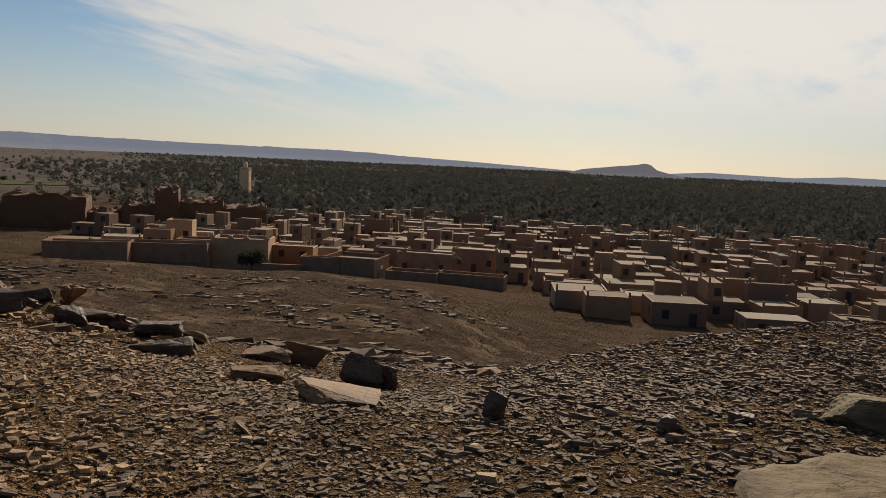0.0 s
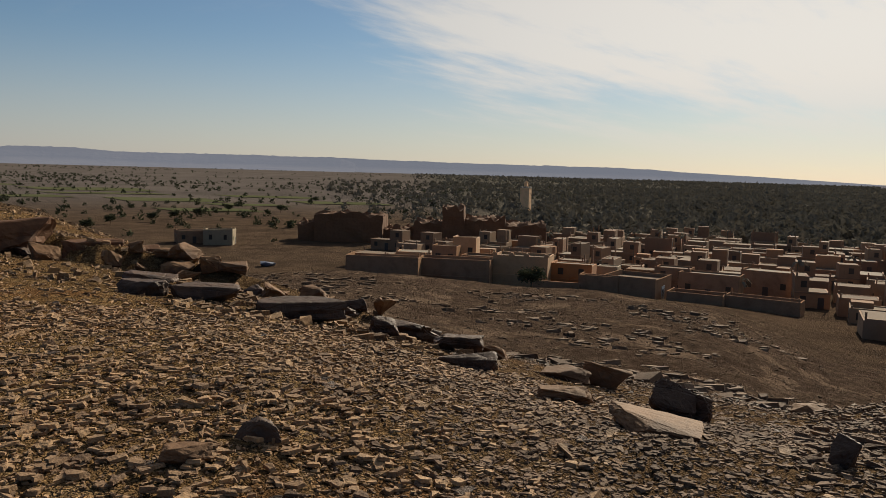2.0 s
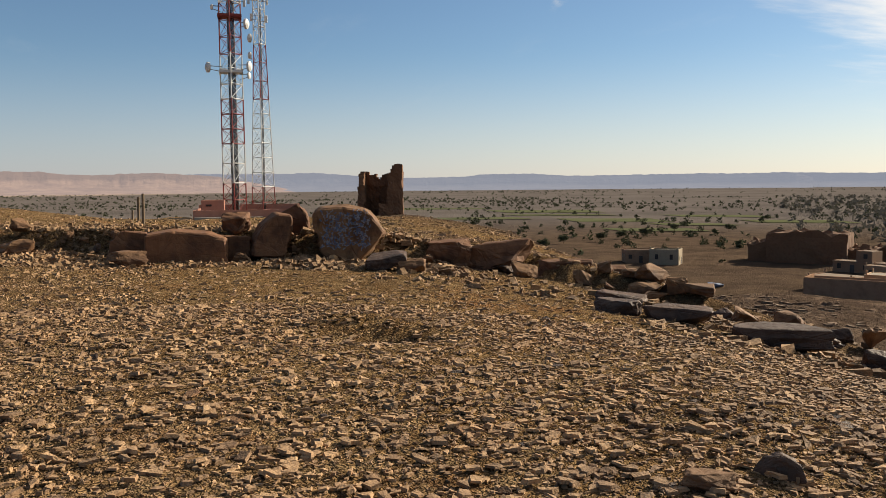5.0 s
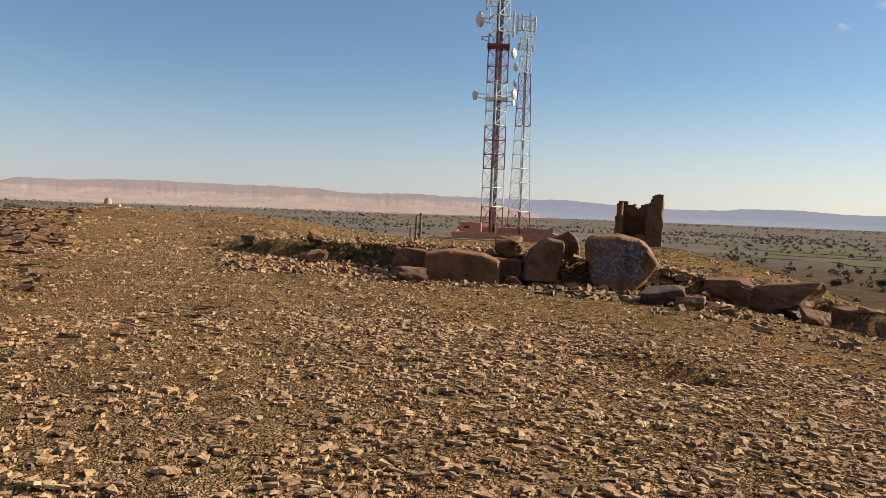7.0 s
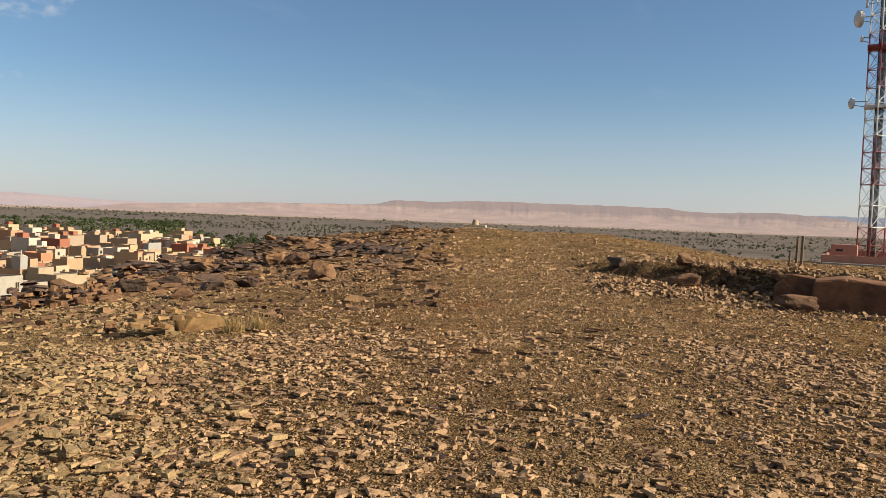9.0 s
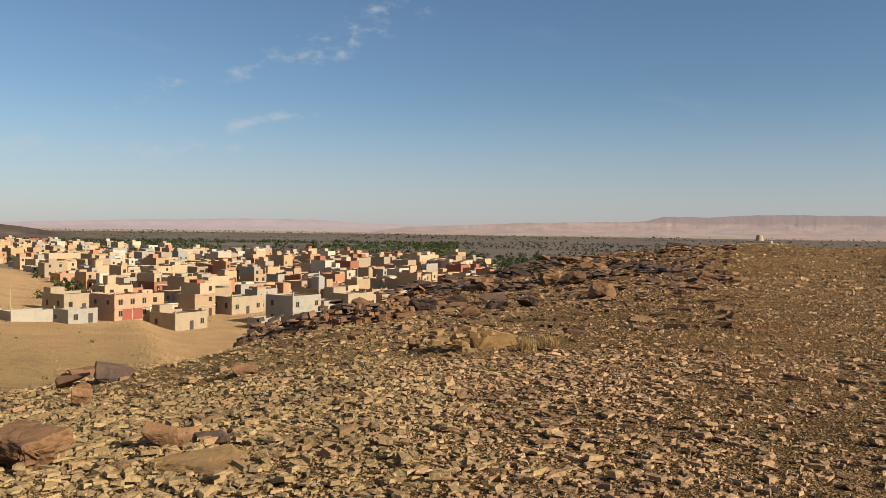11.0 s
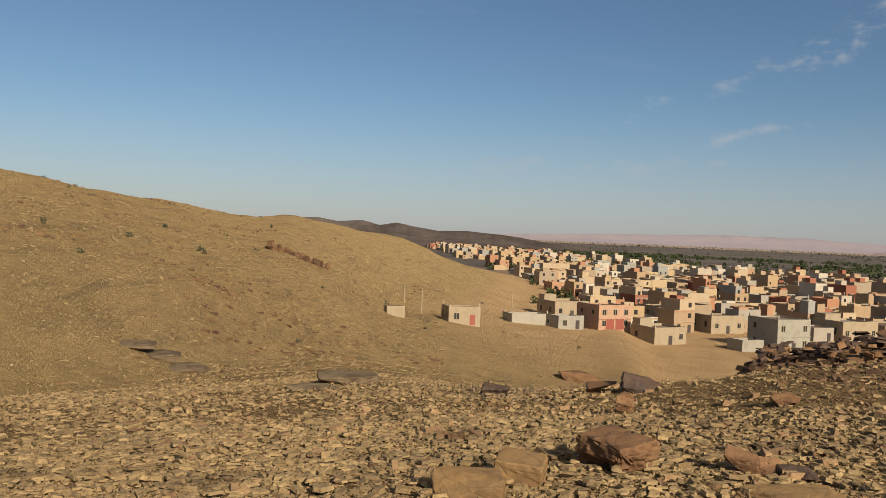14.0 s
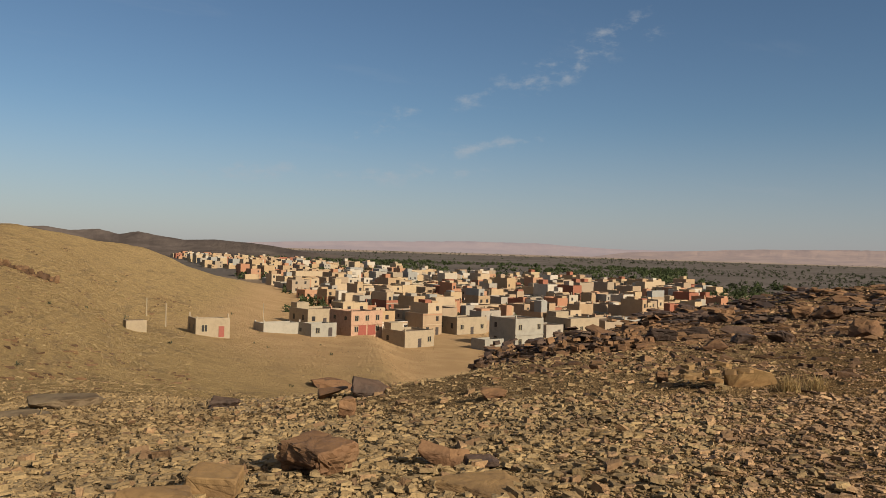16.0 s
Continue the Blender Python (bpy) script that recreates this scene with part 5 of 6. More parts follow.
def cable_run(root, x0, x1, y, top, count):
    """Cables side by side on a ladder."""
    ladder = bmesh.new()
    for x in (x0 - 0.06, x1 + 0.06):
        bar(ladder, (x, y + 0.05, 0), (x, y + 0.05, top), 0.035, 4)
    rail = part("cable_ladder", ladder, MAT["steel"], root)
    for k in range(count):
        x = x0 + (x1 - x0) * k / (count - 1)
        part("cable", bar(bmesh.new(), (x, y - 0.06 * (k % 2), 0.2), (x, y - 0.06 * (k % 2), top - 0.4 * (k % 4)), 0.045, 5), MAT["cable"], rail)
    for q in range(int(top / 1.1)):
        part("rung", bar(bmesh.new(), (x0, y + 0.06, q * 1.1 + 0.4), (x1, y + 0.06, q * 1.1 + 0.4), 0.03, 4), MAT["cable"], rail)


cable_run(mast, -0.28, 0.52, -0.1, 35.0, 9)
for z, paint in ((19.0, "steel_white"), (26.2, "steel_red")):
    bm = bmesh.new()
    for k in range(9):
        box(bm, -1.5, -1.45 + k * 0.34, z, 1.5, -1.22 + k * 0.34, z + 0.06)
    for s in (-1.53, 1.53):
        box(bm, min(s, s * 0.97), -1.5, z - 0.1, max(s, s * 0.97), 1.5, z + 0.22)
    box(bm, -1.5, -1.52, z - 0.1, 1.5, -1.46, z + 0.22)
    part("platform", bm, MAT[paint], mast)
mast2 = lattice_mast(-5.25, 118, 31.5, 1.95, 0.9, "slender red and white lattice mast with panel aerials", (4.4, 16.7, 24.3, 31.5), 0.075, (24.0, 0.95))
cable_run(mast2, 0.0, 0.22, 0.0, 30.0, 3)


def ruin():
    p = on(-13.55, 70)
    root = thing("ruined_tower", pose(p.x, p.y, p.z, 0, 0, -15), "ruined square earthen tower, its front broken open", "ruin")
    tall = 4.75

    def wall(x0, y0, x1, y1, h, jag, hole=None):
        bm = bmesh.new()
        along = x1 - x0 > y1 - y0
        n = max(3, round((x1 - x0 if along else y1 - y0) / 0.14))
        m = 30
        for i in range(n):
            for j in range(m):
                u0, u1 = i / n, (i + 1) / n
                cx = (x0 + (x1 - x0) * (u0 + u1) / 2) if along else x0
                top = h(cx if along else (y0 + (y1 - y0) * (u0 + u1) / 2)) + jag * noise.noise(Vector((cx * 2.2, y0 * 3 + i * 0.31, 4.0)))
                z0, z1 = -0.9 + (top + 0.9) * j / m, -0.9 + (top + 0.9) * (j + 1) / m
                if hole and along and hole[0] < cx < hole[1] and hole[2] < (z0 + z1) / 2 < hole[3]:
                    continue
                if along:
                    box(bm, x0 + (x1 - x0) * u0, y0, z0, x0 + (x1 - x0) * u1, y1, z1)
                else:
                    box(bm, x0, y0 + (y1 - y0) * u0, z0, x1, y0 + (y1 - y0) * u1, z1)
        bmesh.ops.remove_doubles(bm, verts=bm.verts, dist=0.004)
        for v in bm.verts:
            q = v.co * 1.5
            v.co += Vector((noise.noise(q), noise.noise(q + Vector((5, 0, 0))), 0)) * 0.14 + Vector((noise.noise(q * 4), noise.noise(q * 4 + Vector((5, 0, 0))), 0)) * 0.05
            v.co.x -= 0.16 * max(0.0, 1 - v.co.z / 2.2) if v.co.x < -1.2 else 0.0
        part("wall", bm, MAT["ruin"], root)

    # back wall with a gap near its broken top, side walls, and what is left of the front
    wall(-1.60, 1.35, 1.75, 1.80, lambda x: tall * (0.88 - 0.05 * (x > -1.1) - 0.05 * (-0.35 < x < 0.1)), 0.10, (-0.22, -0.04, 3.55, 3.75))
    wall(-1.85, -1.35, -1.42, 1.35, lambda y: tall * (0.84 + 0.03 * y), 0.16)
    wall(1.42, -1.35, 1.85, 1.35, lambda y: tall * 0.98, 0.06)
    wall(0.62, -1.80, 1.85, -1.36, lambda x: tall * (0.84 + 0.16 * min(1, max(0, (x - 0.8) / 0.35))), 0.05)
    wall(-0.15, -1.78, 0.61, -1.36, lambda x: tall * 0.30, 0.08)
    wall(-1.85, -1.78, -1.30, -1.36, lambda x: tall * 0.62, 0.2)

ruin()


def marker():
    p = on(22.4, 48.5)
    root = thing("survey_marker", pose(p.x, p.y, p.z, 0, 0, 15) @ Matrix.Scale(0.76, 4), "cream survey pillar on a stepped base", "marker")
    part("base", box(bmesh.new(), -1.25, -0.9, -0.3, 1.25, 0.9, 0.18, 0.03), MAT["cream"], root)
    part("step", box(bmesh.new(), -0.85, -0.6, 0.18, 0.85, 0.6, 0.36, 0.02), MAT["cream"], root)
    bm = bmesh.new()
    bmesh.ops.create_cone(bm, cap_ends=True, segments=20, radius1=0.30, radius2=0.20, depth=0.42, matrix=Matrix.Translation((0, 0, 0.57)))
    part("pillar", bm, MAT["cream"], root)


marker()
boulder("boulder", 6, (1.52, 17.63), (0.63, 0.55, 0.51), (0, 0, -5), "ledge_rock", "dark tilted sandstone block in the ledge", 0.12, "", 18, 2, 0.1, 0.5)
boulder("boulder", 7, (-2.80, 18.29), (0.66, 0.57, 0.43), (0, 0, 9), "rock", "angular sandstone block with a shaded face", 0.12, "", 18, 2, 0.1, 0.5)
boulder("boulder", 8, (-3.03, 20.05), (0.44, 0.38, 0.30), (0, 0, 9), "rock", "pale angular stone resting on rubble", 0.12, "", 18, 2, 0.1, 0.5)
boulder("boulder", 9, (-0.52, 15.76), (0.73, 0.56, 0.34), (0, 0, 2), "rock", "broken sandstone block at the foot of the ledge", 0.12, "", 18, 2, 0.1, 0.5)
boulder("rock_slab", 10, (3.94, 14.23), (0.73, 0.63, 0.27), (8, -8, -15), "varnish", "flat dark sandstone slab tilted on the rubble", 0.12, "", 18, 2, 0.1, 0.8)
boulder("rock_slab", 11, (4.32, 13.93), (0.52, 0.45, 0.27), (0, 0, -17), "rock", "flat broken sandstone slab on the rubble", 0.12, "", 18, 2, 0.1, 0.8)
boulder("boulder", 12, (8.69, 13.01), (0.64, 0.49, 0.38), (0, 0, -34), "rock", "rounded sandstone boulder on the ledge", 0.12, "", 18, 2, 0.1, 0.3)
boulder("boulder", 13, (8.40, 12.77), (0.60, 0.46, 0.30), (0, 0, -33), "rock", "pale orange sandstone block on the slope", 0.12, "", 18, 2, 0.1, 0.5)
boulder("boulder", 14, (8.83, 12.44), (0.36, 0.28, 0.34), (0, 0, -35), "rock", "layered pale sandstone block", 0.12, "", 18, 2, 0.1, 0.8)
boulder("boulder", 15, (9.11, 12.23), (0.59, 0.45, 0.22), (0, 0, -37), "rock", "sandstone block with a bright split face", 0.12, "", 18, 2, 0.1, 0.5)
boulder("rock_slab", 16, (6.30, 10.07), (0.65, 0.44, 0.25), (0, 0, -32), "varnish", "long dark bevelled sandstone slab in the ground", 0.12, "", 22, 2, 0.1, 0.75)
boulder("rock_slab", 17, (6.90, 9.53), (0.96, 0.42, 0.26), (0, 0, -36), "varnish", "long dark square-edged sandstone slab", 0.12, "", 26, 2, 0.1, 0.8)
boulder("rock_slab", 18, (7.61, 8.27), (1.15, 0.55, 0.33), (0, 0, -43), "varnish", "broad dark glossy sandstone slab dipping down the slope", 0.12, "", 22, 2, 0.1, 0.7)
boulder("boulder", 19, (9.64, 10.48), (0.55, 0.42, 0.31), (0, 0, -43), "rock", "rust-coloured block behind the dark slab", 0.12, "", 18, 2, 0.1, 0.5)
boulder("rock_slab", 20, (8.76, 7.93), (0.46, 0.35, 0.31), (0, 0, -48), "varnish", "rounded dark slab end split by a crack", 0.12, "", 18, 2, 0.1, 0.4)
boulder("rock_slab", 21, (9.75, 8.24), (0.82, 0.47, 0.31), (0, 0, -50), "varnish", "dark sandstone slab with a broken edge", 0.12, "", 18, 2, 0.1, 0.7)
boulder("rock_slab", 22, (9.75, 7.37), (0.79, 0.38, 0.30), (0, 0, -53), "varnish", "thin dark slab lying on the slope", 0.12, "", 18, 2, 0.1, 0.7)
boulder("rock_slab", 23, (8.02, 5.73), (0.69, 0.26, 0.22), (0, 0, -54), "varnish", "narrow dark slab with a pale worn end", 0.12, "", 18, 2, 0.1, 0.75)
boulder("rock", 24, (3.36, 3.29), (0.29, 0.17, 0.14), (0, 0, -46), "varnish", "flat dark stone lying on gravel", 0.12, "", 18, 3, 0.1, 0.4)
boulder("rock", 25, (2.91, 3.24), (0.25, 0.17, 0.10), (0, 0, -42), "rock", "pale flat stone lying on gravel", 0.12, "", 18, 3, 0.1, 0.7)
boulder("rock_slab", 26, (10.04, 5.09), (0.64, 0.25, 0.45), (0, 15, -63), "rock", "pointed dark slab standing on edge", 0.12, "", 10, 2, 0.1, 0.5)
boulder("rock_slab", 27, (6.23, 2.46), (0.69, 0.53, 0.12), (0, 8, -69), "rock", "broad pale tilted slab lying on flakes", 0.12, "", 18, 3, 0.1, 0.7)
boulder("rock", 28, (7.83, 3.07), (0.39, 0.23, 0.42), (0, 0, -69), "varnish", "dark angular stone standing upright", 0.12, "", 18, 3, 0.1, 0.5)
boulder("rock", 29, (8.01, 2.89), (0.25, 0.17, 0.31), (0, 0, -70), "varnish", "small dark pointed stone", 0.12, "", 18, 3, 0.1, 0.5)
boulder("rock", 30, (6.24, 1.15), (0.25, 0.17, 0.25), (0, 0, -80), "varnish", "dark three-cornered stone standing upright", 0.12, "", 10, 3, 0.1, 0.5)
boulder("rock_slab", 31, (7.19, 3.83), (0.50, 0.29, 0.18), (0, 0, -62), "rock", "stacked flat sandstone blocks", 0.12, "", 18, 3, 0.1, 0.8)
boulder("rock_slab", 32, (9.61, 5.40), (0.64, 0.37, 0.21), (0, 0, -61), "rock", "flat sandstone block on a bench", 0.12, "", 18, 2, 0.1, 0.8)
boulder("rock_slab", 33, (12.46, 3.26), (0.41, 0.31, 0.17), (0, 0, -75), "rock", "pale flat block on the slope", 0.12, "", 18, 2, 0.1, 0.8)
boulder("rock_slab", 34, (6.99, -1.30), (0.65, 0.50, 0.25), (0, 0, -101), "bedrock", "rounded pale bedrock hump split by cracks", 0.12, "", 18, 3, 0.1, 0.3)
boulder("rock", 35, (6.72, -0.48), (0.18, 0.14, 0.08), (0, 0, -94), "varnish", "dark block among the flakes", 0.12, "", 18, 3, 0.1, 0.5)
boulder("rock", 36, (6.24, -0.07), (0.22, 0.17, 0.13), (0, 0, -91), "varnish", "dark tilted stone among the flakes", 0.12, "", 18, 3, 0.1, 0.5)
boulder("rock", 37, (-5.82, 1.16), (0.33, 0.30, 0.25), (4, 5, 62), "ochre_rock", "ochre boulder split open to a fresh orange face", 0.36, "", 10, 3, 0.05, 0.95, beds=0.05)
boulder("rock", 38, (-5.60, 0.74), (0.42, 0.36, 0.26), (0, 0, 83), "ochre_rock", "rounded pale boulder at the edge of the slope", 0.42, "", 30, 3, 0.05, 0.55, beds=0.05)
boulder("rock_slab", 40, (-4.95, 2.60), (0.66, 0.50, 0.14), (2, -2, 20), "ochre_rock", "broad pale flat rock in the ground", 0.6, "", 26, 3, 0.10, 0.75, beds=0.12)
boulder("rock_slab", 41, (-5.66, 2.64), (0.23, 0.11, 0.15), (0, 20, 65), "rock", "thin tilted slab on edge", 0.12, "", 18, 3, 0.1, 0.8)
boulder("rock", 42, (-5.60, 2.81), (0.22, 0.17, 0.12), (0, 0, 63), "rock", "reddish angular stone on gravel", 0.12, "", 18, 3, 0.1, 0.5)
boulder("rock", 43, (-5.42, 2.92), (0.27, 0.21, 0.08), (0, 0, 62), "varnish", "dark angular stone with sharp edges", 0.12, "", 18, 3, 0.1, 0.5)
boulder("rock", 44, (-96.48, 42.18), (6.22, 4.18, 1.66), (0, 0, 66), "rock", "low grey boulder at the edge of the slope", 0.12, "", 18, 2, 0.1, 0.3)
boulder("rock", 45, (-12.35, 5.44), (0.56, 0.42, 0.32), (0, 8, 62), "varnish", "dark boulder at the edge of the slope", 0.2, "", 18, 2, 0.08, 0.7, beds=0.1)
boulder("rock_slab", 64, (-12.85, 5.05), (0.48, 0.34, 0.18), (0, -6, 70), "rock", "brown slab at the edge of the slope", 0.2, "", 18, 2, 0.08, 0.8)
boulder("rock", 46, (-12.67, 5.72), (0.50, 0.39, 0.20), (0, 0, 66), "rock", "brown boulder beside a darker one", 0.12, "", 18, 2, 0.1, 0.5)
boulder("rock", 47, (-9.60, 3.80), (0.22, 0.17, 0.30), (0, 0, 68), "rock", "upright stone with a deep shadow", 0.12, "", 18, 2, 0.06, 0.6)
boulder("rock_slab", 48, (-13.67, 3.52), (0.47, 0.27, 0.24), (0, 0, 76), "varnish", "low dark ledge block", 0.12, "", 18, 2, 0.1, 0.75)
boulder("rock", 49, (-8.82, 5.36), (0.32, 0.25, 0.16), (0, 0, 59), "rock", "brown block with a deep shadow", 0.12, "", 18, 2, 0.1, 0.5)
boulder("rock", 50, (-18.31, 1.66), (1.65, 0.95, 0.36), (0, 0, 85), "bedrock", "brown rock rib in the slope", 0.12, "", 18, 2, 0.1, 0.4)
boulder("rock_slab", 51, (-7.30, 8.05), (0.74, 0.40, 0.30), (0, -14, 42), "ochre_rock", "pale three-cornered slab beside dry grass", 0.2, "", 9, 2, 0.05, 0.5, beds=0.05)
strata(52, (-7.40, 7.60), (0.80, 0.55, 0.20), 50, "ochre_rock", "flat pale slabs on the stones", 0.12, 3, "rock_slab")
boulder("rock", 53, (-13.38, 12.97), (0.66, 0.51, 0.30), (0, 0, 46), "varnish", "grey boulder on the outcrop", 0.12, "", 18, 2, 0.1, 0.3)
boulder("rock", 54, (-11.06, 11.94), (0.46, 0.35, 0.25), (0, 0, 43), "rock", "brown block with a shaded face", 0.12, "", 18, 2, 0.1, 0.5)
boulder("rock", 55, (-11.60, 13.48), (0.56, 0.43, 0.29), (0, 0, 41), "varnish", "dark block on the outcrop", 0.12, "", 18, 2, 0.1, 0.5)
boulder("rock_slab", 56, (-11.23, 14.12), (0.57, 0.44, 0.28), (0, 0, 39), "varnish", "grey slanted slab on the outcrop", 0.12, "", 18, 2, 0.1, 0.5)
boulder("rock", 57, (-15.51, 20.96), (0.59, 0.46, 0.43), (0, 0, 36), "rock", "pale square block on the outcrop", 0.12, "", 18, 2, 0.1, 0.8)
boulder("rock", 58, (-14.67, 20.86), (0.81, 0.63, 0.47), (0, 0, 35), "rock", "brown block on the outcrop", 0.12, "", 18, 2, 0.1, 0.5)
boulder("rock", 59, (-10.79, 16.28), (0.62, 0.48, 0.43), (0, 0, 34), "rock", "reddish block on the outcrop", 0.12, "", 18, 2, 0.1, 0.5)
boulder("rock", 60, (-20.36, 38.60), (0.94, 0.72, 0.46), (0, 0, 28), "varnish", "dark block on the skyline of the hill", 0.12, "", 18, 2, 0.1, 0.5)
boulder("rock", 62, (-8.13, 7.48), (0.16, 0.12, 0.17), (0, 0, 47), "rock", "small pale upright stone beside flat slabs", 0.12, "", 18, 2, 0.1, 0.5)
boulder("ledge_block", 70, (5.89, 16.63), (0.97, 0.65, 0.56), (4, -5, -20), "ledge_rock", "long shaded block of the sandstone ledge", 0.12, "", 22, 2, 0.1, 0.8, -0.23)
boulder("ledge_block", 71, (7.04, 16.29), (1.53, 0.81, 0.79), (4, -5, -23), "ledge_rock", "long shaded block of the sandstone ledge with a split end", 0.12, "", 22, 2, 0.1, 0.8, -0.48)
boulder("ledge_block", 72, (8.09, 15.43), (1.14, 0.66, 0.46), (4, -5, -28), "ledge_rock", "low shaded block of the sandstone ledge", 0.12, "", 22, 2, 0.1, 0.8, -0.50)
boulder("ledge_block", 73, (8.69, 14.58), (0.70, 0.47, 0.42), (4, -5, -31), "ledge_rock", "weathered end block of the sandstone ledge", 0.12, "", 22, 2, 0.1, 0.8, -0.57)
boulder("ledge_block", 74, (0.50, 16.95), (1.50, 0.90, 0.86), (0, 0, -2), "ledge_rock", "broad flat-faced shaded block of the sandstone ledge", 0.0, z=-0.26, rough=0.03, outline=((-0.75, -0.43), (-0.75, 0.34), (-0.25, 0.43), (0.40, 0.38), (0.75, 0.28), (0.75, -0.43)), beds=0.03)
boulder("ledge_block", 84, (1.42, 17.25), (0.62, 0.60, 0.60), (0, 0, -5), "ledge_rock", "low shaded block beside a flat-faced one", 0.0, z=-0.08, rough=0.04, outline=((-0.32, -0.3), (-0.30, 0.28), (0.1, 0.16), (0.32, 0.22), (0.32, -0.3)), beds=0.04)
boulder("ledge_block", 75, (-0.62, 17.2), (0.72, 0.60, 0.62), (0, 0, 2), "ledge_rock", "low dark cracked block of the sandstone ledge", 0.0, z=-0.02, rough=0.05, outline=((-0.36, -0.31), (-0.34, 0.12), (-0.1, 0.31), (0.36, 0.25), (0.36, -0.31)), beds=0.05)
strata(76, (-26.24, 21.09), (1.87, 1.08, 0.96), 51, "varnish", "dark weathered block of the western outcrop", -2.52)
strata(77, (-24.48, 21.85), (2.44, 1.41, 0.69), 48, "varnish", "low dark overhanging block of the western outcrop", -2.43)
strata(78, (-25.31, 26.89), (2.48, 1.43, 0.55), 43, "varnish", "dark shelf of the western outcrop", -1.43)
strata(79, (-24.91, 30.07), (2.90, 1.67, 0.73), 40, "varnish", "brown shelf of the western outcrop", -1.23)
strata(80, (-12.92, 23.34), (1.51, 0.87, 0.41), 29, "rock", "low shelf of rock with a shaded foot", -0.22)
strata(81, (-11.60, 24.09), (1.79, 1.03, 0.29), 26, "rock", "thin shelf of rock with a shaded foot", -0.10)
strata(82, (-16.48, 34.00), (1.88, 1.09, 0.44), 26, "varnish", "dark shelf of rock near the hilltop", -0.00)
strata(83, (-16.06, 39.49), (1.37, 0.79, 0.38), 22, "rock", "small shelf of rock below the marker", -0.10)
boulder("rock_slab", 63, (7.26, 11.66), (0.83, 0.48, 0.20), (0, 0, -32), "varnish", "dark flat slab end", 0.12, "", 18, 2, 0.1, 0.75)
boulder("rock_slab", 110, (-50.01, -6.45), (2.42, 2.09, 0.50), (0, 0, 97), "bedrock", "flat dark bedding slab in the hillside", 0.3, "", 18, 2, 0.1, 0.8)
boulder("rock_slab", 111, (-49.43, -5.04), (2.39, 2.07, 0.48), (0, 0, 96), "bedrock", "flat dark bedding slab in the hillside", 0.3, "", 18, 2, 0.1, 0.8)
boulder("rock_slab", 112, (-47.47, -3.33), (2.46, 2.13, 0.48), (0, 0, 94), "bedrock", "flat dark bedding slab in the hillside", 0.3, "", 18, 2, 0.1, 0.8)
boulder("rock_slab", 117, (-16.43, 0.79), (1.02, 0.59, 0.13), (0, 0, 87), "bedrock", "low dark rock rib at the foot of the hillside", 0.12, "", 18, 2, 0.1, 0.7)
strata(120, (-12.61, 9.66), (1.02, 0.59, 0.47), 53, "rock", "dark overhanging block at the edge of the outcrop", -0.39)
strata(121, (-12.28, 10.37), (0.85, 0.49, 0.52), 50, "rock", "dark overhanging block at the edge of the outcrop", -0.34)
strata(122, (-12.86, 11.75), (0.86, 0.50, 0.49), 48, "rock", "dark overhanging block at the edge of the outcrop", -0.34)
strata(123, (-20.39, 21.68), (2.52, 1.21, 0.58), 43, "rock", "long reddish shelf of the outcrop", -0.76)
strata(124, (-17.40, 20.97), (2.50, 1.20, 0.51), 40, "rock", "long reddish shelf of the outcrop", -0.38)
boulder("boulder", 39, (-6.02, 1.92), (0.47, 0.37, 0.25), (4, 3, 20), "rock", "layered outcrop of brown sandstone with split beds", 0.15, "", 30, 3, 0.14, 0.9, beds=0.30)
painted = boulder("boulder", 3, (3.79, 16.81), (1.46, 1.00, 1.23), (0, 0, -16), "rock", "large squared boulder daubed with blue and white paint", 0.08, z=-0.06, rough=0.09, outline=((-0.73, 0.46), (-0.61, 0.58), (-0.15, 0.61), (0.35, 0.53), (0.73, 0.05), (0.58, -0.21), (0.17, -0.58), (-0.35, -0.61), (-0.61, -0.32)), beds=0.03)
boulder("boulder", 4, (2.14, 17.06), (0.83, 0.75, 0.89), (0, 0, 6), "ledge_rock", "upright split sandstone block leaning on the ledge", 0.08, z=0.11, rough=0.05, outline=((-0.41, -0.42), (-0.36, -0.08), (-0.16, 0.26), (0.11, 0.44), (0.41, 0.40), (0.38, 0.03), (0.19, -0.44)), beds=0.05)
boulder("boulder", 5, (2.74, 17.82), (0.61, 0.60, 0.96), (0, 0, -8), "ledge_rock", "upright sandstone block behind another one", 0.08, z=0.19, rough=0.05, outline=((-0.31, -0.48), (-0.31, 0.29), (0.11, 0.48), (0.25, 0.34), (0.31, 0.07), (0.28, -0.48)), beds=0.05)


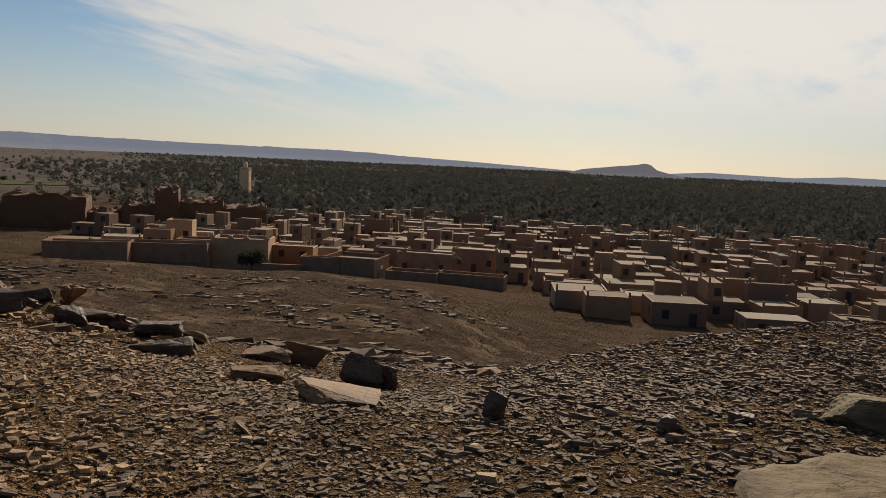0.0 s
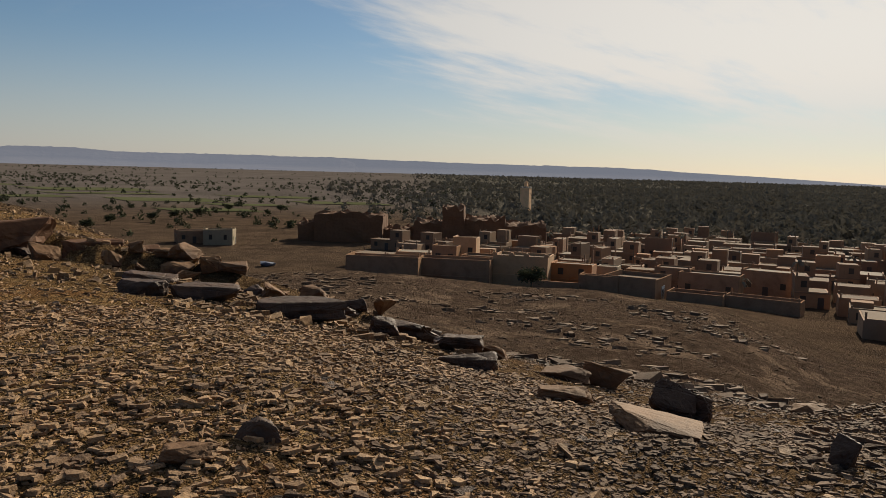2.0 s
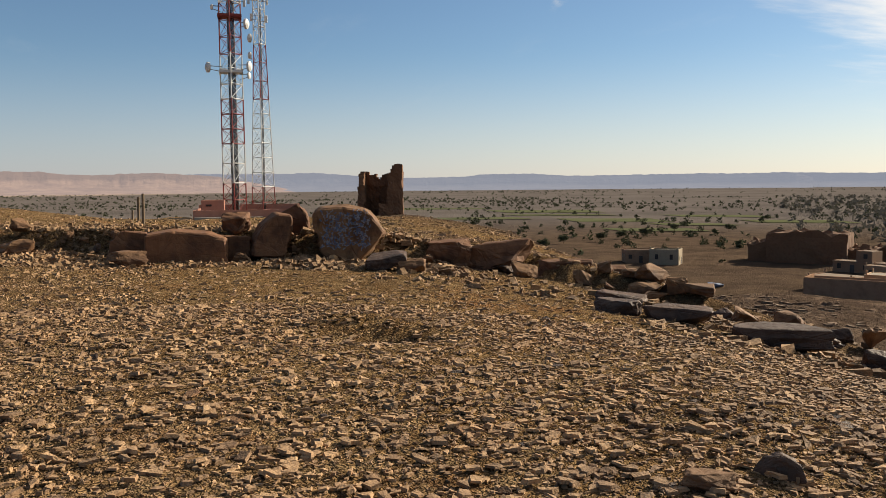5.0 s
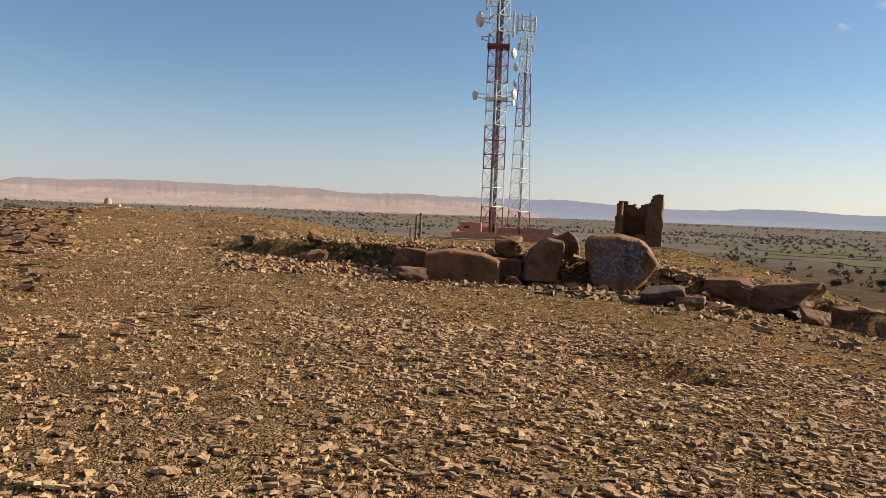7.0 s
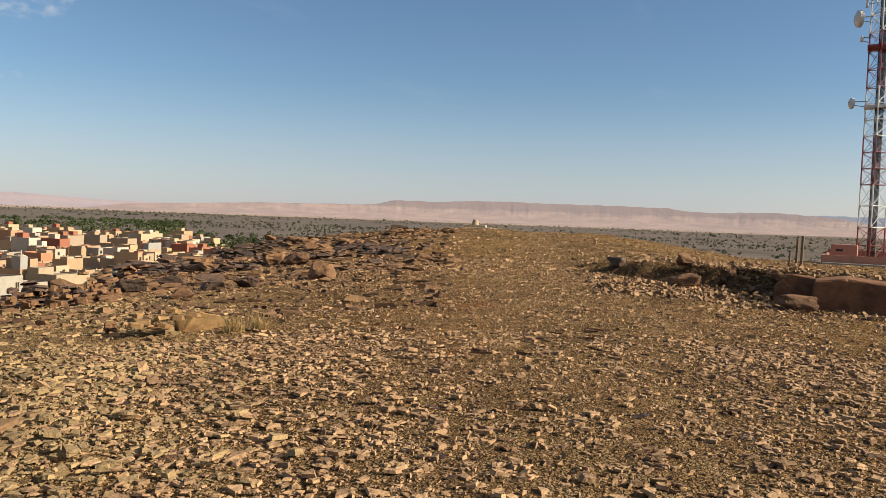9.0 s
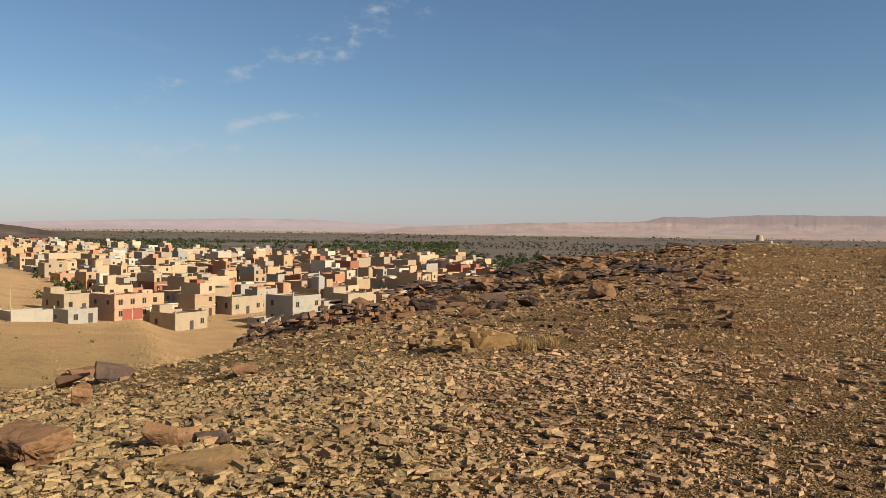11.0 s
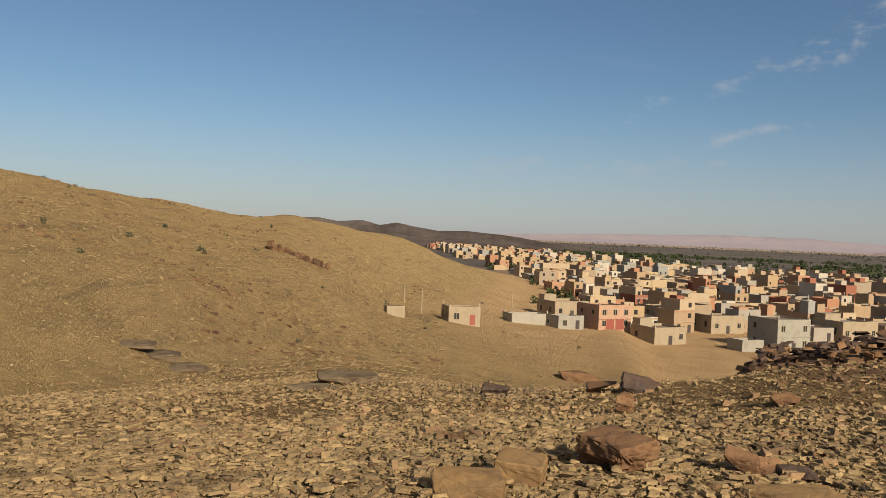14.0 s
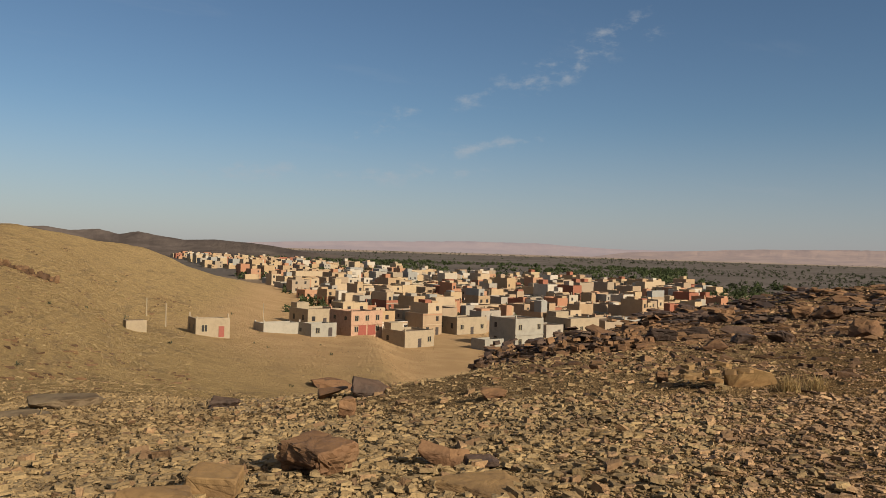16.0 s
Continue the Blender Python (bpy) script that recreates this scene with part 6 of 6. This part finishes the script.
# outcrop shelves: dark rock colour also stands in for shade in the hollows
pick = random.Random(140)
for az, r, w, h in ((56.9, 19.6, 0.9, 0.62), (55.6, 20.5, 1.5, 0.50), (54.6, 22.5, 1.9, 0.60), (53.6, 20.6, 1.3, 0.42), (52.2, 19.4, 1.6, 0.55), (50.8, 17.2, 1.2, 0.42), (49.6, 16.9, 1.3, 0.48), (48.3, 16.6, 1.0, 0.40),
                    (46.6, 24.5, 1.9, 0.55), (44.9, 27.0, 2.3, 0.60), (43.4, 29.2, 2.5, 0.70), (41.8, 30.5, 2.6, 0.62), (40.2, 33.0, 2.8, 0.66), (38.4, 35.0, 2.6, 0.56), (36.6, 36.5, 2.4, 0.50), (34.6, 37.0, 2.4, 0.50),
                    (32.4, 33.0, 2.2, 0.42), (30.8, 30.0, 2.0, 0.40), (29.0, 28.0, 1.9, 0.38), (33.5, 27.5, 1.7, 0.42), (36.0, 26.5, 1.8, 0.46), (38.8, 25.0, 1.6, 0.44), (27.4, 40.0, 2.2, 0.40), (25.0, 42.0, 2.0, 0.36)):
    p = on(az, r)
    strata(140 + int(az * 10), (p.x, p.y), (w, w * pick.uniform(0.45, 0.7), h), az + 12 + pick.gauss(0, 14), "varnish" if pick.random() < 0.6 else "rock", "dark bedded shelf of the western outcrop with deep shadows",
           p.z + 0.03, pick.randint(6, 8), group="shelves of the western outcrop", dip=(pick.gauss(0, 5), pick.gauss(-4, 4)))

# paint on the big boulder
def scribble(stone, count, mat, name, seed, x0, x1, z0, z1):
    """Brush strokes laid on the side of the stone that faces -y of its own axes."""
    rng = random.Random(seed)
    tree = BVHTree.FromObject(stone, bpy.context.evaluated_depsgraph_get())
    bm = bmesh.new()
    for _ in range(count):
        x, z, a = rng.uniform(x0, x1), rng.uniform(z0, z1), rng.uniform(0, 6.28)
        last = None
        for s in range(rng.randint(3, 4)):
            a += rng.uniform(-0.9, 0.9)
            x, z = x + 0.024 * math.cos(a), z + 0.024 * math.sin(a)
            hit, normal, _, _ = tree.ray_cast(Vector((x, -3, z)), Vector((0, 1, 0)))
            if hit is None or normal.y > -0.25:
                last = None
                continue
            side = Vector((-math.sin(a), 0, math.cos(a))) * rng.uniform(0.006, 0.014)
            up = normal * 0.008
            now = (bm.verts.new(hit + up + side), bm.verts.new(hit + up - side))
            if last:
                bm.faces.new((last[0], last[1], now[1], now[0]))
            last = now
    tagged(part(name, bm, MAT[mat], stone, "daubed paint strokes"), kind="stuff")


bpy.context.view_layer.update()
scribble(painted, 190, "blue", "blue_paint", 1, -0.52, 0.42, -0.22, 0.48)
scribble(painted, 190, "chalk", "white_paint", 2, -0.52, 0.42, -0.22, 0.48)

# rubble heaped along the ledge
strew("ledge_rubble", "heap of broken sandstone pieces along the ledge", [
    flakes(3800, 15.8, 20.5, 1, 15, 0.06, 0.25, 31, 1.0, None, (0.16, 0.42), 0.28),
    flakes(700, 17.4, 20.5, -6, 1, 0.08, 0.26, 39, 1.0, None, (0.20, 0.5), 0.32),
    flakes(420, 15.3, 16.4, -9, 6, 0.06, 0.20, 40, 1.0, None, (0.20, 0.5), 0.3),
    flakes(2200, 16.6, 19.4, 1, 14, 0.07, 0.21, 41, 1.0, None, (0.14, 0.36), 0.30, heap=0.8),
    flakes(1900, 14.6, 18.2, -21, -7, 0.10, 0.40, 32, 1.0, None, (0.14, 0.34), 0.30),
    flakes(900, 13.0, 18.0, -36, -15, 0.08, 0.36, 33, 1.0, None, (0.14, 0.4), 0.22),
    flakes(600, 10.0, 14.5, -56, -34, 0.10, 0.40, 34, 1.0, None, (0.10, 0.3), 0.18),
    flakes(600, 5.5, 17.0, 44, 100, 0.10, 0.24, 36, 1.0, None, (0.15, 0.4), 0.2),
    flakes(110, 4.5, 12.0, -104, -40, 0.12, 0.22, 37, 1.0, None, (0.10, 0.28), 0.15),
], "rubble_flake")
strew("outcrop_rubble", "dark reddish broken pieces of the western outcrop", [
    flakes(3600, 12.0, 46.0, 25, 58, 0.12, 0.45, 35, 1.0, None, (0.08, 0.24), 0.14),
], "dark_flake")


strew("pale_chips", "patch of pale broken chips at the foot of the hillside", [
    flakes(420, 12.5, 20.0, 71.5, 77.5, 0.05, 0.20, 38, 1.0, None, (0.15, 0.4), 0.2),
], "bedrock")


def bedrock_patch():
    """Bare pale bedrock swept clear of stones."""
    bm = bmesh.new()
    n, m = 18, 64
    rows = []
    for i in range(n):
        row = []
        for j in range(m):
            a = 2 * math.pi * j / m
            f = (i + 0.02) / (n - 1)
            rim = 1 + 0.14 * noise.noise(Vector((math.cos(a) * 1.6, math.sin(a) * 1.6, 2))) + 0.07 * noise.noise(Vector((math.cos(a) * 6, math.sin(a) * 6, 5)))
            x, y = 5.25 + 0.80 * rim * f * math.cos(a), -1.55 + 1.02 * rim * f * math.sin(a)
            lift = 0.05 if f < 0.97 else -0.03
            z = ground(x, y) + lift + 0.025 * noise.noise(Vector((x * 1.6, y * 5, 0))) + 0.012 * noise.noise(Vector((x * 7, y * 16, 3)))
            row.append(bm.verts.new((x, y, z)))
        rows.append(row)
    for i in range(n - 1):
        for j in range(m):
            bm.faces.new((rows[i][j], rows[i + 1][j], rows[i + 1][(j + 1) % m], rows[i][(j + 1) % m]))
    ob = part("bedrock", bm, MAT["bedrock"], None, smooth=True)
    tagged(ob, "bare pale flat bedrock swept clear of stones", "rock", kind="structure")


bedrock_patch()


def dry_tuft(at, size, seed, label):
    rng = random.Random(seed)
    bm = bmesh.new()
    for _ in range(130):
        a, lean, l = rng.uniform(0, 6.28), rng.uniform(0.1, 0.75), size * rng.uniform(0.5, 1.0)
        b = Vector((rng.gauss(0, size * 0.22), rng.gauss(0, size * 0.22), 0))
        d = Vector((math.cos(a) * lean, math.sin(a) * lean, 1)).normalized()
        s = Vector((-math.sin(a), math.cos(a), 0)) * 0.005
        mid, tip = b + d * l * 0.6, b + d * l + Vector((d.x, d.y, -0.4)) * l * 0.15
        v = [bm.verts.new(q) for q in (b - s, b + s, mid + s * 0.7, mid - s * 0.7, tip)]
        bm.faces.new((v[0], v[1], v[2], v[3]))
        bm.faces.new((v[3], v[2], v[4]))
    ob = part("dry_grass_tuft", bm, MAT["straw"])
    ob.matrix_basis = pose(at[0], at[1], ground(*at) - 0.01)
    tagged(ob, label, "grass")


dry_tuft((-6.55, 8.35), 0.28, 3, "pale dry grass tuft beside a three-cornered slab")
dry_tuft((-6.75, 8.1), 0.26, 4, "pale dry grass tuft between flat stones")

# ---- mast gear, compound, posts ----


def aerials(root, r, center_az, rows):
    for az, el, size, kind in rows:
        x = r * math.tan(radians(center_az - az))
        z = r * math.tan(radians(el)) + EYE - root.matrix_basis.translation.z
        if kind == "dish":
            s = -1 if x < 0 else 1
            d = dish(root, (x, -0.3, z), size * 0.8, 200 if s < 0 else -20)
            part("bracket", bar(bar(bmesh.new(), (s * 1.1, 0, z + 0.2), (x - s * 0.1, -0.2, z + 0.2), 0.06), (s * 1.1, 0, z - 0.5), (x - s * 0.1, -0.2, z - 0.2), 0.05), MAT["steel"], d)
        else:
            bm = box(bmesh.new(), x - 0.16, -0.35, z - size, x + 0.16, -0.1, z + size, 0.04)
            p = part("panel_aerial", bm, MAT["steel_white"], root, "white upright panel aerial")
            part("bracket", bar(bar(bmesh.new(), (0, 0, z + size * 0.6), (x, -0.12, z + size * 0.6), 0.045), (0, 0, z - size * 0.6), (x, -0.12, z - size * 0.6), 0.045), MAT["steel"], p)


aerials(mast, MAST_R, -3.35, [(-2.03, 13.05, 1.3, "dish"), (-2.22, 11.83, 0.45, "dish"), (-1.86, 7.98, 0.85, "dish"), (-4.42, 10.85, 0.85, "dish"), (-4.54, 8.11, 0.85, "dish"), (-4.52, 7.5, 0.55, "dish"),
                              (-2.42, 14.3, 1.3, "panel"), (-4.33, 12.8, 1.75, "panel"), (-3.9, 15.2, 1.3, "panel"), (-2.7, 15.6, 1.3, "panel")])
aerials(mast2, 118, -5.25, [(-4.62, 9.95, 0.75, "dish"), (-4.60, 8.83, 0.6, "dish"),
                            (-4.60, 12.75, 1.3, "panel"), (-5.82, 12.7, 1.3, "panel"), (-4.95, 12.95, 1.3, "panel"), (-5.5, 12.95, 1.3, "panel"), (-5.75, 11.2, 0.5, "panel"), (-4.75, 11.3, 0.5, "panel")])


def compound():
    p = on(-4.2, 106)
    root = thing("mast_compound", pose(p.x, p.y, p.z, 0, 0, -4.2), "pink walled compound at the foot of the masts", "building")
    up = EYE - p.z
    e = lambda el: 106 * math.tan(radians(el)) + up
    X = lambda az: 106 * math.tan(radians(-4.2 - az))
    part("wall", box(bmesh.new(), X(-0.6), 0, -1, X(-8.1), 0.25, e(-1.55)), MAT["pink"], root)
    part("wall", box(bmesh.new(), X(-0.6), 0.25, -1, X(-0.6) + 0.25, 12, e(-1.55)), MAT["pink"], root)
    part("wall", box(bmesh.new(), X(-8.1) - 0.25, 0.25, -1, X(-8.1), 12, e(-1.55)), MAT["pink"], root)
    part("wall", box(bmesh.new(), X(-0.6), 12, -1, X(-8.1), 12.25, e(-1.3)), MAT["pink"], root)
    hut = part("equipment_room", box(bmesh.new(), X(-1.05), 3, -1, X(-2.6), 6.5, e(-0.88), 0.03), MAT["pink"], root)
    part("vent", box(bmesh.new(), X(-1.35), 2.95, e(-1.32), X(-1.75), 3.02, e(-1.18)), MAT["pane"], hut)
    part("slab", box(bmesh.new(), X(-0.7), -1.2, e(-2.2), X(-5.2), -0.02, e(-2.02)), MAT["white"], root)
    part("low_wall", box(bmesh.new(), X(0.95), -1.4, -1, X(-0.6) - 0.02, -1.1, e(-2.0)), MAT["cream"], root)


compound()


def wooden_posts():
    for az, r, top, wide in ((1.45, 21.5, -0.42, 0.042), (1.75, 21.6, -0.62, 0.036), (2.15, 21.8, -1.5, 0.03)):
        p = on(az, r)
        bm = bmesh.new()
        h = r * math.tan(radians(top)) + EYE - p.z
        bar(bm, (0, 0, -0.3), (0.02, 0.01, h), wide, 8, wide * 0.85)
        ob = part("fence_post", bm, MAT["wood"])
        ob.matrix_basis = Matrix.Translation(p)
        tagged(ob, "weathered wooden fence post behind the rubble", "post", "fence posts")


wooden_posts()
for az, r, top in ((78.87, 185, -3.85), (77.66, 172, -4.2), (71.25, 214, -4.15)):
    p = on(az, r)
    h = max(3.0, r * math.tan(radians(top)) + EYE - p.z)
    bm = bmesh.new()
    bar(bm, (0, 0, -0.5), (0, 0, h), 0.17, 8, 0.11)
    ob = part("utility_pole", bm, MAT["cream"])
    ob.matrix_basis = Matrix.Translation(p)
    tagged(ob, "bare pale concrete utility pole", "pole", "utility poles")

# ---- growing things ----


def clumps(count, rmin, rmax, amin, amax, wide, tall, leaves, seed, keep=None, power=0.7, lift=0.0):
    """Ragged bushes: leaf clumps thrown round a low dome. Returns vertices and triangles."""
    g = np.random.default_rng(seed)
    r = rmin + (rmax - rmin) * g.random(count) ** power
    az = np.radians(g.uniform(amin, amax, count))
    x, y = -r * np.sin(az), r * np.cos(az)
    if keep is not None:
        ok = keep(x, y, g)
        x, y = x[ok], y[ok]
    n = len(x)
    z = height(x, y)
    s = g.uniform(0.5, 1.25, n)
    a, u = g.uniform(0, 2 * np.pi, (n, leaves)), g.random((n, leaves))
    rad = np.sqrt(g.random((n, leaves))) * wide * s[:, None] * 0.36 * np.sqrt(1 - 0.7 * u * u)
    c = np.stack([x[:, None] + rad * np.cos(a), y[:, None] + rad * np.sin(a), z[:, None] + lift + (0.05 + 0.7 * u) * tall * s[:, None]], -1)
    k = (2.3 / math.sqrt(leaves) * np.minimum(wide, tall) * s)[:, None, None] * 0.75
    tri = [c + g.normal(0, 0.55, (n, leaves, 3)) * k for _ in range(3)]
    v = np.stack(tri, 2).reshape(-1, 3)
    return v, np.arange(len(v)).reshape(-1, 3), n


def palms(count, rmin, rmax, amin, amax, seed, keep=None, power=0.7, fronds=9):
    g = np.random.default_rng(seed)
    r = rmin + (rmax - rmin) * g.random(count) ** power
    az = np.radians(g.uniform(amin, amax, count))
    x, y = -r * np.sin(az), r * np.cos(az)
    if keep is not None:
        ok = keep(x, y, g)
        x, y = x[ok], y[ok]
    n = len(x)
    h = g.uniform(3.0, 8.5, n)
    z = height(x, y)
    a = g.uniform(0, 2 * np.pi, (n, fronds))
    l = g.uniform(1.8, 3.0, (n, fronds))
    rise = g.uniform(-0.3, 0.9, (n, fronds))
    top = np.stack([x, y, z + h], -1)[:, None, :]
    d = np.stack([np.cos(a), np.sin(a), 0 * a], -1)
    side = np.stack([-np.sin(a), np.cos(a), 0 * a], -1) * 0.42
    up = np.zeros_like(d)
    up[..., 2] = 1
    base = np.broadcast_to(top, d.shape)
    mid = top + d * (l * 0.55)[..., None] + up * (rise * 0.9)[..., None]
    tip = top + d * l[..., None] + up * (rise * 0.9 - 1.1)[..., None]
    v = np.stack([base, mid + side, mid - side, tip], 2).reshape(-1, 3)
    q = np.arange(n * fronds)[:, None] * 4
    f = np.concatenate([q + np.array([[0, 1, 2]]), q + np.array([[1, 3, 2]])])
    t = 0.15
    o = len(v)
    foot = np.stack([x, y, z - 0.3], -1)
    ring = [np.array([t * math.cos(k), t * math.sin(k), 0]) for k in (0, 2.1, 4.2)]
    tv = np.stack([foot + ring[0], foot + ring[1], foot + ring[2], top[:, 0] + ring[0] * 0.6, top[:, 0] + ring[1] * 0.6, top[:, 0] + ring[2] * 0.6], 1).reshape(-1, 3)
    tq = o + np.arange(n)[:, None] * 6
    tf = np.concatenate([tq + np.array([k]) for k in ((0, 1, 4), (0, 4, 3), (1, 2, 5), (1, 5, 4), (2, 0, 3), (2, 3, 5))])
    return np.concatenate([v, tv]), np.concatenate([f, tf]), n


def patchy(scale, bias, seed):
    return lambda x, y, g: g.random(len(x)) < np.clip(bias + 2.4 * fractal(x / scale, y / scale, 3, seed), 0, 1)


def grove_keep(x, y, g):
    az, r = np.degrees(np.arctan2(-x, y)), np.hypot(x, y)
    near = np.interp(az, [-104, -80, -64, -56, -48, -40], [270, 285, 305, 300, 330, 420])
    dense = np.interp(az, [-104, -66, -58, -50, -42], [1.0, 0.95, 0.55, 0.30, 0.10]) * np.clip(1.15 + 2.0 * fractal(x / 70, y / 70, 3, 57), 0.25, 1.0)
    return (r > near) & (g.random(len(x)) < dense)


def growth(name, label, sets, mat, category):
    vs, fs, o = [], [], 0
    for v, f, n in sets:
        vs.append(v)
        fs.append(f + o)
        o += len(v)
    ob = new(name, mesh_from(name, np.concatenate(vs), np.concatenate(fs), MAT[mat]))
    return tagged(ob, label, category, kind="stuff")


growth("palm_grove", "dense green date palm grove beyond the old village, greyed by painted haze", [
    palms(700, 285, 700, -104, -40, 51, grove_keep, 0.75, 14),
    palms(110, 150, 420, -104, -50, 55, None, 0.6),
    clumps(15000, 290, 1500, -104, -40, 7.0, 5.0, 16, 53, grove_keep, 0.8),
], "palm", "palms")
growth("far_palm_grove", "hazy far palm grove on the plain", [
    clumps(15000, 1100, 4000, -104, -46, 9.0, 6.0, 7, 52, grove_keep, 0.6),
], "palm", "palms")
growth("scrub", "scattered dark scrub and small trees on the plain", [
    clumps(7000, 240, 1500, -60, 44, 4.4, 2.8, 14, 61, patchy(140, 0.42, 62), 0.7),
    clumps(6500, 900, 4200, -60, 80, 6.5, 3.4, 8, 63, patchy(380, 0.12, 64), 0.6),
    clumps(5000, 1700, 3300, -30, 66, 9.0, 4.0, 7, 65, patchy(500, 0.15, 66), 0.9),
    clumps(420, 300, 620, -48, -18, 4.2, 3.0, 40, 70, patchy(60, 0.30, 71), 0.9),
    clumps(34, 60, 230, 66, 108, 1.3, 0.7, 24, 72, None, 0.8),
], "bush", "scrub")
growth("town_greenery", "dark green gardens and olive trees behind the new town", [
    clumps(5200, 470, 1300, 42, 73, 7.0, 4.6, 18, 67, patchy(80, 0.26, 68), 0.8),
    clumps(700, 250, 660, 38, 70, 3.4, 3.2, 34, 69, None, 0.9),
    clumps(420, 400, 700, 36, 52, 6.0, 5.0, 34, 73, patchy(60, 0.4, 74), 0.9),
], "garden", "trees")


def tree(at, size, seed, label):
    """A small broad tree: trunk, limbs and a ragged crown."""
    rng = random.Random(seed)
    root = thing("tree", pose(*at), label, "tree", "trees round the town")
    bm = bmesh.new()
    bar(bm, (0, 0, -0.4), (0.1, 0, size * 0.45), 0.05 * size, 7, 0.03 * size)
    tips = []
    for k in range(5):
        a = k * 1.26 + rng.uniform(-0.3, 0.3)
        tip = Vector((math.cos(a) * size * 0.3, math.sin(a) * size * 0.3, size * rng.uniform(0.6, 0.8)))
        bar(bm, (0.1, 0, size * 0.4), tip, 0.024 * size, 5, 0.01 * size)
        tips.append(tip)
    part("trunk", bm, MAT["bark"], root)
    bm = bmesh.new()
    for _ in range(1100):
        c = rng.choice(tips) + Vector((rng.gauss(0, 0.17), rng.gauss(0, 0.17), rng.gauss(0.04, 0.13))) * size
        q = [c + Vector((rng.gauss(0, 1), rng.gauss(0, 1), rng.gauss(0, 0.7))) * size * 0.065 for _ in range(3)]
        bm.faces.new([bm.verts.new(v) for v in q])
    part("crown", bm, MAT["bush"], root)
    return root


first = tree(on(47.0, 470), 6.0, 1, "dark green tree with a ragged crown at the edge of town")
second = tree(on(40.3, 545), 5.0, 2, "dark green tree with a ragged crown at the edge of town")
pick = random.Random(77)
for k in range(46):
    az, r = pick.uniform(38.5, 62), pick.uniform(360, 640)
    copy_thing(first if k % 2 else second, pose(*on(az, r), 0, 0, pick.uniform(0, 360)) @ Matrix.Scale(0.75, 4))
for az, r in ((-54.9, 141), (-30, 360), (-31.5, 380), (-26, 330), (-33.5, 420), (-28.6, 345), (-24.6, 300), (-37, 420)):
    copy_thing(second, pose(*on(az, r), 0, 0, pick.uniform(0, 360)) @ Matrix.Scale(0.7, 4))

# green plots by the river bed
for k, (a0, a1, r0, r1) in enumerate(((-33.5, -27, 520, 570), (-36, -30, 420, 445), (-29, -22, 700, 760), (-40, -34, 600, 640), (-24, -17, 560, 595), (-30, -23, 620, 650), (-38, -33, 480, 505), (-45, -39, 520, 560), (-21, -14, 800, 860))):
    n = 14
    v, f = [], []
    for i in range(n):
        az = a0 + (a1 - a0) * i / (n - 1)
        for j in range(5):
            p = on(az + 0.4 * j, r0 + (r1 - r0) * j / 4)
            v.append((p.x, p.y, p.z + 0.35))
    for i in range(n - 1):
        for j in range(4):
            f.append((i * 5 + j, i * 5 + j + 1, (i + 1) * 5 + j + 1, (i + 1) * 5 + j))
    ob = new("field", mesh_from("field", v, f, MAT["field"], True))
    tagged(ob, "green irrigated field strip on the plain", "field", kind="structure")

# a heap under a blue sheet by the village
p = on(-36.2, 196)
ob = part("blue_tarpaulin", rock_bm(91, (5.5, 3.0, 1.4), 20, 1, 0.05, 0.3), MAT["blue"])
ob.matrix_basis = Matrix.Translation(p + Vector((0, 0, 0.5)))
tagged(ob, "crumpled blue tarpaulin thrown over a heap", "tarpaulin")

# single flat stones on the hilltop, pieces of the ground
shapes = []
for k in range(14):
    bm = rock_bm(200 + k, (1.0, 0.72, 0.20), 12, 0, 0.0, 0.7)
    me = bpy.data.meshes.new("stone")
    bm.to_mesh(me)
    bm.free()
    me.polygons.foreach_set("use_smooth", np.zeros(len(me.polygons), bool))
    me.materials.append(MAT["rock"] if k % 3 else MAT["varnish"])
    shapes.append(me)
pick = random.Random(99)
for k in range(300):
    az, r = pick.uniform(-100, 104), 3.8 + 9.0 * pick.random() ** 1.3
    s = 0.08 * 2.0 ** pick.random()
    p = on(az, r)
    ob = new("stone", shapes[k % len(shapes)])
    ob.parent = ground_ob
    ob.matrix_basis = pose(p.x, p.y, p.z + 0.05 * s, pick.gauss(0, 10), pick.gauss(0, 10), pick.uniform(0, 360)) @ Matrix.Diagonal((s, s, s * pick.uniform(0.6, 1.3), 1))


# smaller blocks fallen along the ledge
pick = random.Random(63)
for k in range(46):
    az = pick.uniform(-40, 15) if k < 34 else pick.uniform(-56, -38)
    r = float(np.interp(az, TURN, TABLE[:, 0])) + pick.gauss(-0.1, 0.35)
    w = 0.28 * 2.1 ** pick.random()
    p = bearing(az, r)
    boulder("boulder", 400 + k, (p.x, p.y), (w, w * pick.uniform(0.6, 0.9), w * pick.uniform(0.4, 0.75)), (pick.gauss(0, 14), pick.gauss(0, 14), pick.uniform(0, 360)), "rock" if k % 4 else "varnish",
            "broken reddish brown sandstone block fallen along the ledge", 0.3, "blocks along the ledge", 14, 2, 0.11, 0.6)
for k in range(34):
    az, r = pick.uniform(26, 57), pick.uniform(20, 44)
    w = 0.34 * 2.0 ** pick.random()
    p = bearing(az, r)
    boulder("boulder", 500 + k, (p.x, p.y), (w * 1.5, w, w * pick.uniform(0.35, 0.6)), (pick.gauss(0, 10), pick.gauss(0, 10), 40 + pick.gauss(0, 25)), "varnish" if k % 3 == 0 else "rock",
            "dark reddish brown block of the western outcrop", 0.3, "blocks of the western outcrop", 14, 2, 0.11, 0.75)
